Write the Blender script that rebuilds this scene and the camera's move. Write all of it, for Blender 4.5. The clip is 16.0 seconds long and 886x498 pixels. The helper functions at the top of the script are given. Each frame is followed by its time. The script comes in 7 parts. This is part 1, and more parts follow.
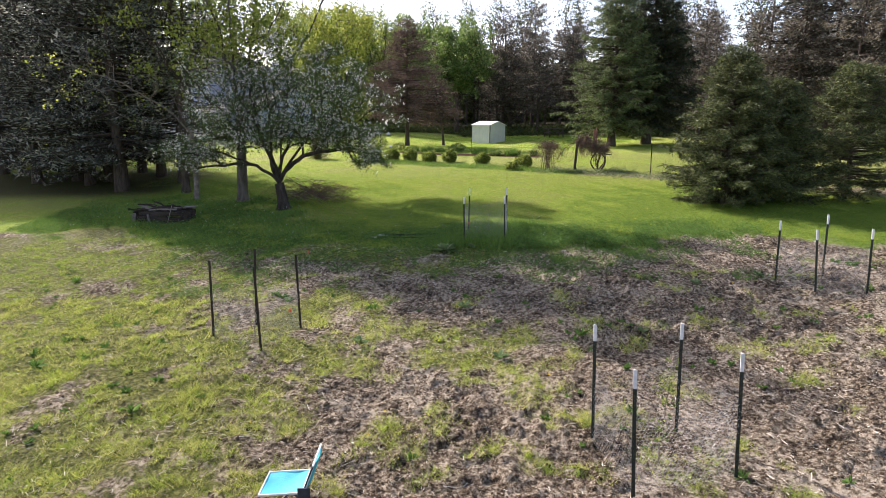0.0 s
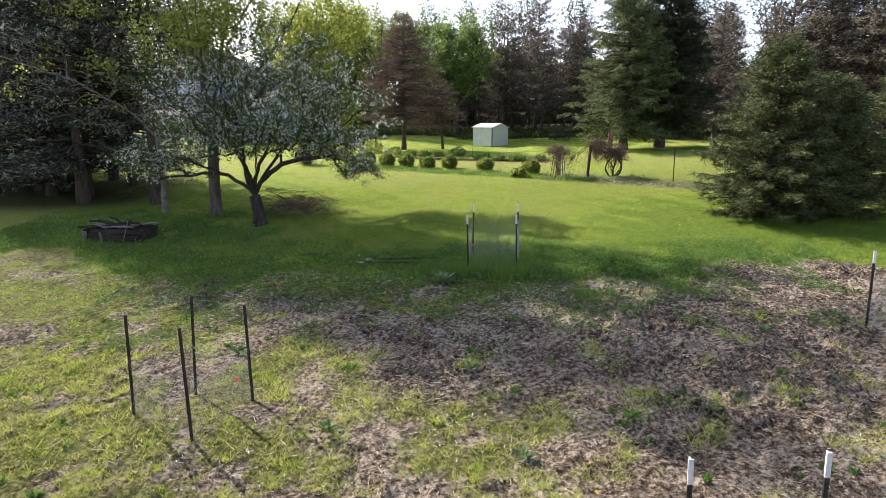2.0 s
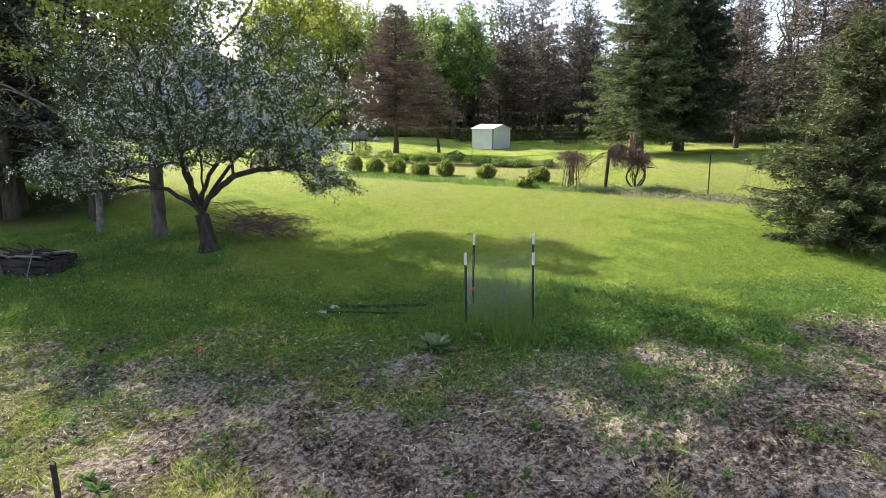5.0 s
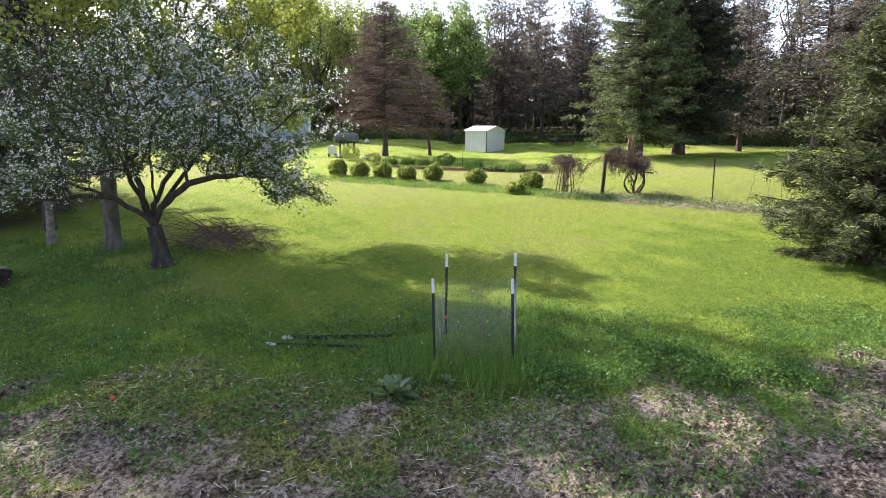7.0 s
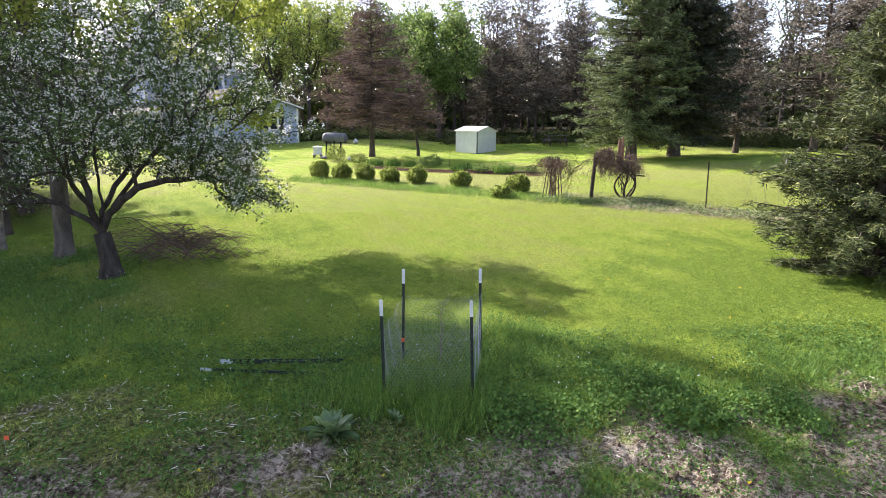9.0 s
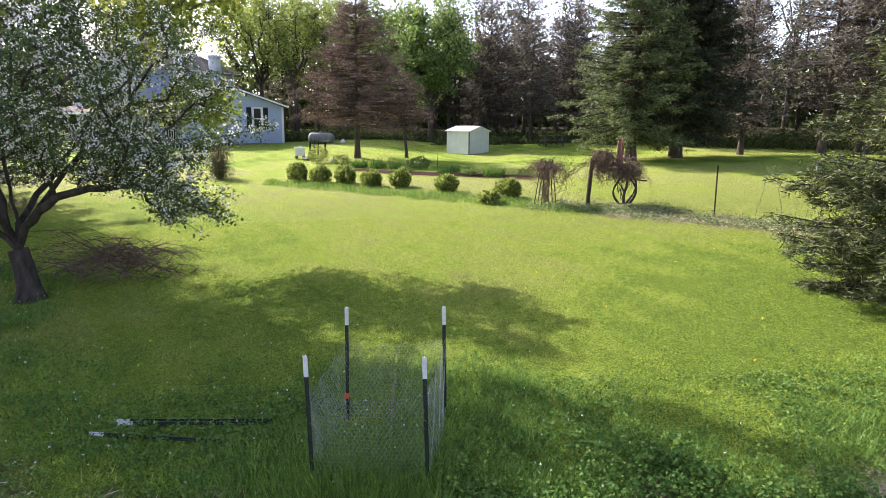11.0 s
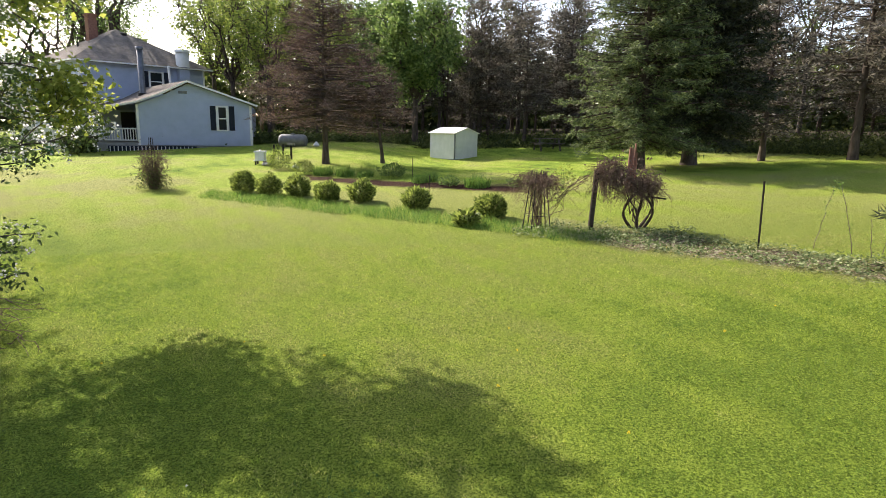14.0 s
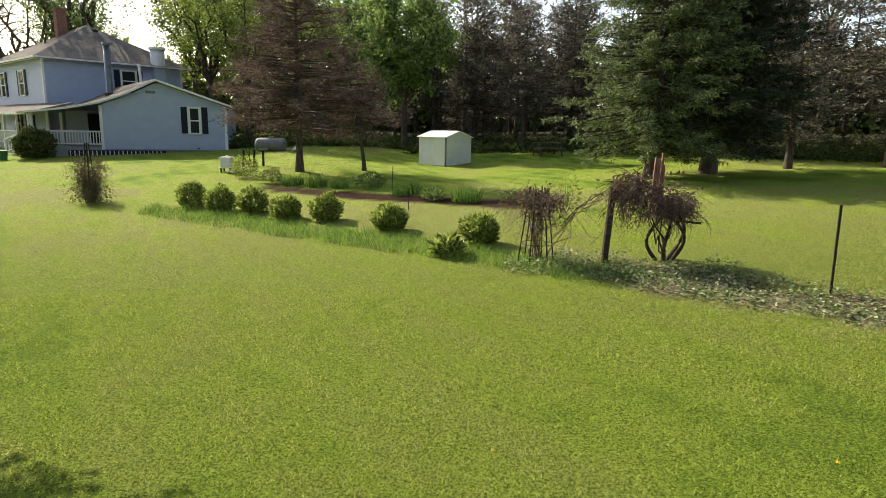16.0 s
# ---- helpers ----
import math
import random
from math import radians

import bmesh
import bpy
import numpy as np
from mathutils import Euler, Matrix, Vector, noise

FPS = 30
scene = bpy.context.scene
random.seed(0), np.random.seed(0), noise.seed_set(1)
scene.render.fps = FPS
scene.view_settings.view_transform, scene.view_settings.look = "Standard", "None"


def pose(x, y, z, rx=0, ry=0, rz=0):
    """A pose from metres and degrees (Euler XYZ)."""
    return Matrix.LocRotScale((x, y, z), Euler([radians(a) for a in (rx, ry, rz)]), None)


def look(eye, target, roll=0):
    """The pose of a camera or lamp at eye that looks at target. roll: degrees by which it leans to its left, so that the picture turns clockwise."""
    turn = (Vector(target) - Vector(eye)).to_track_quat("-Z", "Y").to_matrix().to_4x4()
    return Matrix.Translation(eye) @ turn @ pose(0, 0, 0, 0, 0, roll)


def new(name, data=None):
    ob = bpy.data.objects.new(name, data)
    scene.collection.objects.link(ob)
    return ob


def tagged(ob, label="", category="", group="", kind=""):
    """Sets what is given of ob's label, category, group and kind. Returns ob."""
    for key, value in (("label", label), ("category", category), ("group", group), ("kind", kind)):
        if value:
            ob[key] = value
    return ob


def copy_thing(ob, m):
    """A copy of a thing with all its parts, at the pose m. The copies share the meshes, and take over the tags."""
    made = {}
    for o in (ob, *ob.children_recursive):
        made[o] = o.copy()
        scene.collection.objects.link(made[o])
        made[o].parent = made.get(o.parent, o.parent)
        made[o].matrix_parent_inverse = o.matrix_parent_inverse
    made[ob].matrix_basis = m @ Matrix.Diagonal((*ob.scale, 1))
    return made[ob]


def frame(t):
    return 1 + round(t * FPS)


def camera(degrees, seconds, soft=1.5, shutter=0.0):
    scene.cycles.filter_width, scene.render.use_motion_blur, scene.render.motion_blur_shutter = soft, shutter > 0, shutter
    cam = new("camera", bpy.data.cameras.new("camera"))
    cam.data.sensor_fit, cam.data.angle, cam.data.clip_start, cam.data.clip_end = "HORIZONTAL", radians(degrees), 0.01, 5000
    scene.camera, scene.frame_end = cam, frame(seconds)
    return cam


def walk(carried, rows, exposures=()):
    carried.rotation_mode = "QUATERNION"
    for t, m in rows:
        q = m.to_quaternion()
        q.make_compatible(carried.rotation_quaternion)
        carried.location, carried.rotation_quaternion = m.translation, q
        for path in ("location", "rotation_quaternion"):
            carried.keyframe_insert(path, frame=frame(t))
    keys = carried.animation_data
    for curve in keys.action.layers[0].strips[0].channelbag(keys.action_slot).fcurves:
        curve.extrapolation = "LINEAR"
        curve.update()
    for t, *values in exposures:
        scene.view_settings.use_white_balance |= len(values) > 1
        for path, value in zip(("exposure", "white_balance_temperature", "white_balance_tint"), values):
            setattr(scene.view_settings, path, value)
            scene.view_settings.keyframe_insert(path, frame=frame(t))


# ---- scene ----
cam = camera(72.4, 16.0, 0.35)
METRES, EYE, TILT, LEAN, TURN = 18.6, 4.27, 3.6, -2.4, 0.0
ROWS = [
    (0.0, 0.0, 0.0, 0.0, -0.48, -15.43, 1.72),
    (0.5, -0.0001, 0.0348, -0.0013, -0.5, -15.4, 1.76),
    (1.0, 0.0002, 0.0718, -0.004, -0.51, -15.37, 1.8),
    (1.5, 0.0004, 0.111, -0.0058, -0.53, -15.35, 1.84),
    (2.0, 0.0015, 0.1513, -0.0079, -0.55, -15.27, 1.86),
    (2.5, 0.0026, 0.1901, -0.0099, -0.57, -15.28, 1.85),
    (3.0, 0.004, 0.2287, -0.0119, -0.57, -15.27, 1.85),
    (3.5, 0.0049, 0.2647, -0.014, -0.59, -15.24, 1.85),
    (4.0, 0.0058, 0.2972, -0.0158, -0.63, -15.25, 1.84),
    (6.5, 0.0301, 0.4173, -0.0222, -0.72, -15.15, 1.75),
    (7.0, 0.0384, 0.4338, -0.0232, -0.73, -15.12, 1.72),
    (7.5, 0.0463, 0.448, -0.0241, -0.75, -15.11, 1.68),
    (8.0, 0.0542, 0.4612, -0.0251, -0.77, -15.1, 1.62),
    (8.5, 0.0621, 0.4739, -0.0261, -0.78, -15.09, 1.59),
    (9.0, 0.0705, 0.488, -0.0277, -0.81, -15.1, 1.56),
    (11.5, 0.1058, 0.6175, -0.0371, -1.01, -15.12, 1.45),
    (12.0, 0.1153, 0.6527, -0.0393, -1.04, -15.12, 1.39),
    (12.5, 0.1243, 0.689, -0.0416, -1.05, -15.08, 1.36),
    (13.0, 0.1319, 0.7272, -0.044, -1.09, -15.07, 1.31),
    (13.5, 0.1395, 0.7669, -0.047, -1.12, -15.03, 1.31),
    (14.0, 0.1458, 0.8036, -0.0489, -1.14, -15.02, 1.3),
    (14.5, 0.1533, 0.845, -0.0511, -1.17, -14.97, 1.27),
    (15.0, 0.161, 0.8867, -0.0538, -1.18, -14.94, 1.26),
    (15.5, 0.1681, 0.9296, -0.0562, -1.18, -14.91, 1.25),
    (16.0, 0.1749, 0.9729, -0.0582, -1.16, -14.8, 1.24),
]
walk(cam, [(t, pose(0, 0, EYE, TILT, LEAN, TURN) @ pose(METRES * x, METRES * y, METRES * z, 90 + pitch, roll, yaw)) for t, x, y, z, yaw, pitch, roll in ROWS],
     [(0.0, 0.95, 6420, 22), (4.0, 1.22, 6340, 20), (8.0, 1.53, 6240, 24), (12.5, 1.35, 6480, 24), (14.0, 1.17, 6750, 17), (16.0, 0.82, 7200, 10)])


# ---------------------------------------------------------------- light
SUN_EL, SUN_AZ = 36.0, -45.0          # degrees; azimuth from +y towards +x
sun_way = Vector((math.sin(radians(SUN_AZ)) * math.cos(radians(SUN_EL)), math.cos(radians(SUN_AZ)) * math.cos(radians(SUN_EL)), math.sin(radians(SUN_EL))))
world = bpy.data.worlds.new("world")
scene.world = world
world.use_nodes = True
wn = world.node_tree
sky = wn.nodes.new("ShaderNodeTexSky")
sky.sky_type, sky.sun_disc = "NISHITA", False
sky.sun_elevation, sky.sun_rotation = radians(SUN_EL), radians(SUN_AZ) % (2 * math.pi)
sky.air_density, sky.dust_density, sky.ozone_density = 1.0, 2.0, 1.0
haze = wn.nodes.new("ShaderNodeHueSaturation")
haze.inputs["Saturation"].default_value = 0.88
wn.links.new(sky.outputs[0], haze.inputs["Color"])
wn.links.new(haze.outputs[0], wn.nodes["Background"].inputs[0])
wn.nodes["Background"].inputs[1].default_value = 0.143
sun = new("sun", bpy.data.lights.new("sun", "SUN"))
sun.data.energy, sun.data.angle, sun.data.color = 5.0, radians(0.53), (1.0, 0.95, 0.85)
sun.matrix_world = look(sun_way * 60, (0, 0, 0))


# ---------------------------------------------------------------- numbers and meshes
def smooth(a, b, v):
    k = np.clip((v - a) / (b - a), 0, 1)
    return k * k * (3 - 2 * k)


def vnoise(x, y, size, seed=0):
    """Smooth value noise, 0 to 1."""
    x, y = np.asarray(x, float) / size, np.asarray(y, float) / size
    ix, iy = np.floor(x).astype(np.int64), np.floor(y).astype(np.int64)
    fx, fy = x - ix, y - iy
    fx, fy = fx * fx * (3 - 2 * fx), fy * fy * (3 - 2 * fy)

    def h(a, b):
        n = (a * 374761393 + b * 668265263 + seed * 144665) & 0x7FFFFFFF
        n = ((n ^ (n >> 13)) * 1274126177) & 0x7FFFFFFF
        return ((n ^ (n >> 16)) & 0xFFFF) / 65535.0
    return (h(ix, iy) * (1 - fx) + h(ix + 1, iy) * fx) * (1 - fy) + (h(ix, iy + 1) * (1 - fx) + h(ix + 1, iy + 1) * fx) * fy


def gz(x, y):
    """Height of the ground: a gentle even slope that rises ahead and to the right, with a hollow by the shed, and levels out far off."""
    x, y = np.asarray(x, float), np.asarray(y, float)
    xs = 26 * np.tanh(x / 26)
    ys = np.where(y > 56, 56 + 14 * np.tanh((y - 56) / 14), y)
    ys = np.where(ys < -20, -20 + 10 * np.tanh((ys + 20) / 10), ys)
    return 0.01 + 0.0444 * xs + 0.0623 * ys - 0.45 * smooth(36, 48, y) * smooth(-3, 4, x)


def field_amount(x, y):
    """1 in the bare tilled field, 0 in the lawn."""
    edge = 15.2 + 0.35 * np.sin(x * 0.8 + 1) + 1.9 * (vnoise(x, y, 1.5, 3) - 0.5) + 1.6 * (vnoise(x, y, 0.55, 4) - 0.5) + 0.7 * (vnoise(x, y, 0.2, 8) - 0.5) + 0.5 * np.clip(-x - 3.5, 0, 8) + 0.03 * np.clip(x - 4, 0, 20)
    edge = edge + 1.3 * np.exp(-((x + 2.5) / 2.8) ** 2)
    return 1 - smooth(-0.45, 0.45, y - edge)


def green_amount(x, y):
    """How much of the field has grass over it: much on the left, little on the right and in the worked strips."""
    g = 0.52 - 0.05 * (x + 1) - 0.14 * smooth(9.5, 7.0, y) + 0.55 * (vnoise(x, y, 2.3, 5) - 0.5) + 0.75 * (vnoise(x, y, 0.6, 6) - 0.5) + 0.22 * smooth(-1.2, -3.0, x) * smooth(13.5, 11.5, y)
    g = g + 0.45 * smooth(13.0, 15.0, y + 0.5 * np.sin(x * 1.3)) * smooth(6, 2, x)
    g = g - 0.22 * np.exp(-((y - 12.4 + 0.1 * x) / 1.2) ** 2) * smooth(-3, 0, x) - 0.85 * np.exp(-((y - 15.2 + 0.45 * (x + 5)) / 0.9) ** 2) * smooth(-1.5, -3, x)
    return np.clip(g, 0, 1)


def dry_sheen_amount(x, y):
    """The lawn's state: 0 lush and deep green, 0.5 usual, 1 pale: dry grass, and at the back painted sheen too."""
    x, y = np.asarray(x, float), np.asarray(y, float)
    d = 0.5 + 0.75 * (vnoise(x, y, 2.6, 71) - 0.5) + 0.45 * (vnoise(x, y, 0.8, 72) - 0.5) + 0.2 * (vnoise(x, y, 0.3, 73) - 0.5)
    # paler towards the back: drier grass, plus sky sheen painted into the colour
    d = d + 0.42 * smooth(24, 35, y + 0.5 * x) * (1 - 0.9 * smooth(35.5, 40, y + 0.3 * x)) - 0.42 * smooth(2.5, 6, x) * smooth(26, 20, y) - 0.2 * smooth(19.5, 17, y)
    mow = np.sin((0.82 * x + 0.57 * y + 0.6 * np.sin(0.21 * x) + 0.9 * vnoise(x, y, 3.5, 74)) * 2 * np.pi / 1.15)
    for cx, cy, r in ((4.6, 22.6, 0.75), (6.1, 20.6, 0.6), (3.0, 21.9, 0.8), (0.2, 23.4, 0.9)):
        d = d + 0.4 * np.exp(-((x - cx) ** 2 + (y - cy) ** 2) / r ** 2)
    return np.clip(d + 0.12 * mow, 0, 1)


def solid(name, verts, faces):
    """A mesh from arrays: verts n x 3, faces n x 3 or n x 4 (one size), or a list of such arrays."""
    faces = [f for f in (faces if isinstance(faces, list) else [faces]) if len(f)]
    me = bpy.data.meshes.new(name)
    verts = np.asarray(verts, np.float32)
    loops = np.concatenate([np.asarray(f, np.int32).ravel() for f in faces])
    sizes = np.concatenate([np.full(len(f), np.asarray(f).shape[1], np.int32) for f in faces])
    me.vertices.add(len(verts))
    me.vertices.foreach_set("co", verts.ravel())
    me.loops.add(len(loops))
    me.loops.foreach_set("vertex_index", loops)
    me.polygons.add(len(sizes))
    me.polygons.foreach_set("loop_start", np.concatenate([[0], np.cumsum(sizes)[:-1]]).astype(np.int32))
    me.polygons.foreach_set("loop_total", sizes)
    me.update(calc_edges=True)
    return me


class Bag:
    """Collects pieces of geometry for one mesh."""

    def __init__(self):
        self.v, self.q, self.t, self.n = [], [], [], 0

    def add(self, v, f):
        v, f = np.asarray(v, float), np.asarray(f, int)
        self.v.append(v)
        (self.q if f.shape[1] == 4 else self.t).append(f + self.n)
        self.n += len(v)
        return self

    def box(self, x0, x1, y0, y1, z0, z1, m=None):
        v = np.array([(x, y, z) for z in (z0, z1) for y in (y0, y1) for x in (x0, x1)], float)
        if m is not None:
            v = np.array([m @ Vector(p) for p in v])
        return self.add(v, [(0, 2, 3, 1), (4, 5, 7, 6), (0, 1, 5, 4), (2, 6, 7, 3), (0, 4, 6, 2), (1, 3, 7, 5)])

    def beam(self, a, b, w, h=None, up=(0, 0, 1)):
        """A bar from a to b, w wide and h high."""
        a, b, h = Vector(a), Vector(b), h or w
        d = (b - a)
        L = d.length
        d.normalize()
        s = d.cross(Vector(up))
        s = s.normalized() if s.length > 1e-4 else Vector((1, 0, 0))
        u = s.cross(d)
        return self.box(-w / 2, w / 2, 0, L, -h / 2, h / 2, Matrix((( s.x, d.x, u.x, a.x), (s.y, d.y, u.y, a.y), (s.z, d.z, u.z, a.z), (0, 0, 0, 1))))

    def tube(self, pts, radii, sides=6, cap=True):
        pts = np.asarray(pts, float)
        n = len(pts)
        radii = np.broadcast_to(radii, n)
        d = np.gradient(pts, axis=0)
        d /= np.linalg.norm(d, axis=1)[:, None] + 1e-9
        ref = np.where(np.abs(d[:, 2:3]) > 0.9, [[1.0, 0, 0]], [[0, 0, 1.0]])
        s = np.cross(d, ref)
        s /= np.linalg.norm(s, axis=1)[:, None] + 1e-9
        u = np.cross(s, d)
        a = np.arange(sides) * 2 * np.pi / sides
        v = pts[:, None] + radii[:, None, None] * (np.cos(a)[None, :, None] * s[:, None] + np.sin(a)[None, :, None] * u[:, None])
        i = np.arange(n - 1)[:, None] * sides + np.arange(sides)[None]
        j = np.arange(n - 1)[:, None] * sides + (np.arange(sides)[None] + 1) % sides
        f = np.stack([i, j, j + sides, i + sides], -1).reshape(-1, 4)
        self.add(v.reshape(-1, 3), f)
        if cap and sides == 4:
            self.q.append(np.array([(self.n - 4, self.n - 3, self.n - 2, self.n - 1)]))
        elif cap:
            k = self.n - sides
            self.t.append(np.array([(k, k + m, k + m + 1) for m in range(1, sides - 1)]))
        return self

    def mesh(self, name):
        fs = []
        if self.q:
            fs.append(np.concatenate(self.q))
        if self.t:
            fs.append(np.concatenate(self.t))
        return solid(name, np.concatenate(self.v), fs)


def thing(name, at, label, category, group="", kind="", turn=0.0):
    ob = new(name)
    ob.matrix_basis = pose(*at, 0, 0, turn)
    return tagged(ob, label, category, group, kind)


def part(name, me, material, parent, label="", smooth_faces=False):
    """Links a mesh (or a Bag) as one part under a thing or part."""
    if isinstance(me, Bag):
        me = me.mesh(name)
    if material and not me.materials:
        me.materials.append(material)
    me.polygons.foreach_set("use_smooth", np.full(len(me.polygons), bool(smooth_faces)))
    ob = new(name, me)
    ob.parent = parent
    return tagged(ob, label)


def whole(name, me, material, label, category, kind="", group="", smooth_faces=False):
    """A thing that is one mesh."""
    ob = part(name, me, material, None, "", smooth_faces)
    return tagged(ob, label, category, group, kind)


# ---------------------------------------------------------------- materials
def material(name):
    m = bpy.data.materials.new(name)
    m.use_nodes = True
    return m, m.node_tree.nodes, m.node_tree.links, m.node_tree.nodes["Principled BSDF"]


def ramp(nodes, stops):
    r = nodes.new("ShaderNodeValToRGB")
    while len(r.color_ramp.elements) < len(stops):
        r.color_ramp.elements.new(0.5)
    for e, (p, c) in zip(r.color_ramp.elements, stops):
        e.position, e.color = p, (*c, 1)
    return r


def noise_node(nodes, links, scale, detail=4, rough=0.6, space="Object", stretch=None):
    tc = nodes.new("ShaderNodeTexCoord")
    n = nodes.new("ShaderNodeTexNoise")
    n.inputs["Scale"].default_value, n.inputs["Detail"].default_value, n.inputs["Roughness"].default_value = scale, detail, rough
    if stretch:
        mp = nodes.new("ShaderNodeMapping")
        mp.inputs["Scale"].default_value = stretch
        links.new(tc.outputs[space], mp.inputs[0])
        links.new(mp.outputs[0], n.inputs["Vector"])
    else:
        links.new(tc.outputs[space], n.inputs["Vector"])
    return n


def plain(name, c1, c2, scale=6.0, rough=0.7, metal=0.0, bump=0.2, fine=60.0, stretch=None, spec=0.5):
    """A surface of two mixed tones with a fine grain."""
    m, nodes, links, b = material(name)
    n = noise_node(nodes, links, scale, 5, 0.65, "Object", stretch)
    r = ramp(nodes, [(0.3, c1), (0.7, c2)])
    links.new(n.outputs[0], r.inputs[0])
    links.new(r.outputs[0], b.inputs["Base Color"])
    b.inputs["Roughness"].default_value, b.inputs["Metallic"].default_value = rough, metal
    b.inputs["Specular IOR Level"].default_value = spec
    if bump:
        f = noise_node(nodes, links, fine, 4, 0.6, "Object", stretch)
        bp = nodes.new("ShaderNodeBump")
        bp.inputs["Strength"].default_value, bp.inputs["Distance"].default_value = bump, 0.02
        links.new(f.outputs[0], bp.inputs["Height"])
        links.new(bp.outputs[0], b.inputs["Normal"])
    return m


def times(nodes, links, a, b):
    mul = nodes.new("ShaderNodeMix")
    mul.data_type, mul.blend_type = "RGBA", "MULTIPLY"
    mul.inputs["Factor"].default_value = 1.0
    links.new(a, mul.inputs["A"])
    links.new(b, mul.inputs["B"])
    return mul.outputs["Result"]


def dryness(nodes, links, tone):
    """Shifts a grass tone from deep green to pale, for straw and for painted sheen, by the mesh's dry attribute."""
    at = nodes.new("ShaderNodeAttribute")
    at.attribute_name = "dry"
    k = ramp(nodes, [(0.05, (0.5, 0.66, 0.55)), (0.42, (1.08, 1.12, 1.05)), (0.68, (1.24, 1.13, 1.55)), (0.95, (1.22, 1.0, 2.1))])
    links.new(at.outputs["Fac"], k.inputs[0])
    return times(nodes, links, tone, k.outputs[0])


def leafy(name, tones, through_light=0.4, rough=0.55, spec=0.3, patch=0.0, dry=False):
    """Leaves, each in a tone of its own, that let light through."""
    m, nodes, links, b = material(name)
    g = nodes.new("ShaderNodeNewGeometry")
    r = ramp(nodes, [(i / max(1, len(tones) - 1), c) for i, c in enumerate(tones)])
    links.new(g.outputs["Random Per Island"], r.inputs[0])
    tone = r.outputs[0]
    if patch:
        n = noise_node(nodes, links, patch, 5, 0.8)
        k = ramp(nodes, [(0.4, (0.5, 0.56, 0.5)), (0.5, (1, 1, 1)), (0.6, (1.28, 1.22, 1.2))])
        links.new(n.outputs[0], k.inputs[0])
        tone = times(nodes, links, tone, k.outputs[0])
    if dry:
        tone = dryness(nodes, links, tone)
    links.new(tone, b.inputs["Base Color"])
    b.inputs["Roughness"].default_value = rough
    b.inputs["Specular IOR Level"].default_value = spec
    if through_light:
        t = nodes.new("ShaderNodeBsdfTranslucent")
        mix = nodes.new("ShaderNodeMixShader")
        hs = nodes.new("ShaderNodeHueSaturation")
        hs.inputs["Saturation"].default_value, hs.inputs["Value"].default_value, hs.inputs["Hue"].default_value = 1.0, 1.35, 0.495
        links.new(tone, hs.inputs["Color"])
        links.new(hs.outputs[0], t.inputs[0])
        mix.inputs[0].default_value = through_light
        links.new(b.outputs[0], mix.inputs[1])
        links.new(t.outputs[0], mix.inputs[2])
        links.new(mix.outputs[0], nodes["Material Output"].inputs[0])
    return m


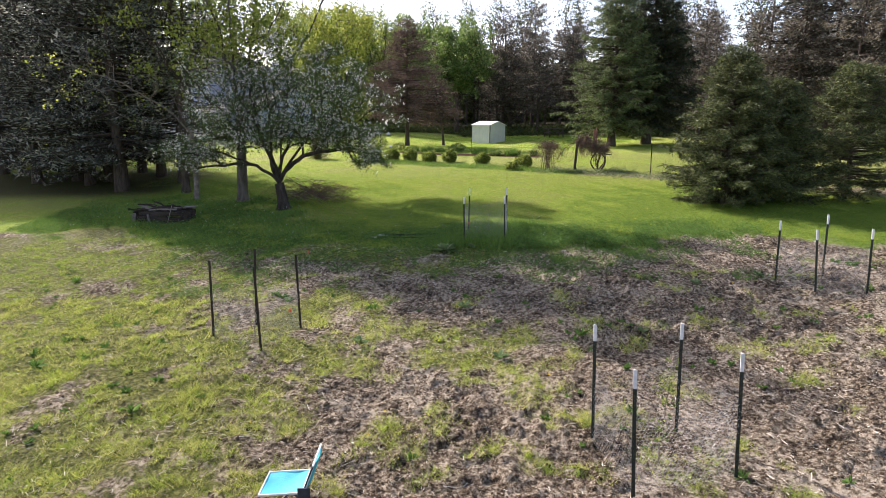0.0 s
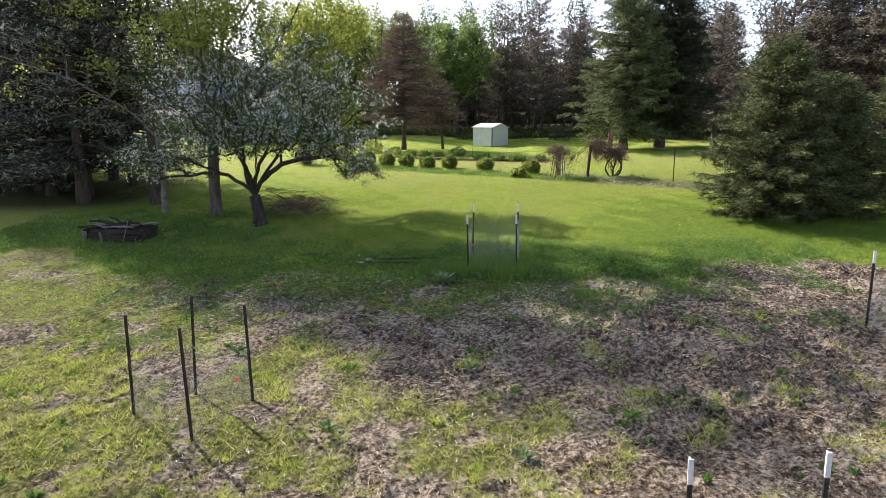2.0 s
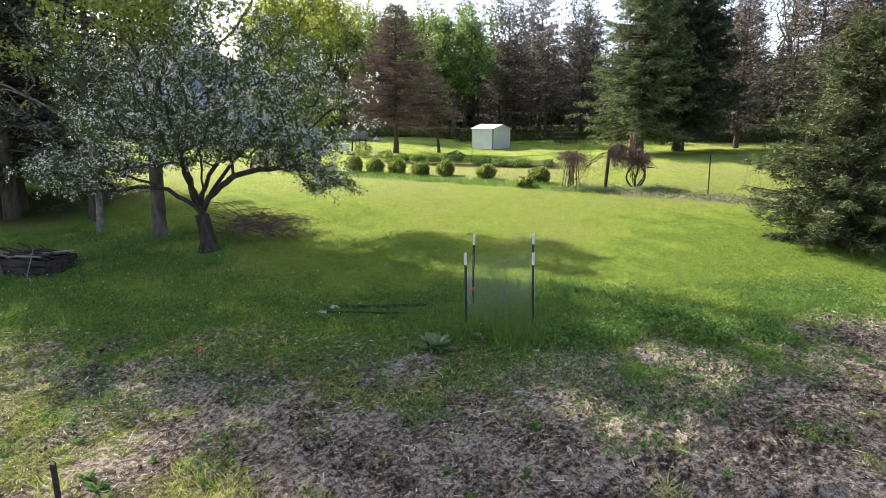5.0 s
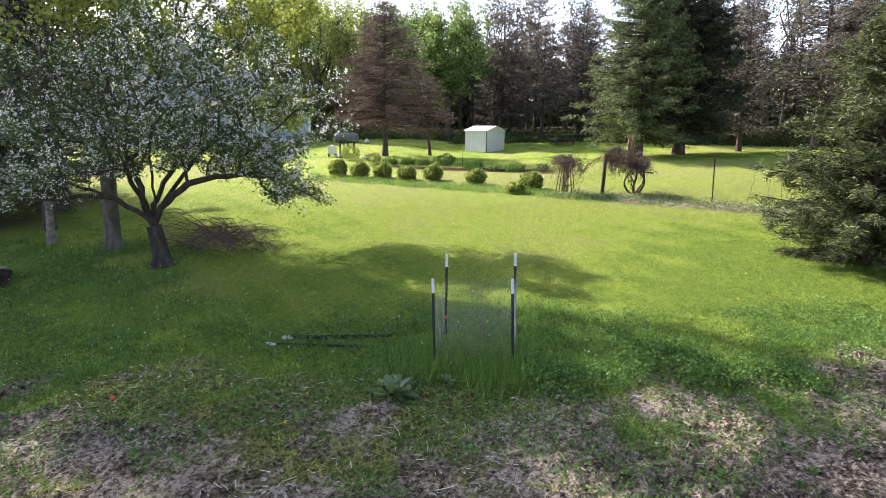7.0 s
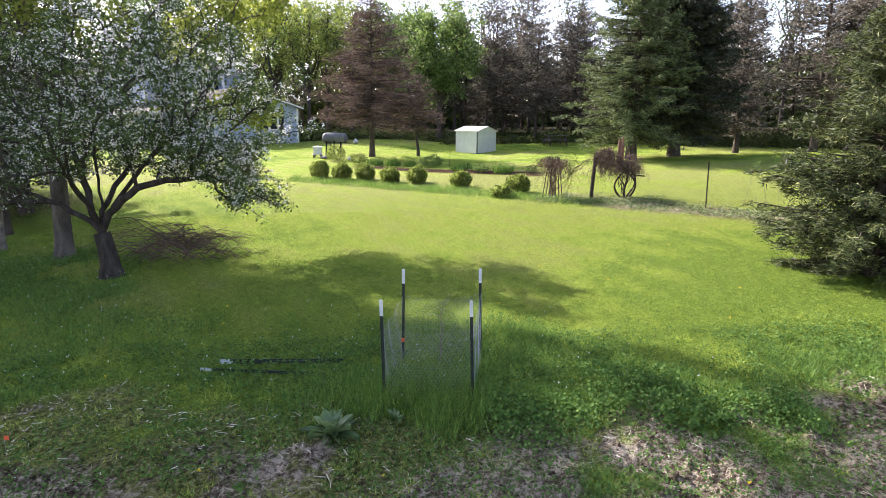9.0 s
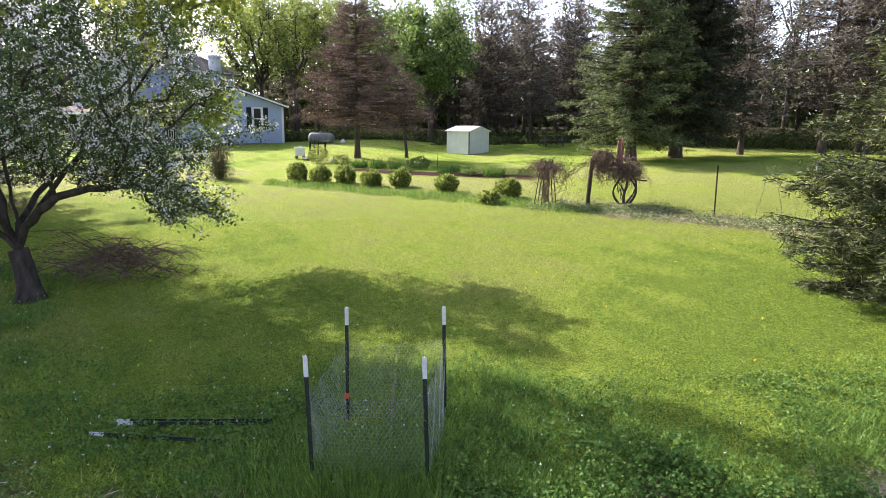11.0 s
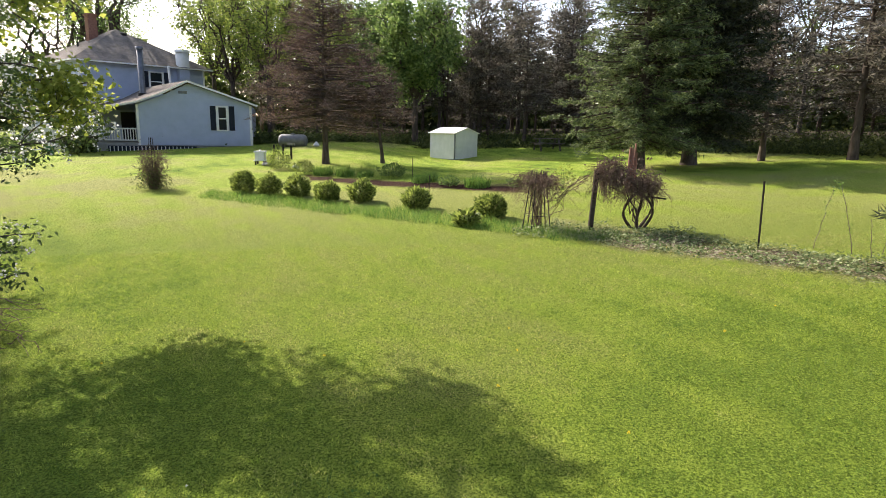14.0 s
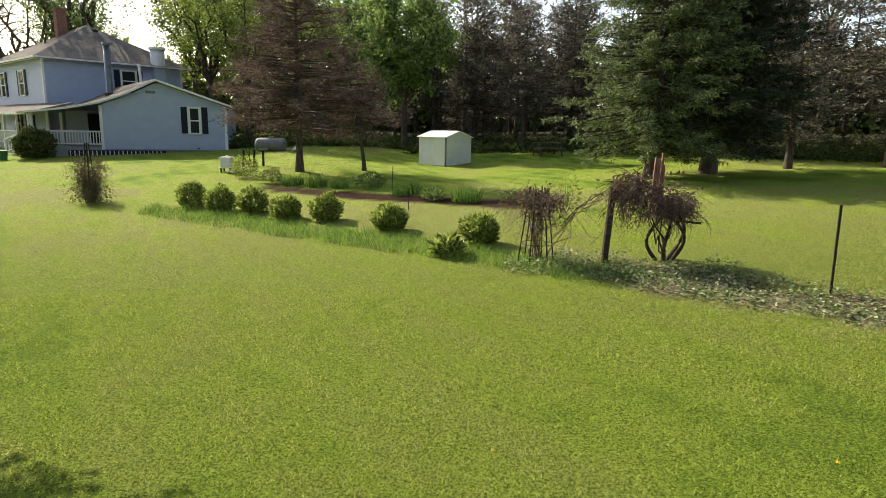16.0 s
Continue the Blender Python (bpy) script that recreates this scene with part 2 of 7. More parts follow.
def ground_material():
    m, nodes, links, b = material("ground")
    fa = nodes.new("ShaderNodeAttribute")
    fa.attribute_name = "field"
    ga = nodes.new("ShaderNodeAttribute")
    ga.attribute_name = "green"
    ba = nodes.new("ShaderNodeAttribute")
    ba.attribute_name = "bed"

    def mixc(fac, a, c):
        x = nodes.new("ShaderNodeMix")
        x.data_type = "RGBA"
        links.new(fac, x.inputs["Factor"])
        links.new(a, x.inputs["A"])
        links.new(c, x.inputs["B"])
        return x.outputs["Result"]
    # earth: pale crust over darker crumbs, straw flecks
    n1 = noise_node(nodes, links, 1.3, 6, 0.7)
    n2 = noise_node(nodes, links, 14, 6, 0.75)
    earth = ramp(nodes, [(0.4, (0.016, 0.012, 0.008)), (0.46, (0.075, 0.055, 0.037)), (0.525, (0.22, 0.172, 0.12)), (0.597, (0.56, 0.475, 0.36))])
    add = nodes.new("ShaderNodeMath")
    add.operation = "MULTIPLY_ADD"
    add.inputs[1].default_value, add.inputs[2].default_value = 0.3, -0.125
    links.new(n1.outputs[0], add.inputs[0])
    n6 = noise_node(nodes, links, 55, 5, 0.8)
    mid = nodes.new("ShaderNodeMath")
    mid.operation = "MULTIPLY_ADD"
    mid.inputs[1].default_value = 0.7
    links.new(n2.outputs[0], mid.inputs[0])
    links.new(add.outputs[0], mid.inputs[2])
    add2 = nodes.new("ShaderNodeMath")
    add2.operation = "MULTIPLY_ADD"
    add2.inputs[1].default_value = 0.3
    links.new(n6.outputs[0], add2.inputs[0])
    links.new(mid.outputs[0], add2.inputs[2])
    links.new(add2.outputs[0], earth.inputs[0])
    # grass in the field
    n3 = noise_node(nodes, links, 16, 6, 0.8)
    weed = ramp(nodes, [(0.38, (0.028, 0.036, 0.009)), (0.5, (0.125, 0.145, 0.03)), (0.62, (0.36, 0.35, 0.12))])
    links.new(n3.outputs[0], weed.inputs[0])
    ad = nodes.new("ShaderNodeMath")
    ad.operation = "ADD"
    n7 = noise_node(nodes, links, 4.5, 6, 0.8)
    wide = nodes.new("ShaderNodeMath")
    wide.operation = "MULTIPLY"
    wide.inputs[1].default_value = 1.9
    links.new(n7.outputs[0], wide.inputs[0])
    links.new(ga.outputs["Fac"], ad.inputs[0])
    links.new(wide.outputs[0], ad.inputs[1])
    gate = ramp(nodes, [(0.76, (0, 0, 0)), (0.86, (0.9, 0.9, 0.9))])
    hv = nodes.new("ShaderNodeMath")
    hv.operation = "MULTIPLY"
    hv.inputs[1].default_value = 0.5
    links.new(ad.outputs[0], hv.inputs[0])
    links.new(hv.outputs[0], gate.inputs[0])
    field = mixc(gate.outputs[0], earth.outputs[0], weed.outputs[0])
    # lawn
    n5 = noise_node(nodes, links, 38, 5, 0.8)
    lawn_a = ramp(nodes, [(0.4, (0.078, 0.12, 0.013)), (0.5, (0.245, 0.328, 0.043)), (0.6, (0.42, 0.505, 0.086))])
    links.new(n5.outputs[0], lawn_a.inputs[0])
    col = mixc(fa.outputs["Fac"], dryness(nodes, links, lawn_a.outputs[0]), field)
    # shade in the gaps between blades, put into the ground as darker green
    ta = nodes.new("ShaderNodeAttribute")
    ta.attribute_name = "blade_shade"
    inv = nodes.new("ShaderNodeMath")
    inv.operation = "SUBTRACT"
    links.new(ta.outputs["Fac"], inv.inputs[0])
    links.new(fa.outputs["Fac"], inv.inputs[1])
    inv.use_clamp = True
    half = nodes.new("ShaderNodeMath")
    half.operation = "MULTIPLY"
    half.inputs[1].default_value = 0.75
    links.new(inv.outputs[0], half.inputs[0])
    blade_shade = ramp(nodes, [(0.4, (0.068, 0.11, 0.013)), (0.6, (0.29, 0.382, 0.053))])
    links.new(n5.outputs[0], blade_shade.inputs[0])
    col = mixc(half.outputs[0], col, blade_shade.outputs[0])
    mulch = ramp(nodes, [(0.3, (0.028, 0.013, 0.009)), (0.7, (0.09, 0.043, 0.028))])
    links.new(n2.outputs[0], mulch.inputs[0])
    col = mixc(ba.outputs["Fac"], col, mulch.outputs[0])
    # brown litter under the trees, darkened for shade the thin crowns don't cast
    wa = nodes.new("ShaderNodeAttribute")
    wa.attribute_name = "woods"
    floor_c = ramp(nodes, [(0.3, (0.025, 0.022, 0.014)), (0.7, (0.08, 0.066, 0.04))])
    links.new(n2.outputs[0], floor_c.inputs[0])
    col = mixc(wa.outputs["Fac"], col, floor_c.outputs[0])
    links.new(col, b.inputs["Base Color"])
    b.inputs["Roughness"].default_value = 0.9
    b.inputs["Specular IOR Level"].default_value = 0.06
    bp = nodes.new("ShaderNodeBump")
    bp.inputs["Strength"].default_value, bp.inputs["Distance"].default_value = 1.0, 0.09
    links.new(add2.outputs[0], bp.inputs["Height"])
    turf = nodes.new("ShaderNodeBump")
    turf.inputs["Strength"].default_value, turf.inputs["Distance"].default_value = 1.0, 0.055
    links.new(n5.outputs[0], turf.inputs["Height"])
    links.new(bp.outputs[0], turf.inputs["Normal"])
    links.new(turf.outputs[0], b.inputs["Normal"])
    return m


M_GROUND = ground_material()
M_LAWN = leafy("lawn grass", [(0.125, 0.18, 0.02), (0.22, 0.303, 0.037), (0.29, 0.376, 0.05), (0.365, 0.425, 0.07)], 0.4, 0.55, 0.35, 26, True)
M_CLOVER = leafy("clover leaves", [(0.045, 0.10, 0.02), (0.09, 0.175, 0.036), (0.16, 0.26, 0.06)], 0.3, 0.65, 0.12)
M_TALL = leafy("long grass", [(0.06, 0.13, 0.024), (0.125, 0.235, 0.04), (0.22, 0.335, 0.066)], 0.35, 0.5, 0.3, 11)
M_TUFT = leafy("field grass", [(0.12, 0.175, 0.02), (0.25, 0.325, 0.038), (0.38, 0.45, 0.066), (0.54, 0.54, 0.14)], 0.35, 0.6, 0.3, 0, True)
M_STRAW = leafy("straw", [(0.14, 0.105, 0.07), (0.36, 0.29, 0.2), (0.62, 0.54, 0.41), (0.86, 0.81, 0.69)], 0.0, 0.8)
M_CLOD = leafy("earth clods", [(0.055, 0.04, 0.027), (0.13, 0.097, 0.065), (0.25, 0.195, 0.132)], 0.0, 0.95, 0.1)
M_BARK = plain("bark", (0.035, 0.026, 0.02), (0.12, 0.095, 0.075), 9, 0.9, bump=0.9, fine=25, stretch=(1, 1, 0.25), spec=0.15)
M_BARK_APPLE = plain("apple bark", (0.02, 0.016, 0.013), (0.085, 0.07, 0.058), 8, 0.92, bump=0.9, fine=24, stretch=(1, 1, 0.3), spec=0.12)
M_BARK_PALE = plain("pale bark", (0.04, 0.034, 0.028), (0.13, 0.11, 0.09), 7, 0.9, bump=0.8, fine=20, stretch=(1, 1, 0.25), spec=0.15)
M_BARK_GREY = plain("grey bark", (0.05, 0.043, 0.036), (0.18, 0.155, 0.13), 7, 0.9, bump=0.8, fine=20, stretch=(1, 1, 0.25), spec=0.15)
M_TWIG = plain("dead twigs", (0.11, 0.088, 0.07), (0.34, 0.285, 0.235), 8, 0.9, bump=0.3, spec=0.15)
M_DEADBARK = plain("pale dead bark", (0.085, 0.07, 0.058), (0.32, 0.275, 0.235), 8, 0.9, bump=0.3, spec=0.15)
M_APPLE = leafy("apple leaves", [(0.03, 0.05, 0.014), (0.07, 0.112, 0.028), (0.15, 0.21, 0.055)], 0.35, 0.5)
M_BLOOM = leafy("apple blossom", [(0.68, 0.63, 0.6), (0.82, 0.79, 0.76), (0.87, 0.85, 0.83)], 0.4, 0.7)
M_MAPLE = leafy("young maple leaves", [(0.13, 0.175, 0.026), (0.23, 0.275, 0.047), (0.36, 0.39, 0.09)], 0.45, 0.5)
M_SPRING = leafy("spring leaves", [(0.085, 0.13, 0.024), (0.165, 0.225, 0.042), (0.29, 0.345, 0.075)], 0.45, 0.5)
M_GREEN = leafy("broad leaves", [(0.06, 0.11, 0.028), (0.13, 0.2, 0.05), (0.235, 0.32, 0.09)], 0.42, 0.5)
M_SPRUCE = leafy("spruce needles", [(0.02, 0.0285, 0.011), (0.063, 0.085, 0.028), (0.205, 0.23, 0.075)], 0.14, 0.6)
M_SPRUCE_G = leafy("green spruce needles", [(0.034, 0.053, 0.02), (0.102, 0.138, 0.049), (0.235, 0.28, 0.108)], 0.22, 0.6)
# brighter copy of the pine needles: sunlight on the right-hand wood as colour
M_PINE_SUN = leafy("grey-brown sunlit pine needles", [(0.045, 0.042, 0.031), (0.125, 0.112, 0.082), (0.29, 0.262, 0.2)], 0.4, 0.6)
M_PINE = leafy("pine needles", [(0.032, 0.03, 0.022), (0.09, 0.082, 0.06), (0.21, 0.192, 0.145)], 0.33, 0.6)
# the palest tone paints sun caught on the sprays
M_PINE_EDGE = leafy("silver-lit pine needles", [(0.02, 0.023, 0.018), (0.08, 0.087, 0.068), (0.42, 0.43, 0.36)], 0.3, 0.6)
M_BROWN = leafy("dried spruce needles", [(0.042, 0.029, 0.024), (0.1, 0.068, 0.053), (0.205, 0.145, 0.112)], 0.2, 0.8)
M_BUSH = leafy("peony leaves", [(0.04, 0.06, 0.015), (0.13, 0.18, 0.036), (0.31, 0.37, 0.085)], 0.45, 0.45)
M_DOCK = leafy("dock leaves", [(0.08, 0.14, 0.05), (0.16, 0.24, 0.085), (0.30, 0.38, 0.18)], 0.3, 0.38, 0.6)
M_SAGE = leafy("grey-green weeds", [(0.06, 0.10, 0.03), (0.15, 0.20, 0.065), (0.36, 0.4, 0.2)], 0.25, 0.6)
# spruce needles darkened: shade on the second tall spruce put into the colour
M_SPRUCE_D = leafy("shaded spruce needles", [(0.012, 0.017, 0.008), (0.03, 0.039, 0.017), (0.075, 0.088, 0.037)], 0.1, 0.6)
M_UNDER = leafy("undergrowth leaves", [(0.03, 0.045, 0.012), (0.065, 0.09, 0.022), (0.13, 0.16, 0.04)], 0.35, 0.6)
M_FLUFF = leafy("seed heads", [(0.5, 0.5, 0.47), (0.75, 0.75, 0.72)], 0.3, 0.9)
M_YELLOW = leafy("yellow flowers", [(0.7, 0.5, 0.02), (0.8, 0.62, 0.05)], 0.2, 0.7)
M_POST = plain("dark green steel", (0.012, 0.02, 0.016), (0.035, 0.045, 0.038), 12, 0.5, 0.3, 0.15)
M_RUST = plain("dark rusty steel", (0.02, 0.015, 0.013), (0.06, 0.04, 0.032), 15, 0.75, 0.3, 0.3)
M_WHITE = plain("white post paint", (0.55, 0.55, 0.54), (0.75, 0.75, 0.74), 20, 0.6, 0, 0.15)
M_WIRE = plain("galvanised wire", (0.32, 0.33, 0.34), (0.5, 0.51, 0.52), 30, 0.45, 0.7, 0)
M_ORANGE = plain("orange tag", (0.75, 0.1, 0.03), (0.85, 0.16, 0.05), 10, 0.6, 0, 0)
M_OLDWOOD = plain("weathered wood", (0.06, 0.05, 0.043), (0.2, 0.175, 0.15), 6, 0.9, bump=0.7, fine=40, stretch=(0.3, 1, 1), spec=0.1)


# ---------------------------------------------------------------- ground
def bed_amount(x, y):
    """Dark mulch of the long flower bed behind the peonies."""
    k = np.clip((x + 3.0) / 8.7, 0, 1)
    mid = 40.0 - 5.1 * k ** 0.8
    return smooth(0.85, 0.5, np.abs(y - mid) + 0.3 * (vnoise(x, y, 0.8, 9) - 0.5)) * smooth(-3.2, -2.2, x) * smooth(6.4, 5.4, x)


def strip_amount(x, y):
    """Bare dry strip along the old fence line."""
    mid = 28.9 - 0.75 * (x - 6.0)
    return smooth(1.5, 0.5, np.abs(y - mid) + 0.8 * (vnoise(x, y, 0.7, 11) - 0.5)) * smooth(5.0, 6.5, x)


def top(x, y):
    """The ground's surface with its clods and hollows."""
    f = field_amount(x, y)
    rough = (0.25 + 1.1 * vnoise(x, y, 1.7, 24)) * (1 - 0.6 * green_amount(x, y))
    lumps = 0.05 * smooth(0.4, 0.75, vnoise(x, y, 0.27, 22)) + 0.045 * smooth(0.45, 0.7, vnoise(x, y, 0.13, 23)) + 0.03 * smooth(0.35, 0.8, vnoise(x, y, 0.075, 25))
    d = 0.08 * (vnoise(x, y, 0.9, 21) - 0.5) + rough * (lumps - 0.04)
    return gz(x, y) + d * (0.2 + 0.8 * f) * smooth(75, 40, y)


def build_ground():
    xs = np.concatenate([-np.geomspace(900, 34, 14), np.arange(-32, -14, 1.0), np.arange(-14, -9, 0.2), np.arange(-9, -5, 0.07), np.arange(-5, 6.5, 0.036), np.arange(6.5, 9.5, 0.06), np.arange(9.5, 14.01, 0.2), np.arange(15, 33, 1.0), np.geomspace(34, 900, 14)])
    ys = np.concatenate([-np.geomspace(700, 12, 10), np.arange(-10, 3.9, 0.7), np.arange(4, 13, 0.036), np.arange(13, 16.5, 0.055), np.arange(16.5, 38, 0.3), np.arange(38, 62, 0.6), np.geomspace(63, 1200, 18)])
    X, Y = np.meshgrid(xs, ys)
    V = np.stack([X, Y, top(X, Y)], -1).reshape(-1, 3)
    i = (np.arange(len(ys) - 1)[:, None] * len(xs) + np.arange(len(xs) - 1)[None]).ravel()
    me = solid("ground", V, np.stack([i, i + 1, i + 1 + len(xs), i + len(xs)], -1))
    strip = strip_amount(X, Y)
    for name, val in (("field", np.maximum(field_amount(X, Y), strip)), ("green", np.where(strip > 0.3, 0.62, green_amount(X, Y))), ("bed", bed_amount(X, Y)), ("dry", dry_sheen_amount(X, Y)), ("woods", (smooth(0, 2.5, Y - (53.5 - np.clip(X - 8, 0, 40) * 0.42 + 1.5 * (X < 2))) * smooth(-14, -8, X)) + 0.85 * smooth(-10.5, -13, X) * smooth(24.5, 27, Y) * smooth(35, 32, Y)), ("blade_shade", smooth(14.4, 15.4, Y) * smooth(37, 26, Y) * smooth(15, 12, np.abs(X - 1)))):
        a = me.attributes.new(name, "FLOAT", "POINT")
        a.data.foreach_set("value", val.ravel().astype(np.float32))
    whole("ground", me, M_GROUND, "tilled earth with patchy weeds running into a mown lawn", "ground", "structure", "", True)


build_ground()


def at(x, y, up=0.0):
    return (x, y, float(top(x, y)) + up)


# ---------------------------------------------------------------- leaves and trees
def leaves(rng, c, size, wide=0.5, flat=0.0, droop=0.0, heading=None):
    """Folded leaf blades at the points c. flat: 0 any way round, 1 lying level. Returns verts and faces."""
    n = len(c)
    L = (size * rng.uniform(0.65, 1.3, n))[:, None]
    d = rng.normal(size=(n, 3)) if heading is None else heading + 0.35 * rng.normal(size=(n, 3))
    d[:, 2] = d[:, 2] * (1 - flat) - droop
    d /= np.linalg.norm(d, axis=1)[:, None] + 1e-9
    r = rng.normal(size=(n, 3))
    r[:, 2] *= 1 - 0.8 * flat
    s = np.cross(d, r)
    s = np.where(np.abs(s).sum(1, keepdims=True) < 1e-3, [[1.0, 0, 0]], s)
    if flat:
        lev = np.cross(d, np.array([[0, 0, 1.0]]))
        s = s * (1 - flat) + flat * lev * (np.linalg.norm(s, axis=1)[:, None])
    s /= np.linalg.norm(s, axis=1)[:, None] + 1e-9
    w = L * wide / 2
    fold = np.cross(s, d) * w * 0.35
    V = np.stack([c, c + d * L * 0.45 + s * w + fold, c + d * L, c + d * L * 0.45 - s * w + fold], 1).reshape(-1, 3)
    k = np.arange(n)[:, None] * 4
    return V, np.concatenate([k + [0, 1, 2], k + [0, 2, 3]])


def needles(rng, c, size, wide, heading):
    """Two slim pointed sprays at each of the points c, near the heading. Returns verts and faces."""
    c, heading, size = np.repeat(c, 2, 0), np.repeat(heading, 2, 0), np.repeat(size, 2)
    n = len(c)
    d = heading / (np.linalg.norm(heading, axis=1)[:, None] + 1e-9) + 0.5 * rng.normal(size=(n, 3))
    d /= np.linalg.norm(d, axis=1)[:, None] + 1e-9
    s = np.cross(d, rng.normal(size=(n, 3)))
    s /= np.linalg.norm(s, axis=1)[:, None] + 1e-9
    L = (size * rng.uniform(0.6, 1.25, n))[:, None]
    c = c + 0.3 * L * rng.normal(size=(n, 3))
    V = np.stack([c - s * L * wide / 2, c + s * L * wide / 2, c + d * L], 1).reshape(-1, 3)
    return V, np.arange(3 * n).reshape(-1, 3)


def curve_pts(rng, a, b, n, sag=0.0, wobble=0.05, rise=0.0):
    a, b = np.asarray(a, float), np.asarray(b, float)
    t = np.linspace(0, 1, n)[:, None]
    L = np.linalg.norm(b - a)
    p = a + (b - a) * t
    p[:, 2] += (rise * np.sin(np.pi * t[:, 0] * 0.9) - sag * t[:, 0] ** 2) * L
    w = rng.normal(size=(n, 3)) * wobble * L
    w[0] = w[-1] = 0
    return p + w


def crown_tree(name, seed, fork, r, centre, radii, limbs, twigs, per_twig, leaf, sigma, shell=0.35, wide=0.6, lean=(0, 0), bark=None, foliage=None, crown_name="crown", label="", category="tree", spot=(0, 0), group="", fine=0):
    """A broad-leaved tree: trunk, limbs that fork towards points of an uneven crown, twigs, and leaves round them."""
    rng = np.random.default_rng(seed)
    wood, tip = Bag(), []
    head = np.array([lean[0], lean[1], fork])
    zt = np.linspace(-0.25, 1, 7)
    trunk = np.stack([lean[0] * zt.clip(0) ** 1.5, lean[1] * zt.clip(0) ** 1.5, fork * zt], 1)
    wood.tube(trunk, r * (1.0 + 0.55 * np.exp(-np.maximum(zt, 0) * 9)) * (1 - 0.2 * zt.clip(0)), 12)
    centre, radii = np.asarray(centre, float), np.asarray(radii, float)
    ends = []
    for i in range(limbs):
        a = (i + rng.uniform(-0.3, 0.3)) * 2 * np.pi / limbs
        e = rng.uniform(0.15, 0.9)
        q = centre + radii * 0.6 * np.array([np.cos(a) * np.cos(e), np.sin(a) * np.cos(e), np.sin(e) * 1.1 - 0.15])
        p = curve_pts(rng, head - [0, 0, 0.15 * fork * rng.random()], q, 8, 0, 0.035, 0.06)
        ends.append(p)
        wood.tube(p, np.linspace(r * 0.62, r * 0.2, 8), 7)
    ends_all = np.concatenate([p[2:] for p in ends])
    for i in range(twigs):
        d = rng.normal(size=3)
        d /= np.linalg.norm(d)
        lump = 0.8 + 0.35 * np.sin(d[0] * 4 + seed) * np.cos(d[1] * 5 + d[2] * 4 + seed)
        q = centre + radii * d * lump * (shell + (1 - shell) * rng.random() ** 0.6)
        src = ends_all[np.argmin(((ends_all - q) ** 2).sum(1) + rng.uniform(0, 0.6, len(ends_all)) * radii[0] ** 2 * 0.3)]
        p = curve_pts(rng, src, q, 6, 0.0, 0.05, 0.05)
        wood.tube(p, np.linspace(r * 0.16, r * 0.03, 6), 4)
        tip.append(p[2:])
        for _ in range(fine):
            b = p[rng.integers(1, 6)]
            e = b + rng.normal(size=3) * 0.11 * radii.mean()
            p2 = curve_pts(rng, b, e, 4, 0.0, 0.06)
            wood.tube(p2, np.linspace(r * 0.05, r * 0.02, 4), 3, False)
            tip.append(p2[1:])
    tree = thing(name, at(*spot), label, category, group)
    part("trunk", wood, bark or M_BARK, tree, "", True)
    if per_twig:
        tip = np.concatenate(tip)
        c = tip[rng.integers(0, len(tip), twigs * per_twig)] + rng.normal(size=(twigs * per_twig, 3)) * sigma
        v, f = leaves(rng, c, leaf, wide, 0.2, 0.15)
        part(crown_name, solid("crown", v, f), foliage or M_GREEN, tree)
    return tree


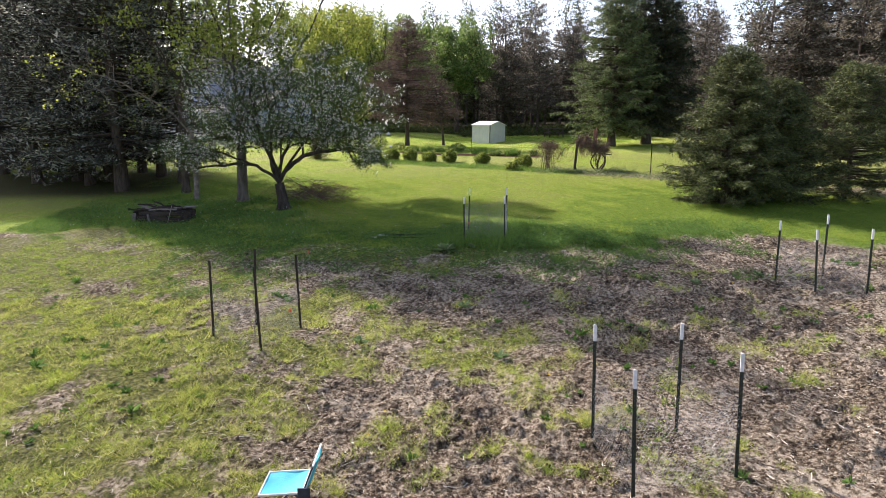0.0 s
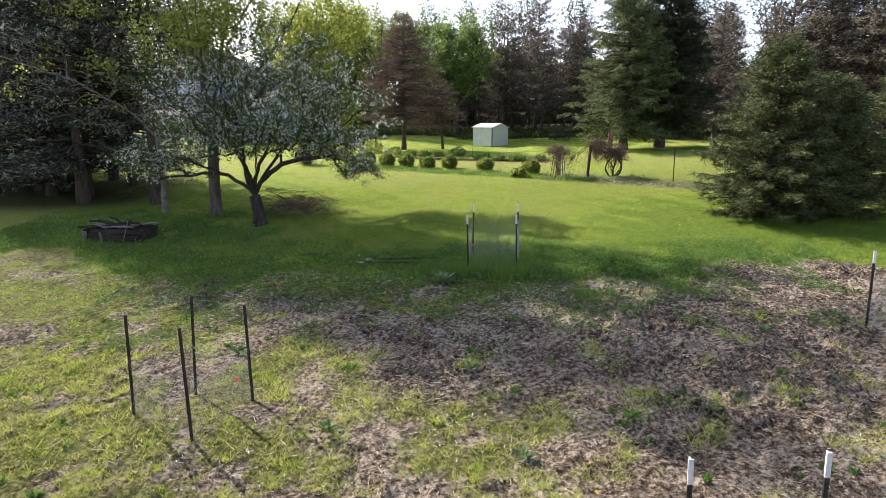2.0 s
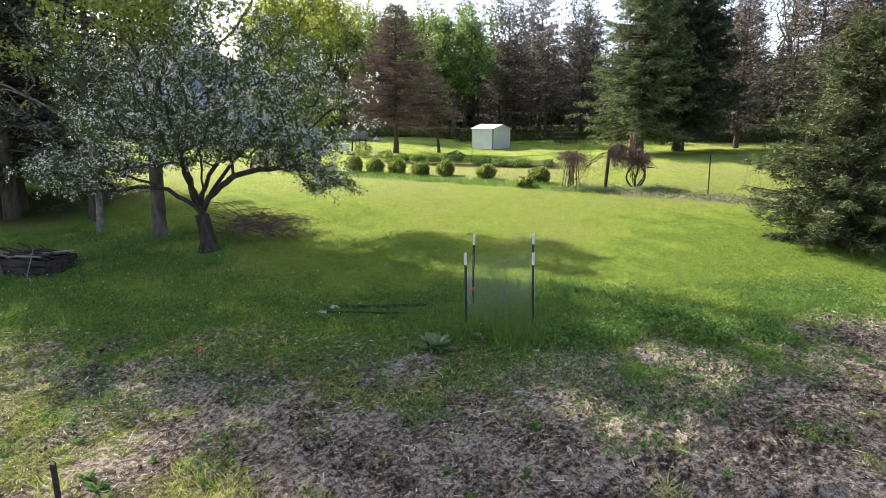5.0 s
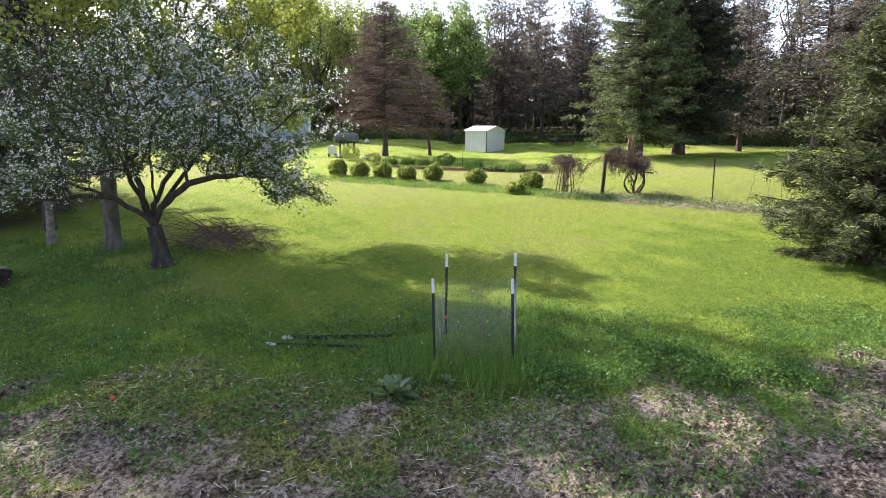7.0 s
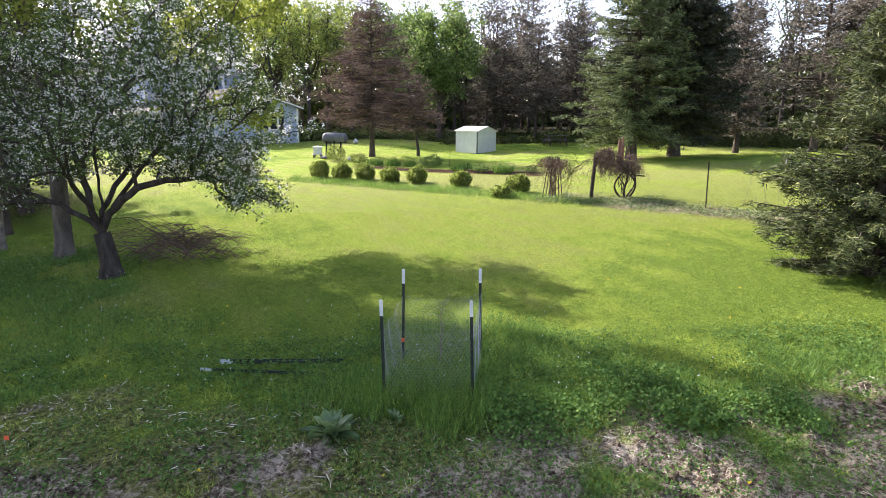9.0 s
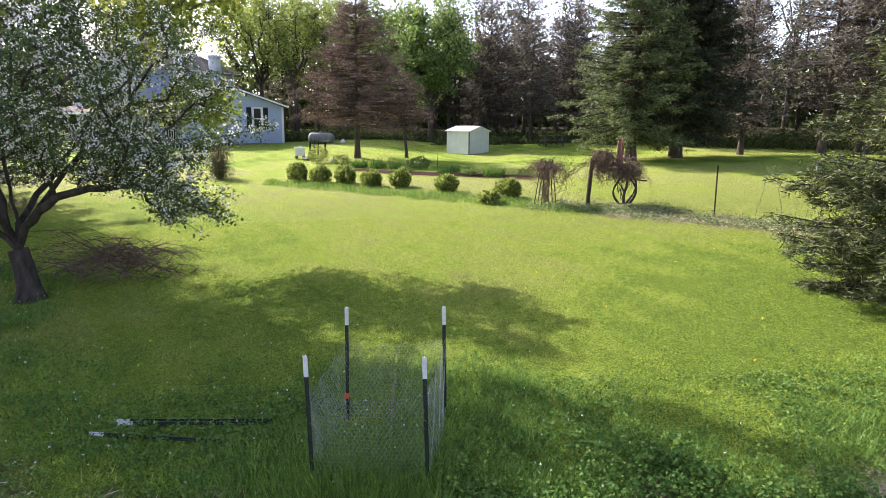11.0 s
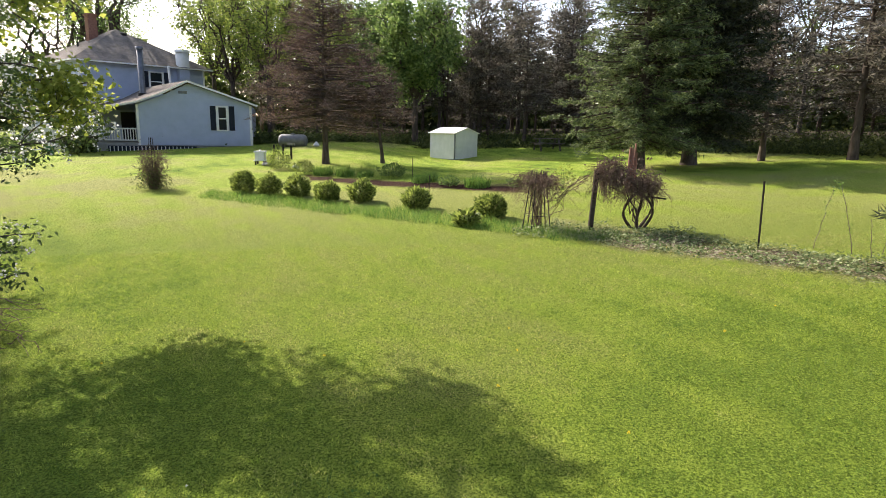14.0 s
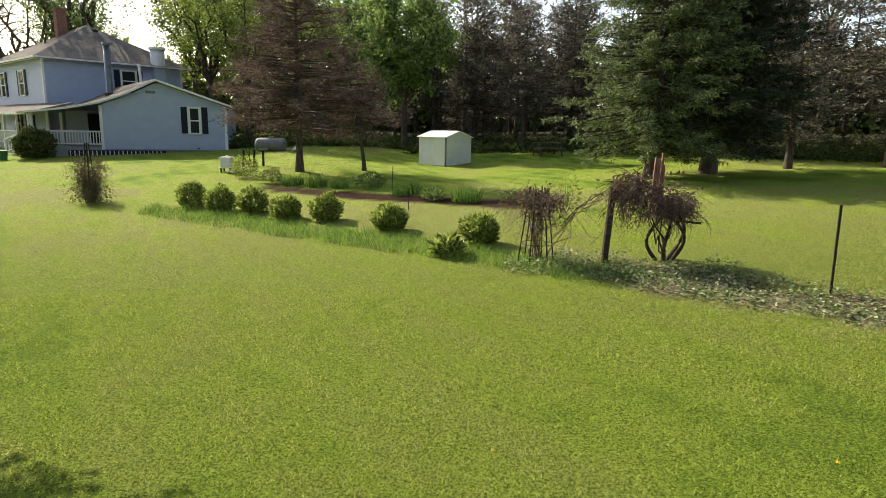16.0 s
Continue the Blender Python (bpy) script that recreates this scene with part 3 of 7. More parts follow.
def conifer(name, seed, h, r, clear, whorls, per_whorl, twigs, twig, wide, foliage, label, spot, rtrunk=0.16, droop=0.25, taper=0.9, up=0.25, bark=None, category="tree", group="", lean=(0, 0), bare=0, gap=0.0, full=0.45, sub=1, sides=3, lift=0.0, flat=0.2):
    """A spruce or pine: straight trunk, whorls of boughs that carry side twigs, each twig with sub needle sprays."""
    rng = np.random.default_rng(seed)
    wood = Bag()
    z = np.linspace(-0.2, h, 10)
    k = (z / h).clip(0)
    cx = np.stack([lean[0] * k ** 1.3, lean[1] * k ** 1.3, z], 1)
    wood.tube(cx, rtrunk * (1 - 0.93 * k) * (1 + 0.45 * np.exp(-k * h * 4)), 9)
    c_all, h_all, s_all = [], [], []
    for w in range(whorls):
        f = (w + rng.uniform(-0.45, 0.45)) / whorls
        f = min(max(f, 0.0), 0.985)
        prof = r * (1 - f) ** taper * min(1.0, full + (1 - full) * f / 0.16)
        for i in range(per_whorl):
            if rng.random() < gap:
                continue
            a = rng.uniform(0, 2 * np.pi)
            zz = clear + (h - clear) * f + rng.uniform(-0.5, 0.5) * (h - clear) / whorls * 2
            L = prof * (0.55 + 0.6 * rng.random() ** 0.7) * (1 + 0.12 * np.sin(3 * a + seed)) + 0.08
            ax = np.array([np.cos(a), np.sin(a), 0])
            t = np.linspace(0, 1, 6)[:, None]
            base = np.array([np.interp(zz, z, cx[:, 0]), np.interp(zz, z, cx[:, 1]), zz])
            p = base + ax * L * t
            p[:, 2] += L * (up * (f * 1.5) * t[:, 0] - droop * (1 - f) * t[:, 0] ** 1.3 + 0.3 * droop * t[:, 0] ** 4)
            p[1:] += rng.normal(size=(5, 3)) * 0.025 * L
            wood.tube(p[[0, 3, 5]], [0.012 + 0.012 * L, 0.008 + 0.006 * L, 0.003], sides, False)
            n = max(4, int(twigs * L / r + 3))
            tt = rng.uniform(0.12, 1.0, n) ** 0.8
            q = np.stack([np.interp(tt, t[:, 0], p[:, j]) for j in range(3)], 1)
            side = np.where(rng.random(n) < 0.5, -1, 1)[:, None]
            lat = np.array([-ax[1], ax[0], 0])
            hd = ax * rng.uniform(0.35, 1.0, n)[:, None] + lat * side * rng.uniform(0.3, 1.0, n)[:, None] + np.array([0, 0, 1]) * (lift + rng.uniform(-0.45, 0.3, n)[:, None])
            reach = (0.45 + 0.75 * (1 - tt))[:, None]
            if sub == 1:
                c_all.append(q + hd * twig * rng.uniform(0, 1.6, n)[:, None] * reach)
                h_all.append(hd)
                s_all.append(twig * (0.7 + 0.5 * rng.random(n)))
            else:
                ln = twig * rng.uniform(0.8, 1.7, n)[:, None] * reach
                u = rng.random((n, sub, 1))
                cc = q[:, None] + hd[:, None] * ln[:, None] * u - np.array([0, 0, 0.25]) * (ln[:, None] * u ** 2)
                sl = np.cross(hd, [0, 0, 1.0])[:, None] * np.where(rng.random((n, sub, 1)) < 0.5, -0.7, 0.7)
                c_all.append(cc.reshape(-1, 3))
                h_all.append((hd[:, None] + sl).reshape(-1, 3))
                s_all.append(np.full(n * sub, twig * 0.42) * rng.uniform(0.7, 1.3, n * sub))
    for i in range(bare):
        a, zz = rng.uniform(0, 2 * np.pi), rng.uniform(0.12, 0.75) * h
        L = r * rng.uniform(0.3, 0.9)
        e = np.array([np.cos(a) * L, np.sin(a) * L, zz - 0.15 * L + rng.uniform(-0.3, 0.3)])
        wood.tube(curve_pts(rng, (0, 0, zz), e, 3, 0.05, 0.05), np.linspace(0.02, 0.004, 3), 3, False)
    tree = thing(name, at(*spot), label, category, group)
    part("trunk", wood, bark or M_BARK, tree, "", True)
    c, hd, sz = np.concatenate(c_all), np.concatenate(h_all), np.concatenate(s_all)
    v, f = needles(rng, c, sz, wide, hd)
    part("crown", solid("crown", v, f), foliage, tree)
    return tree


def again(tree, x, y, turn, size, stretch=1.0, label=""):
    ob = copy_thing(tree, pose(*at(x, y), 0, 0, turn) @ Matrix.Diagonal((size, size, size * stretch, 1)))
    return tagged(ob, label)


def grow_tree(name, seed, trunk, r, limbs, aims, rtip, leaf, n_leaf, sigma, wide, bark, foliage, label, spot, bloom=0, thrift=0.45, sag=0.05, wobble=0.045, swell=0.42, first=0.6):
    """A tree grown from its trunk and main limbs: each aim is joined to the wood already there by the cheapest way, and branches thicken with what they carry."""
    rng = np.random.default_rng(seed)
    trunk = np.asarray(trunk, float)
    pos, par, way, chains = [], [], [], []

    def chain(pts, start):
        """Adds the points after the first as nodes; start is the node that the first one is."""
        ids, last = [start], start
        for k, p in enumerate(pts[1:]):
            pos.append(p)
            par.append(last)
            way.append(way[last] + np.linalg.norm(p - pts[k]))
            last = len(pos) - 1
            ids.append(last)
        chains.append(ids)
        return last

    def finer(pts, step):
        pts = np.asarray(pts, float)
        run = np.concatenate([[0], np.cumsum(np.linalg.norm(np.diff(pts, axis=0), axis=1))])
        t = np.linspace(0, run[-1], max(3, int(run[-1] / step)))
        out = np.stack([np.interp(t, run, pts[:, k]) for k in range(3)], 1)
        out[1:-1] = 0.25 * out[:-2] + 0.5 * out[1:-1] + 0.25 * out[2:]
        return out
    pts = finer(trunk, 0.2)
    pos.append(pts[0])
    par.append(-1)
    way.append(0.0)
    head = chain(pts, 0)
    stem = head
    for limb in limbs:
        p = finer(np.concatenate([trunk[-1:], np.asarray(limb, float)]), 0.22)
        p[1:-1] += rng.normal(size=(len(p) - 2, 3)) * 0.02
        chain(p, head)
    main = len(chains)
    aims = aims[np.argsort(((aims - trunk[-1]) ** 2).sum(1))]
    for q in aims:
        P, W = np.array(pos), np.array(way)
        cost = np.linalg.norm(P - q, axis=1) + thrift * W + 1.5 * np.maximum(0, P[:, 2] - q[2])
        cost[:stem + 2] += 50
        j = int(np.argmin(cost))
        L = np.linalg.norm(q - P[j])
        if L < 0.08:
            continue
        n = max(3, int(L / 0.17) + 1)
        p = curve_pts(rng, P[j], q, n, sag * rng.random(), wobble / np.sqrt(n), 0.07)
        chain(p, j)
    load = np.zeros(len(pos))
    for ids in chains:
        load[ids[-1]] += 1
    for i in range(len(pos) - 1, 0, -1):
        load[par[i]] += load[i]
    rad = rtip * np.maximum(load, 1) ** swell
    P = np.array(pos)
    wood, tip = Bag(), []
    k = np.linspace(0, 1, len(chains[0]))
    flare = r * (1.0 + 0.45 * np.exp(-np.maximum(P[chains[0]][:, 2], 0) * 6)) * (1 - 0.15 * k)
    wood.tube(P[chains[0]], flare, 14)
    for c, ids in enumerate(chains[1:], 1):
        rr = rad[ids].copy()
        rr[0] = rr[1]
        if c < main:
            rr = np.maximum(np.minimum(rr, r * 0.66), rtip)
        wood.tube(P[ids], rr, 9 if rr[0] > 0.05 else 5 if rr[0] > 0.014 else 3, False)
        if c >= main:
            tip.append(P[ids][max(1, int(len(ids) * (1 - first))):])
    tree = thing(name, at(*spot), label, "tree")
    part("trunk", wood, bark, tree, "", True)
    tip = np.concatenate(tip)
    spur = tip[rng.integers(0, len(tip), n_leaf // 13)] + rng.normal(size=(n_leaf // 13, 3)) * 0.5 * sigma
    c = np.repeat(spur, 13, 0) + rng.normal(size=(len(spur) * 13, 3)) * sigma
    v, f = leaves(rng, c, leaf, wide, 0.2, 0.15)
    crown = part("crown", solid("crown", v, f), foliage, tree)
    if bloom:
        cc = tip[rng.integers(0, len(tip), bloom)] + rng.normal(size=(bloom, 3)) * sigma
        cc = np.repeat(cc, 6, 0) + rng.normal(size=(len(cc) * 6, 3)) * 0.024
        v, f = leaves(rng, cc, 0.034, 0.95)
        part("blossom", solid("blossom", v, f), M_BLOOM, crown, "white apple blossom")
    return tree


def lumpy(seed, n, centre, radii, shell, size, least, under=None):
    """Points through an uneven crown with hollows."""
    rng = np.random.default_rng(seed)
    d = rng.normal(size=(n * 4, 3))
    d /= np.linalg.norm(d, axis=1)[:, None]
    q = d * (shell + (1 - shell) * rng.random(n * 4) ** 0.6)[:, None] * (0.88 + 0.22 * np.sin(d[:, :1] * 4 + seed) * np.cos(d[:, 1:2] * 5 + d[:, 2:] * 4)) * radii + centre
    k = vnoise(q[:, 0] + 0.7 * q[:, 2], q[:, 1] - 0.6 * q[:, 2], size, seed) > least
    if under is not None:
        k &= q[:, 2] > under(q[:, 0], q[:, 1])
    return q[k][:n]


# the orchard corner: apple in blossom, maple behind it
apple_aims = np.concatenate([
    lumpy(4, 760, (0.25, 0.1, 3.75), (4.25, 3.7, 2.4), 0.35, 1.0, 0.4, lambda x, y: 2.45 - 0.17 * np.hypot(x, y)),
    lumpy(5, 34, (3.4, -0.6, 1.95), (1.0, 1.0, 0.55), 0.1, 1.0, 0.1),
    lumpy(6, 90, (2.5, -0.4, 2.5), (1.4, 1.1, 0.6), 0.1, 1.0, 0.2),
    lumpy(7, 110, (-2.9, -0.5, 2.0), (1.5, 1.4, 0.75), 0.1, 1.0, 0.2)])
apple_limbs = [[(-0.3, -0.03, 1.2), (-0.75, -0.1, 1.5), (-1.6, -0.2, 1.85), (-2.6, -0.25, 2.25), (-3.2, -0.3, 2.35)], [(-0.28, 0.03, 1.25), (-0.45, 0.16, 1.8), (-0.85, 0.4, 2.8), (-1.1, 0.6, 3.8), (-1.4, 0.7, 4.9)],
               [(-0.02, -0.04, 1.35), (0.0, -0.25, 1.95), (0.15, -0.5, 2.9), (0.4, -0.4, 4.2)], [(0.04, 0.02, 1.38), (0.35, 0.15, 1.9), (0.95, 0.3, 2.6), (1.7, 0.5, 3.4), (2.3, 0.6, 4.3)],
               [(0.05, -0.03, 1.32), (0.45, -0.2, 1.7), (1.15, -0.4, 2.1), (2.1, -0.5, 2.2), (3.0, -0.6, 2.0), (3.8, -0.6, 1.65)], [(-0.12, -0.14, 1.35), (-0.2, -0.75, 1.95), (0.1, -1.7, 2.6), (0.5, -2.5, 3.2)], [(-0.2, 0.1, 1.35), (-0.15, 0.8, 1.9), (0.1, 1.7, 2.8), (0.3, 2.4, 3.6)]]
grow_tree("apple_tree", 4, [(0, 0, -0.25), (-0.03, 0, 0.4), (-0.14, 0, 0.95)], 0.195, apple_limbs, apple_aims, 0.0072, 0.066, 50000, 0.08, 0.55, M_BARK_APPLE, M_APPLE, "old apple tree in white blossom with a forked trunk", (-5.58, 21.8), bloom=5200, thrift=0.35)
maple_aims = np.concatenate([
    lumpy(12, 330, (0.4, 0.2, 10.4), (5.3, 5.0, 4.3), 0.2, 1.7, 0.42, lambda x, y: 5.0 - 0.05 * x),
    lumpy(16, 110, (0.5, -0.6, 6.1), (3.0, 2.3, 1.5), 0.1, 1.1, 0.35),
    lumpy(13, 90, (3.6, 3.3, 6.8), (1.7, 1.6, 1.5), 0.1, 1.0, 0.2),
    lumpy(14, 80, (2.7, 3.0, 5.7), (1.7, 1.6, 1.3), 0.1, 1.0, 0.2),
    lumpy(15, 45, (4.0, 2.1, 3.7), (0.9, 0.8, 0.7), 0.1, 1.0, 0.1)])
maple_limbs = [[(0.5, 0.0, 5.2), (0.9, 0.2, 8.0), (1.2, 0.3, 13.0)], [(-0.4, 0.2, 5.2), (-1.0, 0.4, 7.6), (-1.7, 0.6, 12.0)], [(1.1, 0.5, 4.4), (2.4, 1.2, 6.2), (3.4, 1.8, 8.6)], [(-0.9, -0.3, 4.4), (-2.2, -0.6, 6.0), (-3.4, -0.9, 7.6)], [(1.0, 1.1, 3.9), (2.3, 2.2, 4.9), (3.4, 3.0, 6.2)], [(0.2, -0.9, 4.8), (0.6, -2.2, 6.8), (0.8, -3.2, 9.0)]]
grow_tree("maple_tree", 12, [(0, 0, -0.25), (0.03, 0, 1.5), (0.08, 0, 3.3)], 0.2, maple_limbs, maple_aims, 0.0068, 0.112, 28500, 0.16, 0.85, M_BARK_GREY, M_MAPLE, "tall maple with thin yellow-green spring leaves", (-7.6, 23.5), thrift=0.3)
bare_aims = np.concatenate([
    lumpy(31, 150, (-1.6, -1.6, 4.7), (3.6, 2.8, 2.0), 0.2, 1.3, 0.3, lambda x, y: 3.1 + 0 * x),
    lumpy(32, 60, (-3.4, -2.6, 5.2), (2.2, 1.6, 1.0), 0.1, 1.3, 0.1)])
grow_tree("bare_tree", 31, [(0, 0, -0.25), (0.05, 0, 1.2), (0.0, -0.05, 2.6)], 0.1, [[(-0.7, -0.6, 3.6), (-2.0, -1.5, 4.5), (-3.8, -2.6, 5.2), (-5.2, -3.2, 5.1)], [(0.1, 0.1, 4.0), (0.3, 0.2, 6.0), (0.2, 0.1, 8.0)], [(0.5, -0.5, 3.6), (0.9, -1.0, 5.0), (1.0, -1.2, 6.2)], [(-0.6, 0.2, 3.7), (-1.5, 0.3, 5.4), (-2.4, 0.2, 7.0)]], bare_aims, 0.006, 0.09, 420, 0.14, 0.8, M_DEADBARK, M_MAPLE, "nearly bare tree with grey drooping branches", (-9.75, 24.4), thrift=0.2, sag=0.3, wobble=0.09, swell=0.34)
maple2_aims = lumpy(14, 330, (0.0, -0.3, 9.6), (4.6, 4.4, 6.2), 0.2, 1.6, 0.4, lambda x, y: 4.2 + 0 * x)
grow_tree("maple_tree", 14, [(0, 0, -0.25), (0.05, 0, 2.5), (0.1, 0, 4.6)], 0.16, [[(0.3, 0.1, 7.0), (0.4, 0.2, 10.5), (0.2, 0.1, 14.0)], [(-0.9, -0.4, 6.2), (-2.2, -1.0, 8.2), (-3.0, -1.3, 10.5)], [(1.0, 0.2, 6.2), (2.2, 0.4, 8.2), (2.9, 0.5, 11.0)], [(-0.2, -1.0, 5.8), (-0.5, -2.5, 7.0), (-0.9, -3.6, 8.2)]], maple2_aims, 0.0068, 0.12, 4200, 0.17, 0.85, M_BARK, M_MAPLE, "tall slender maple with yellow-green spring leaves", (-10.9, 26.2), thrift=0.3)

# dark pines of the wood edge on the left
pine_a = conifer("pine_tree", 41, 17.5, 3.4, 1.5, 32, 7, 28, 0.44, 0.38, M_PINE_EDGE, "tall dark pine with heavy low boughs", (-14.5, 28.0), 0.2, 0.2, 0.55, 0.2, group="pines at the wood edge", bare=10, full=0.8, sub=2, lift=0.3, flat=0.0)
pine_b = conifer("pine_tree", 42, 18.5, 3.1, 1.7, 32, 7, 28, 0.44, 0.38, M_PINE_EDGE, "tall dark pine with heavy low boughs", (-18.0, 30.5), 0.22, 0.25, 0.5, 0.2, group="pines at the wood edge", bare=10, full=0.8, sub=2, lift=0.3, flat=0.0)
pine_c = conifer("pine_tree", 43, 11.0, 3.7, 1.0, 26, 8, 36, 0.40, 0.36, M_PINE_EDGE, "broad dark pine with silvery lit sprays", (-19.6, 29.8), 0.2, 0.15, 0.45, 0.25, group="pines at the wood edge", bare=8, full=0.9, sub=2, lift=0.35, flat=0.0)
again(pine_c, -23.6, 33.2, 80, 1.05)
again(pine_c, -16.6, 29.0, 200, 0.95)
again(pine_c, -26.5, 37.0, 310, 1.1)
for i, (x, y, s) in enumerate([(-14.1, 27.0, 1.06), (-19.2, 33.6, 1.0), (-22.5, 35.8, 1.0), (-16.2, 30.0, 0.95), (-29.5, 37.0, 0.9), (-22.0, 39.0, 1.0), (-16.0, 33.0, 0.95), (-19.0, 36.0, 1.1), (-25.0, 38.0, 1.1), (-28.0, 40.0, 1.1), (-14.2, 31.3, 1.0), (-34.0, 40.0, 1.0), (-12.3, 29.3, 0.9)]):
    again((pine_a, pine_b)[i % 2], x, y, 67 * i, s)

# near spruces on the right
conifer("spruce_tree", 51, 5.1, 2.2, 0.12, 34, 11, 34, 0.25, 0.2, M_SPRUCE, "dense dark green spruce with boughs to the ground", (9.65, 20.3), 0.11, 0.12, 0.75, 0.3, group="young spruces", full=0.55, sub=8)
conifer("spruce_tree", 52, 4.0, 1.75, 0.2, 32, 11, 34, 0.25, 0.2, M_SPRUCE, "dense dark green spruce with boughs to the ground", (11.4, 20.6), 0.11, 0.12, 0.7, 0.3, group="young spruces", full=0.75, sub=8)
conifer("spruce_tree", 53, 4.4, 2.2, 0.3, 26, 9, 34, 0.25, 0.2, M_SPRUCE, "shaggy spruce with yellowish shoots and open lower boughs", (14.2, 21.0), 0.1, 0.1, 0.6, 0.35, group="young spruces", full=0.7, gap=0.15, sub=8)

# large spruces and the dried one on the back lawn
conifer("spruce_tree", 61, 9.8, 3.4, 1.3, 50, 9, 44, 0.30, 0.34, M_SPRUCE_G, "tall green spruce with hanging sprays", (11.3, 40.2), 0.24, 0.3, 0.6, 0.15, full=0.7, sub=4, lift=-0.25, flat=0.0)
conifer("spruce_tree", 62, 10.5, 3.8, 1.8, 50, 10, 44, 0.36, 0.36, M_SPRUCE_D, "tall spruce with shade-dark needles and a flared trunk", (14.1, 41.8), 0.28, 0.3, 0.6, 0.15, full=0.75, sub=4, lift=-0.25, flat=0.0)
conifer("dead_spruce_tree", 63, 8.6, 3.7, 1.9, 30, 9, 46, 0.42, 0.12, M_BROWN, "drying spruce with reddish brown needles", (-2.25, 43.8), 0.15, 0.12, 0.8, 0.2, full=0.75, sub=3)
conifer("small_spruce_tree", 64, 5.2, 1.9, 2.1, 16, 5, 34, 0.2, 0.18, M_BROWN, "small leaning half-dried spruce", (0.35, 44.8), 0.09, 0.1, 0.8, 0.2, full=0.8, lean=(-0.9, 0))

# far wood: pines with bare lower trunks, and broad-leaved trees in new leaf
far_a = conifer("pine_tree", 71, 10.5, 2.3, 2.6, 22, 7, 14, 0.52, 0.36, M_PINE, "slender grey-green pine with dead lower branches", (6.0, 58.0), 0.15, 0.1, 0.45, 0.3, group="pines of the far wood", bare=12, gap=0.15, sub=2, lift=0.35, flat=0.0)
far_b = conifer("pine_tree", 72, 11.5, 2.1, 3.4, 20, 7, 14, 0.52, 0.36, M_PINE, "slender grey-green pine with dead lower branches", (9.0, 60.0), 0.16, 0.1, 0.4, 0.3, group="pines of the far wood", bare=14, gap=0.2, sub=2, lift=0.35, flat=0.0)
far_c = conifer("pine_tree", 73, 9.5, 2.6, 1.2, 24, 7, 14, 0.52, 0.36, M_PINE, "slender grey-green pine with dead lower branches", (12.0, 57.0), 0.15, 0.12, 0.6, 0.3, group="pines of the far wood", bare=16, sub=2, lift=0.3, flat=0.0)
far_d = conifer("pine_tree", 79, 10.8, 2.3, 2.4, 22, 7, 14, 0.50, 0.34, M_PINE_SUN, "slender grey-brown pine with needles lightened as sunlit and many dead lower branches", (27.5, 43.0), 0.14, 0.1, 0.5, 0.3, group="pines of the far wood", bare=26, gap=0.2, sub=2, lift=0.35, flat=0.0)
leaf_a = crown_tree("broadleaf_tree", 74, 3.0, 0.2, (0, 0, 6.4), (4.2, 3.8, 4.6), 9, 190, 105, 0.2, 0.24, 0.3, 0.7, foliage=M_GREEN, label="round broad-leaved tree in fresh green leaf", spot=(1.6, 56.0), group="broad-leaved trees of the far wood")
leaf_b = crown_tree("broadleaf_tree", 75, 4.0, 0.18, (0, 0, 7.6), (3.6, 3.6, 4.6), 9, 150, 46, 0.17, 0.22, 0.3, 0.7, foliage=M_SPRING, label="slim tree in thin yellow-green leaf", spot=(-9.0, 60.0), group="broad-leaved trees of the far wood", fine=1)
leaf_c = crown_tree("broadleaf_tree", 76, 5.0, 0.16, (0, 0, 11.0), (2.4, 2.4, 5.5), 7, 80, 20, 0.22, 0.4, 0.3, 0.7, bark=M_BARK_PALE, foliage=M_UNDER, label="tall pale thinly leaved poplar", spot=(7.0, 78.0), group="broad-leaved trees of the far wood")
wood_rng = np.random.default_rng(5)
leaf_d = crown_tree("broadleaf_tree", 77, 3.6, 0.26, (0, 0, 8.8), (5.2, 5.0, 5.4), 9, 170, 40, 0.17, 0.35, 0.25, 0.7, foliage=M_GREEN, label="spreading tree behind the house in thin new leaf", spot=(-28.5, 75.0), group="trees behind the house", fine=2)
bare_b = crown_tree("bare_tree", 78, 3.4, 0.3, (0, 0, 9.0), (5.6, 5.4, 5.0), 9, 150, 2, 0.12, 0.3, 0.25, 0.7, foliage=M_GREEN, label="large tree with dark bare branches behind the house", spot=(-31.0, 72.0), group="trees behind the house", fine=3)
again(bare_b, -39.0, 73.0, 140, 1.25)
again(leaf_d, -14.0, 80.0, 200, 1.1)
again(leaf_d, -26.5, 71.0, 90, 1.45)
rows_of_pines = [(3.6 + 1.75 * i + wood_rng.uniform(-0.5, 0.5), 55.5 + wood_rng.uniform(0, 9) - 0.28 * i) for i in range(24)]
rows_of_pines += [(17 + 2.1 * i + wood_rng.uniform(-0.6, 0.6), 46.5 + wood_rng.uniform(0, 5) - 0.75 * i) for i in range(15)]
rows_of_pines += [(16 + 2.6 * i + wood_rng.uniform(-0.6, 0.6), 53 + wood_rng.uniform(0, 5) - 0.75 * i) for i in range(14)]
rows_of_pines += [(-6 + 1.6 * i, 64 + wood_rng.uniform(0, 8)) for i in range(14)]
rows_of_pines += [(-14 + 3.4 * i + wood_rng.uniform(-0.8, 0.8), 70 + wood_rng.uniform(0, 12) - 0.35 * max(0, i - 8)) for i in range(0, 18, 2)]
rows_of_pines += [(18.5 + 2.1 * i + wood_rng.uniform(-0.6, 0.6), 43.5 + wood_rng.uniform(-1, 2) - 0.6 * i) for i in range(12)]
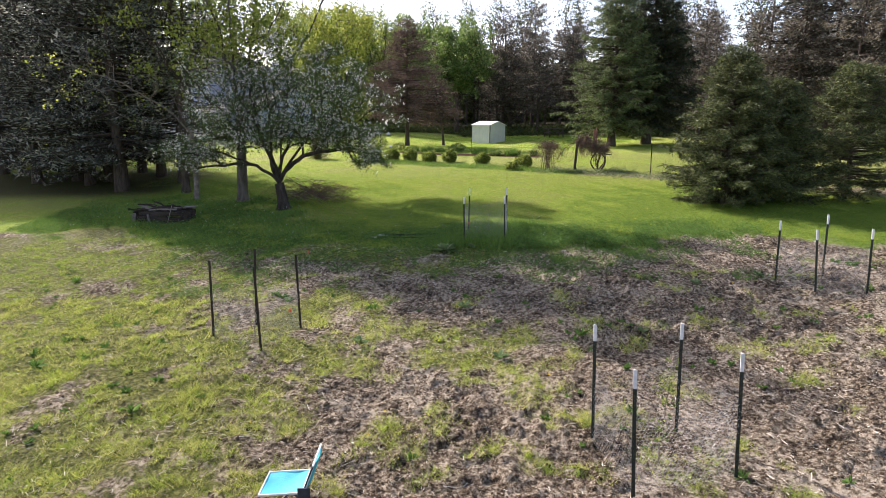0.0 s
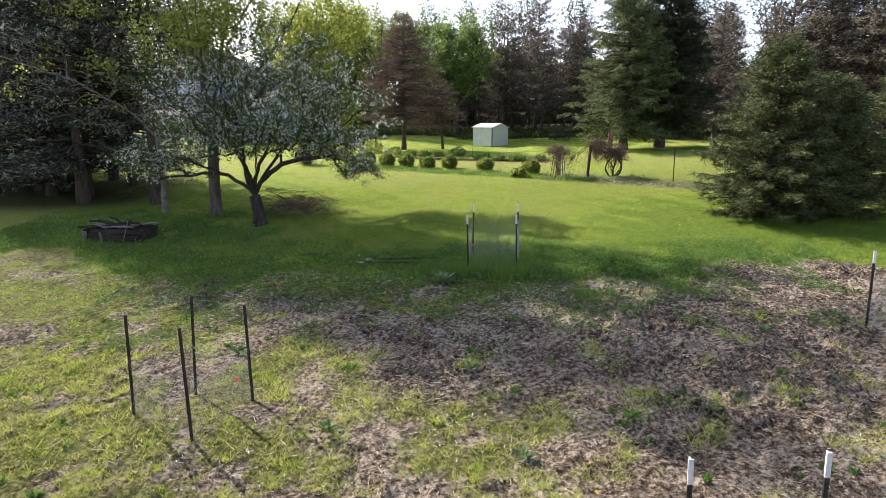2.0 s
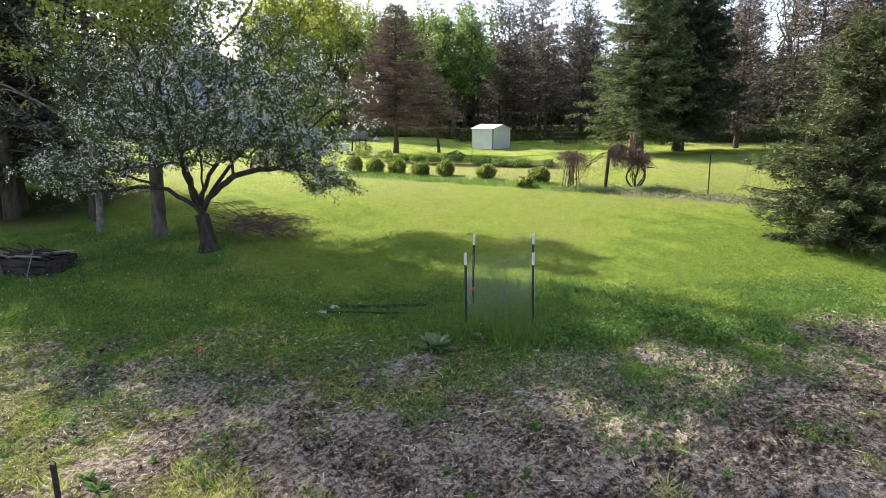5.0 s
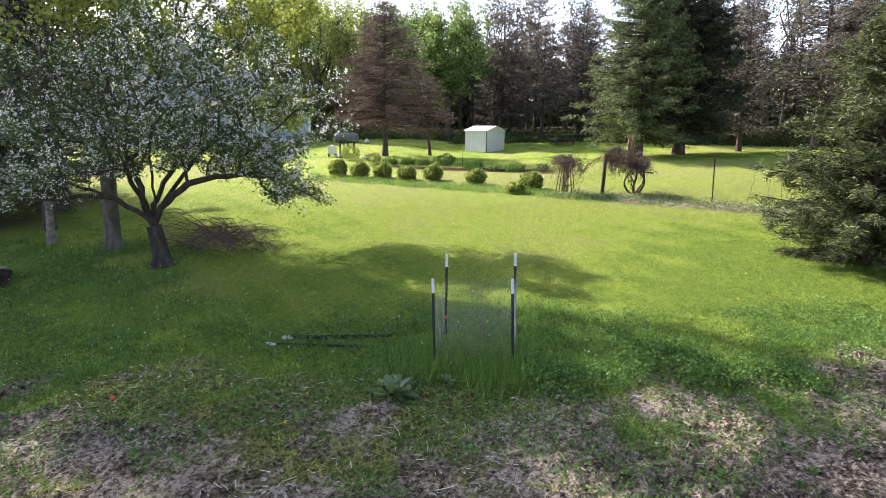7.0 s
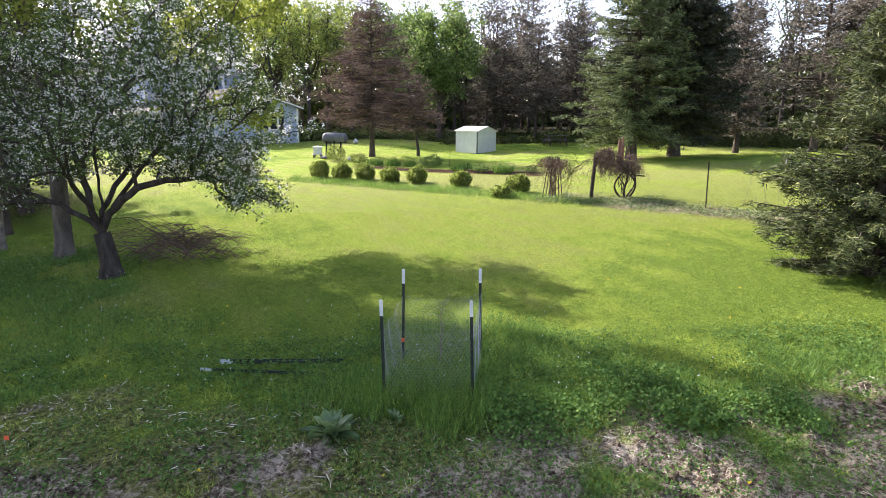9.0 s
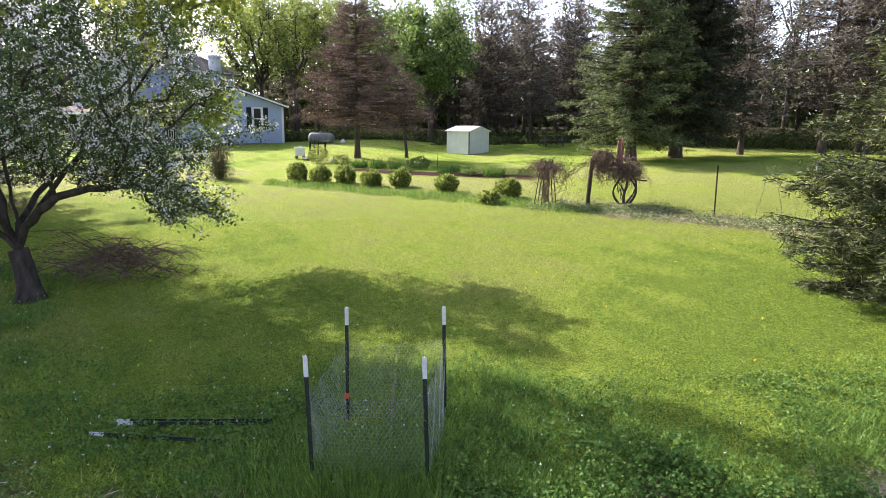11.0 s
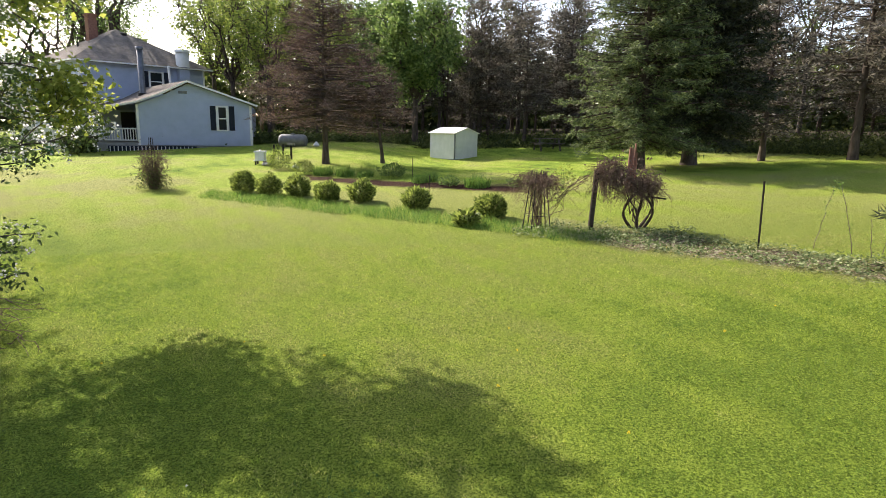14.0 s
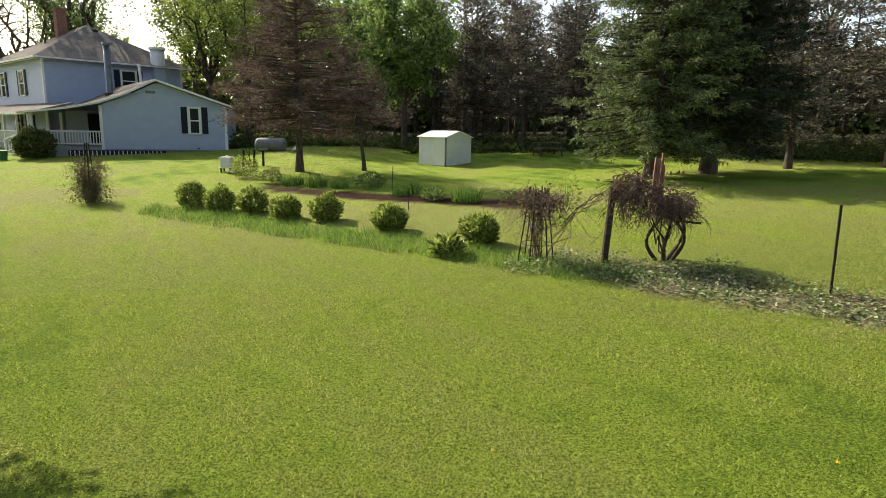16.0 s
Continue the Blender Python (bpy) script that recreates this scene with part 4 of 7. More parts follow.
rows_of_pines += [(26 + 2.4 * i + wood_rng.uniform(-0.6, 0.6), 36 + wood_rng.uniform(0, 5) - 0.9 * i) for i in range(10)]
rows_of_pines = [(x, y) for x, y in rows_of_pines if abs(x - 0.47 * y) > 1.3]      # an open gap in the wood
for i, (x, y) in enumerate(rows_of_pines):
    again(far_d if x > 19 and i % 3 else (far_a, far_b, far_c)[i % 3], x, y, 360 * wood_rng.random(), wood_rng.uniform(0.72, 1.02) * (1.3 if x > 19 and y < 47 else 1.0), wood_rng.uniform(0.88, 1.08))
for i, (x, y, s) in enumerate([(-5.5, 60, 1.0), (-12.5, 63, 1.1), (-3, 66, 1.1), (-17, 72, 1.3), (-9, 69, 1.2)]):
    again((leaf_b, leaf_a)[i % 3 == 2], x, y, 97 * i, s)
for i, (x, y, s) in enumerate([(3.5, 80, 1.0), (11, 82, 1.1), (16, 76, 1.05), (22, 74, 1.1), (27, 70, 1.0), (-1, 84, 1.0), (31, 62, 0.95)]):
    again(leaf_c, x, y, 80 * i, s)


def undergrowth():
    """Brush along the foot of the woods."""
    rng = np.random.default_rng(8)
    n = 3300
    x = rng.uniform(-12, 48, n)
    y = 53.5 - np.clip(x - 8, 0, 40) * 0.42 + rng.uniform(0, 1, n) ** 1.4 * 9 + 2 * (x < 2)
    k = (x > 12) | (y > 53)
    x, y = x[k], y[k]
    s = rng.gamma(2.0, 0.17, len(x)).clip(0.12, 0.9) * np.where(x > 13, 1.8, 1.0)
    reps = 24
    c = np.stack([np.repeat(x, reps), np.repeat(y, reps), np.zeros(len(x) * reps)], 1)
    ss = np.repeat(s, reps)[:, None]
    d = rng.normal(size=c.shape) * ss * [0.55, 0.55, 0.5]
    c += d
    c[:, 2] = gz(c[:, 0], c[:, 1]) + np.abs(d[:, 2]) + 0.05
    v, f = leaves(rng, c, 0.19, 0.5, 0.1)
    whole("undergrowth", solid("undergrowth", v, f), M_UNDER, "low tangled green brush along the foot of the woods", "undergrowth", "stuff")


undergrowth()


def distant_woods():
    """The depth of the wood behind its first trees."""
    rng = np.random.default_rng(9)
    n = 42000
    x = rng.uniform(-75, 75, n)
    y = 84 - 0.006 * np.clip(x, 0, 80) ** 2 * 1.3 + rng.uniform(0, 10, n)
    z = gz(x, y) + 9.0 * rng.random(n) ** 1.5 * (0.6 + 0.5 * vnoise(x, y, 6, 61))
    v, f = leaves(rng, np.stack([x, y, z], 1), 0.95, 0.6)
    whole("distant_woods", solid("distant_woods", v, f), M_UNDER, "dark dense woods far behind the garden", "woods", "stuff")


distant_woods()


# ---------------------------------------------------------------- grass, straw, clods
def blades(rng, x, y, z, h, w, bend=0.5):
    n = len(x)
    a = rng.uniform(0, 2 * np.pi, n)
    s = np.stack([np.cos(a), np.sin(a), np.zeros(n)], 1) * (w / 2)[:, None]
    b = rng.uniform(0, 2 * np.pi, n)
    tipd = np.stack([np.cos(b) * bend * h, np.sin(b) * bend * h, h], 1) * rng.uniform(0.6, 1.2, n)[:, None]
    c = np.stack([x, y, z], 1)
    V = np.stack([c - s, c + s, c + tipd], 1).reshape(-1, 3)
    return V, np.arange(3 * n).reshape(-1, 3)


def scatter(rng, n, x0, x1, y0, y1):
    return rng.uniform(x0, x1, n), rng.uniform(y0, y1, n)


def grow_grass():
    rng = np.random.default_rng(77)
    P = [scatter(rng, 300000, -10, 13, 14.5, 23), scatter(rng, 130000, -10, 13, 23, 28), scatter(rng, 60000, -14, 15, 28, 38)]
    x, y = np.concatenate([p[0] for p in P]), np.concatenate([p[1] for p in P])
    k = (field_amount(x, y) + 0.8 * strip_amount(x, y) < 0.45 + 0.3 * rng.random(len(x))) & (bed_amount(x, y) < 0.3) & (rng.random(len(x)) < smooth(38, 32, y) + 0.02)
    x, y = x[k], y[k]
    big = np.where(y > 28, 1.25, np.where(y > 23, 1.1, 0.95))
    h = (0.012 + 0.014 * vnoise(x, y, 0.4, 31) + 0.032 * vnoise(x, y, 0.09, 32) ** 2) * big
    v, f = blades(rng, x, y, top(x, y), h, 0.0095 * big, 0.75)
    me = solid("lawn_grass", v, f)
    me.attributes.new("dry", "FLOAT", "POINT").data.foreach_set("value", np.repeat(np.clip(dry_sheen_amount(x, y) + 0.75 * (vnoise(x, y, 0.075, 75) - 0.5) + 0.3 * (vnoise(x, y, 0.16, 76) - 0.5), 0, 1), 3).astype(np.float32))
    whole("lawn_grass", me, M_LAWN, "short mown green lawn grass", "grass", "stuff")
    # unmown band between lawn and field, and the strip along the peonies
    x, y = scatter(rng, 330000, -14, 9, 13.4, 26)
    mown = 17.9 + 1.6 * (vnoise(x, y, 0.9, 39) - 0.5) + 1.2 * rng.random(len(x)) ** 2 + 0.5 * np.sin(x) + 6.2 * smooth(-3.6, -6.5, x) - 0.22 * np.clip(x - 2, 0, 9)
    k = (y < mown) & (field_amount(x, y) < 0.15 + 0.8 * rng.random(len(x)) ** 2) & (vnoise(x, y, 0.8, 33) + 0.5 * vnoise(x, y, 0.25, 37) > 0.42 + 0.26 * smooth(0.3, -0.6, x) * smooth(18, 16.5, y))
    x, y = x[k], y[k]
    v1, f1 = blades(rng, x, y, top(x, y), 0.04 + 0.15 * vnoise(x, y, 0.9, 34) ** 2 + 0.1 * vnoise(x, y, 0.22, 49) ** 3 + 0.26 * np.exp(-((x - 1.4) ** 2 + (y - 16.2) ** 2) / 0.7), np.full(len(x), 0.010), 0.6)
    kk = rng.random(len(x)) < 0.12 * smooth(0.35, 0.6, vnoise(x, y, 1.3, 38)) * 2
    cl = np.stack([x[kk], y[kk], top(x[kk], y[kk]) + rng.uniform(0.03, 0.11, kk.sum())], 1)
    vc, fc = leaves(rng, np.repeat(cl, 3, 0) + rng.normal(size=(3 * len(cl), 3)) * 0.015, 0.035, 0.9, 0.6)
    x, y = scatter(rng, 3600, 1.9, 5.6, 14.9, 16.6)
    kk = vnoise(x, y, 0.7, 47) + 0.25 * rng.random(len(x)) > 0.5 + 0.5 * np.abs(y - 15.8)
    cl = np.stack([x[kk], y[kk], top(x[kk], y[kk]) + rng.uniform(0.04, 0.2, kk.sum())], 1)
    v3, f3 = leaves(rng, np.repeat(cl, 4, 0) + rng.normal(size=(4 * len(cl), 3)) * 0.03, 0.042, 0.9, 0.5)
    vc, fc = np.concatenate([vc, v3]), np.concatenate([fc, f3 + len(vc)])
    x, y = scatter(rng, 34000, -7, 8, 12.4, 18)
    kk = vnoise(x, y, 0.75, 53) + 0.35 * (vnoise(x, y, 0.25, 54) - 0.5) + 0.12 * rng.random(len(x)) > 0.62 - 0.2 * smooth(12.5, 15.5, y)
    cl = np.stack([x[kk], y[kk], top(x[kk], y[kk]) + rng.uniform(0.012, 0.055, kk.sum())], 1)
    v3, f3 = leaves(rng, np.repeat(cl, 2, 0) + rng.normal(size=(2 * len(cl), 3)) * 0.014, 0.034, 0.85, 0.6)
    vc, fc = np.concatenate([vc, v3]), np.concatenate([fc, f3 + len(vc)])
    whole("clover", solid("clover", vc, fc), M_CLOVER, "low clover among the unmown grass", "clover", "stuff")
    x, y = rng.normal(1.3, 0.75, 9000), rng.normal(15.95, 0.4, 9000)
    kk = vnoise(x, y, 0.45, 48) + 0.3 * rng.random(9000) > 0.5
    x, y = x[kk], y[kk]
    v0, f0 = blades(rng, x, y, top(x, y), rng.uniform(0.15, 0.38, len(x)), np.full(len(x), 0.009), 0.4)
    v1, f1 = np.concatenate([v1, v0]), np.concatenate([f1, f0 + len(v1)])
    x, y = scatter(rng, 42000, -5, 7, 28, 37)
    mid = 29.4 + 0.72 * (5.2 - x) * 1.0
    mid = np.where(x < 4.6, 30.0 + 0.66 * (4.3 - x), mid)
    k = np.abs(y - mid + 0.35) < 0.55 + 0.3 * vnoise(x, y, 0.5, 35)
    x, y = x[k], y[k]
    v2, f2 = blades(rng, x, y, top(x, y), 0.10 + 0.14 * vnoise(x, y, 0.6, 36), np.full(len(x), 0.015), 0.5)
    whole("long_grass", solid("long_grass", np.concatenate([v1, v2]), np.concatenate([f1, f2 + len(v1)])), M_TALL, "unmown long green grass", "grass", "stuff")
    # tufts in the field
    n = 34000
    x, y = scatter(rng, n, -12, 11, 4.3, 18.0)
    k = green_amount(x, y) + 1.5 * (vnoise(x, y, 0.36, 45) - 0.5) > 0.42 + 0.3 * rng.random(n)
    x, y = x[k], y[k]
    m = (rng.integers(12, 40, len(x)) * np.where(y < 9, 1.2, 0.6)).astype(int)
    xs = np.repeat(x, m)
    ys = np.repeat(y, m)
    sp = np.repeat(rng.uniform(0.025, 0.085, len(x)), m)
    xs, ys = xs + rng.normal(size=len(xs)) * sp, ys + rng.normal(size=len(xs)) * sp
    hh = np.repeat((0.022 + rng.gamma(1.6, 0.022, len(x))) * np.where(y > 12.6, 0.6, 1.0), m)
    v, f = blades(rng, xs, ys, top(xs, ys) - 0.006, hh, np.where(ys < 9, 0.0065, 0.0105), 0.9)
    me = solid("field_grass", v, f)
    me.attributes.new("dry", "FLOAT", "POINT").data.foreach_set("value", np.repeat(np.repeat(rng.uniform(0.15, 0.95, len(x)) * np.where(y > 12.6, 0.45, 1.0), m), 3).astype(np.float32))
    whole("field_grass", me, M_TUFT, "tufts of grass sprouting in the tilled earth", "grass", "stuff")


def litter():
    rng = np.random.default_rng(78)
    n = 62000
    x, y = scatter(rng, n, -13, 11, 4.2, 19)
    k = (field_amount(x, y) > 0.4) & (vnoise(x, y, 1.2, 41) + 0.35 * (vnoise(x, y, 0.35, 42) - 0.5) + 0.5 * rng.random(n) > 0.69)
    x, y = x[k], y[k]
    bag = Bag()
    n = len(x)
    a = rng.uniform(0, np.pi, n)
    L = np.minimum(rng.gamma(1.0, 0.034, n) + 0.014, 0.2)
    w = np.minimum(rng.gamma(1.6, 0.0014, n) + 0.001, 0.0042)
    d = np.stack([np.cos(a), np.sin(a), rng.normal(size=n) * 0.15], 1)
    s = np.stack([-np.sin(a), np.cos(a), np.zeros(n)], 1) * w[:, None]
    u = np.array([[0, 0, 1.0]]) * w[:, None]
    c = np.stack([x, y, top(x, y) + 0.012 + 0.02 * rng.random(n)], 1)
    A, B = c - d * L[:, None] / 2, c + d * L[:, None] / 2
    V = np.stack([A - s, A + s, A + u, B - s, B + s, B + u], 1).reshape(-1, 3)
    k = np.arange(n)[:, None] * 6
    F = np.concatenate([k + q for q in ([1, 2, 5, 4], [2, 0, 3, 5])])
    whole("straw", solid("straw", V, F), M_STRAW, "pale broken straw and corn stalks on the earth", "straw", "stuff")
    # clods
    n = 150000
    x, y = scatter(rng, n, -10, 11, 4.2, 16)
    k = (field_amount(x, y) > 0.5) & (green_amount(x, y) < 0.15 + 0.6 * rng.random(n)) & (0.6 * vnoise(x, y, 0.5, 43) + 0.5 * vnoise(x, y, 1.9, 44) + 0.8 * rng.random(n) > 1.08)
    x, y = x[k], y[k]
    n = len(x)
    a = np.arange(4) * np.pi / 2
    t = np.concatenate([np.stack([np.cos(a), np.sin(a), a * 0 - 0.4], 1), np.stack([0.55 * np.cos(a + 0.7), 0.55 * np.sin(a + 0.7), a * 0 + 0.62], 1)])
    turn = rng.uniform(0, 2 * np.pi, n)
    R = np.stack([np.stack([np.cos(turn), -np.sin(turn)], 1), np.stack([np.sin(turn), np.cos(turn)], 1)], 1)
    t = np.repeat(t[None], n, 0) * rng.uniform(0.6, 1.4, (n, 8, 1)) * rng.uniform(0.7, 1.35, (n, 1, 3))
    t[..., :2] = np.einsum("nij,nkj->nki", R, t[..., :2])
    r = (rng.gamma(1.0, 0.0055, n) + 0.005)[:, None, None]
    V = np.stack([x, y, top(x, y) + 0.003], 1)[:, None] + r * t
    k = np.arange(n)[:, None] * 8
    F = np.concatenate([k + q for i in range(4) for q in ([i, (i + 1) % 4, 4 + i], [(i + 1) % 4, 4 + (i + 1) % 4, 4 + i])] + [k + [4, 5, 6], k + [4, 6, 7]])
    whole("soil_clods", solid("soil_clods", V.reshape(-1, 3), F), M_CLOD, "crumbled clods of brown earth", "soil", "stuff")


def weeds():
    """Rosettes of broad dark leaves dotted over the field."""
    rng = np.random.default_rng(81)
    x, y = scatter(rng, 300, -11, 10, 4.5, 15.5)
    k = (field_amount(x, y) > 0.4) & (vnoise(x, y, 1.4, 46) + 0.4 * rng.random(len(x)) > 0.55)
    x, y = x[k], y[k]
    m = 16
    size = np.repeat(0.05 + rng.gamma(1.5, 0.025, len(x)), m)
    a = rng.uniform(0, 2 * np.pi, len(size))
    hd = np.stack([np.cos(a), np.sin(a), rng.uniform(0.3, 1.1, len(a))], 1)
    xs, ys = np.repeat(x, m), np.repeat(y, m)
    v, f = leaves(rng, np.stack([xs, ys, top(xs, ys)], 1), size, 0.34, 0, 0, hd)
    whole("field_weeds", solid("field_weeds", v, f), M_CLOVER, "rosettes of dark broad-leaved weeds in the field", "weeds", "stuff")


def dandelions():
    rng = np.random.default_rng(79)
    n = 800
    x, y = scatter(rng, n, -12, 5, 15.3, 24)
    k = (field_amount(x, y) < 0.4) & (y < 17.9 + 5.0 * smooth(-3, -6, x) - 0.3 * np.clip(x - 1, 0, 9) + rng.uniform(0, 1, n) ** 6 * 2.0)
    x, y = x[k], y[k]
    stalk = Bag()
    c = []
    for a, b in zip(x, y):
        z, h = float(top(a, b)), rng.uniform(0.12, 0.26)
        c.append((a, b, z + h))
        stalk.tube([(a, b, z), (a + 0.01, b, z + h)], 0.0025, 3, False)
    c = np.repeat(np.array(c), 10, 0)
    v, f = leaves(rng, c, 0.016, 0.5)
    whole("dandelion_seed_heads", solid("dandelion_seed_heads", v, f), M_FLUFF, "white dandelion seed heads among the grass", "dandelions", "stuff")
    whole("dandelion_stalks", stalk, M_TALL, "thin green dandelion stalks among the grass", "dandelions", "stuff")
    x, y = scatter(rng, 45, -9, 8, 6, 24)
    c = np.repeat(np.stack([x, y, top(x, y) + 0.05], 1), 12, 0)
    v, f = leaves(rng, c, 0.022, 0.6, 0.3)
    whole("yellow_flowers", solid("yellow_flowers", v, f), M_YELLOW, "small yellow dandelion flowers close to the ground", "flowers", "stuff")


grow_grass()
litter()
weeds()
dandelions()


# ---------------------------------------------------------------- house and shed
M_SIDE = plain("pale blue vinyl siding", (0.36, 0.42, 0.57), (0.42, 0.48, 0.64), 2.0, 0.55, 0, 0.05, spec=0.3)
M_TRIM = plain("white house trim", (0.66, 0.67, 0.68), (0.78, 0.78, 0.78), 5, 0.5, 0, 0.05)
M_SHUT = plain("dark blue shutter paint", (0.012, 0.016, 0.03), (0.024, 0.03, 0.046), 8, 0.75, 0, 0.1, spec=0.2)
M_ROOF = plain("grey asphalt shingles", (0.12, 0.105, 0.09), (0.22, 0.195, 0.17), 3, 0.95, 0, 0.8, 45, spec=0.1)
M_STONE = plain("foundation stone", (0.13, 0.13, 0.14), (0.27, 0.27, 0.28), 5, 0.9, 0, 0.6, 20)
M_BRICK = plain("old red chimney brick", (0.16, 0.07, 0.05), (0.30, 0.14, 0.10), 9, 0.9, 0, 0.7, 30)
M_STOVE = plain("grey metal flue", (0.10, 0.11, 0.125), (0.2, 0.21, 0.23), 4, 0.45, 0.6, 0.1)
M_PORCH = plain("grey porch boards", (0.2, 0.2, 0.2), (0.3, 0.3, 0.3), 4, 0.8, 0, 0.2)
M_DARK = plain("dark interior", (0.01, 0.01, 0.012), (0.02, 0.02, 0.024), 4, 0.9, 0, 0)
M_SHED = plain("white painted shed metal", (0.56, 0.59, 0.57), (0.68, 0.70, 0.68), 2.5, 0.5, 0, 0.1, 12, spec=0.3)
M_SHEDROOF = plain("white shed roof metal", (0.68, 0.68, 0.68), (0.8, 0.8, 0.79), 3, 0.4, 0, 0.05)
M_TEAL = plain("teal chair cloth", (0.03, 0.33, 0.40), (0.06, 0.44, 0.50), 5, 0.8, 0, 0.3, 80)
M_PIPING = plain("pale edging tape", (0.6, 0.62, 0.6), (0.7, 0.72, 0.7), 9, 0.8, 0, 0.1)
M_FRAME = plain("dark blue tube", (0.02, 0.03, 0.045), (0.05, 0.065, 0.09), 9, 0.4, 0.6, 0.05)
# grey paint taken darker to stand for tree shade on the tank
M_TANK = plain("dull grey tank paint in shade tone", (0.13, 0.132, 0.13), (0.24, 0.24, 0.23), 3, 0.6, 0.2, 0.1)
M_HIVE = plain("white painted wood", (0.66, 0.67, 0.68), (0.78, 0.78, 0.78), 6, 0.6, 0, 0.15)
M_BLACK = plain("black iron", (0.01, 0.01, 0.01), (0.03, 0.028, 0.026), 12, 0.6, 0.5, 0.2)
M_VINE = plain("dry vine stems", (0.055, 0.036, 0.028), (0.24, 0.165, 0.125), 10, 0.9, 0, 0.4, 40, spec=0.1)
M_VINEDARK = plain("thick vine bark", (0.03, 0.022, 0.018), (0.10, 0.075, 0.06), 10, 0.9, 0, 0.6, 40, spec=0.1)
M_DRYLEAF = leafy("dry brown leaves", [(0.07, 0.04, 0.03), (0.14, 0.09, 0.07), (0.22, 0.16, 0.13)], 0.2, 0.8)
M_ROTWOOD = plain("rotting dark wood", (0.022, 0.017, 0.014), (0.085, 0.068, 0.055), 7, 0.95, 0, 0.8, 40, stretch=(0.3, 1, 1), spec=0.1)
M_GREYWOOD = plain("silvered old wood", (0.14, 0.125, 0.11), (0.3, 0.27, 0.235), 7, 0.9, 0, 0.6, 40, stretch=(0.3, 1, 1), spec=0.1)
M_REDWOOD = plain("split reddish wood", (0.14, 0.06, 0.04), (0.30, 0.15, 0.10), 8, 0.9, 0, 0.6, 30, stretch=(1, 1, 0.2))
M_GLASS, _n, _l, _b = material("window glass")
_b.inputs["Base Color"].default_value = (0.02, 0.025, 0.03, 1)
_b.inputs["Roughness"].default_value = 0.06


def placed(x, y, z, turn):
    return pose(x, y, z, 0, 0, turn)


class Wall(Bag):
    """A wall on the plane y = 0 of a frame m; x along the wall, outside is -y."""

    def core(self, m, z0, z1, left, right, thick=0.15):
        """The wall behind the boards."""
        pts = [(left(z0), z0), (right(z0), z0)] + [(right(z), z) for z in np.linspace(z0, z1, 6)[1:]] + [(left(z), z) for z in np.linspace(z1, z0, 6)[:-1]]
        n = len(pts)
        v = [m @ Vector((p[0], y, p[1])) for y in (0.002, thick) for p in pts]
        k = self.n
        self.add(v, [(i, (i + 1) % n, (i + 1) % n + n, i + n) for i in range(n)])
        for o in (0, n):
            self.t.append(np.array([(k + o, k + o + i, k + o + i + 1) for i in range(1, n - 1)]))
        return self


def siding(parent, m, z0, z1, left, right, step=0.13):
    """Lapped boards, one by one, on a wall."""
    z = z0
    while z < z1 - 1e-3:
        zt = min(z + step, z1)
        xa, xb, xc, xd = left(z), right(z), left(zt), right(zt)
        if xb - xa > 0.02:
            v = [(xa, -0.034, z), (xb, -0.034, z), (xd, -0.006, zt), (xc, -0.006, zt), (xa, -0.002, z), (xb, -0.002, z), (xd, -0.002, zt), (xc, -0.002, zt)]
            part("siding_board", Bag().add([m @ Vector(p) for p in v], [(0, 1, 2, 3), (4, 5, 1, 0), (1, 5, 6, 2), (4, 0, 3, 7)]), M_SIDE, parent)
        z = zt


def window(parent, m, x, z, w, h, shutters=True, name="window", cross=True, sw=0.19):
    """A sash window with casing and shutters on the wall frame m; (x, z) its lower middle."""
    b = Bag()
    for x0, x1, z0, z1 in ((-w / 2 - 0.1, -w / 2, -0.06, h + 0.1), (w / 2, w / 2 + 0.1, -0.06, h + 0.1), (-w / 2, w / 2, h, h + 0.1), (-w / 2, w / 2, -0.08, 0.0)):
        b.box(x + x0, x + x1, -0.1, 0.0, z + z0, z + z1, m)
    win = part(name, b, M_TRIM, parent, "white window casing")
    g = Bag().box(x - w / 2, x + w / 2, -0.048, -0.042, z, z + h, m)
    part("pane", g, M_GLASS, win)
    if cross:
        part("sash", Bag().box(x - w / 2, x + w / 2, -0.075, -0.05, z + h / 2 - 0.035, z + h / 2 + 0.035, m).box(x - w / 2, x - w / 2 + 0.045, -0.075, -0.05, z, z + h, m).box(x + w / 2 - 0.045, x + w / 2, -0.075, -0.05, z, z + h, m), M_TRIM, win)
    if shutters:
        for sx in (-1, 1):
            s = Bag()
            x0 = x + sx * (w / 2 + 0.12 + sw)
            s.box(x0 - sw, x0 + sw, -0.065, -0.036, z - 0.04, z + h + 0.08, m)
            for k in range(12):
                zz = z + 0.04 + k * (h - 0.08) / 11
                s.box(x0 - sw + 0.05, x0 + sw - 0.05, -0.078, -0.065, zz - 0.03, zz + 0.03, m)
            part("shutter", s, M_SHUT, win, "dark blue louvred shutter")
    return win


def roof_plane(bag, pts, thick=0.14):
    """A thick roof slab over a quad or triangle of corner points."""
    p = [Vector(q) for q in pts]
    n = len(p)
    v = [q for q in p] + [q - Vector((0, 0, thick)) for q in p]
    k = bag.n
    bag.add(v, [(i, i + n, (i + 1) % n + n, (i + 1) % n) for i in range(n)])
    for o in (0, n):
        bag.t.append(np.array([(k + o, k + o + i, k + o + i + 1) for i in range(1, n - 1)]))


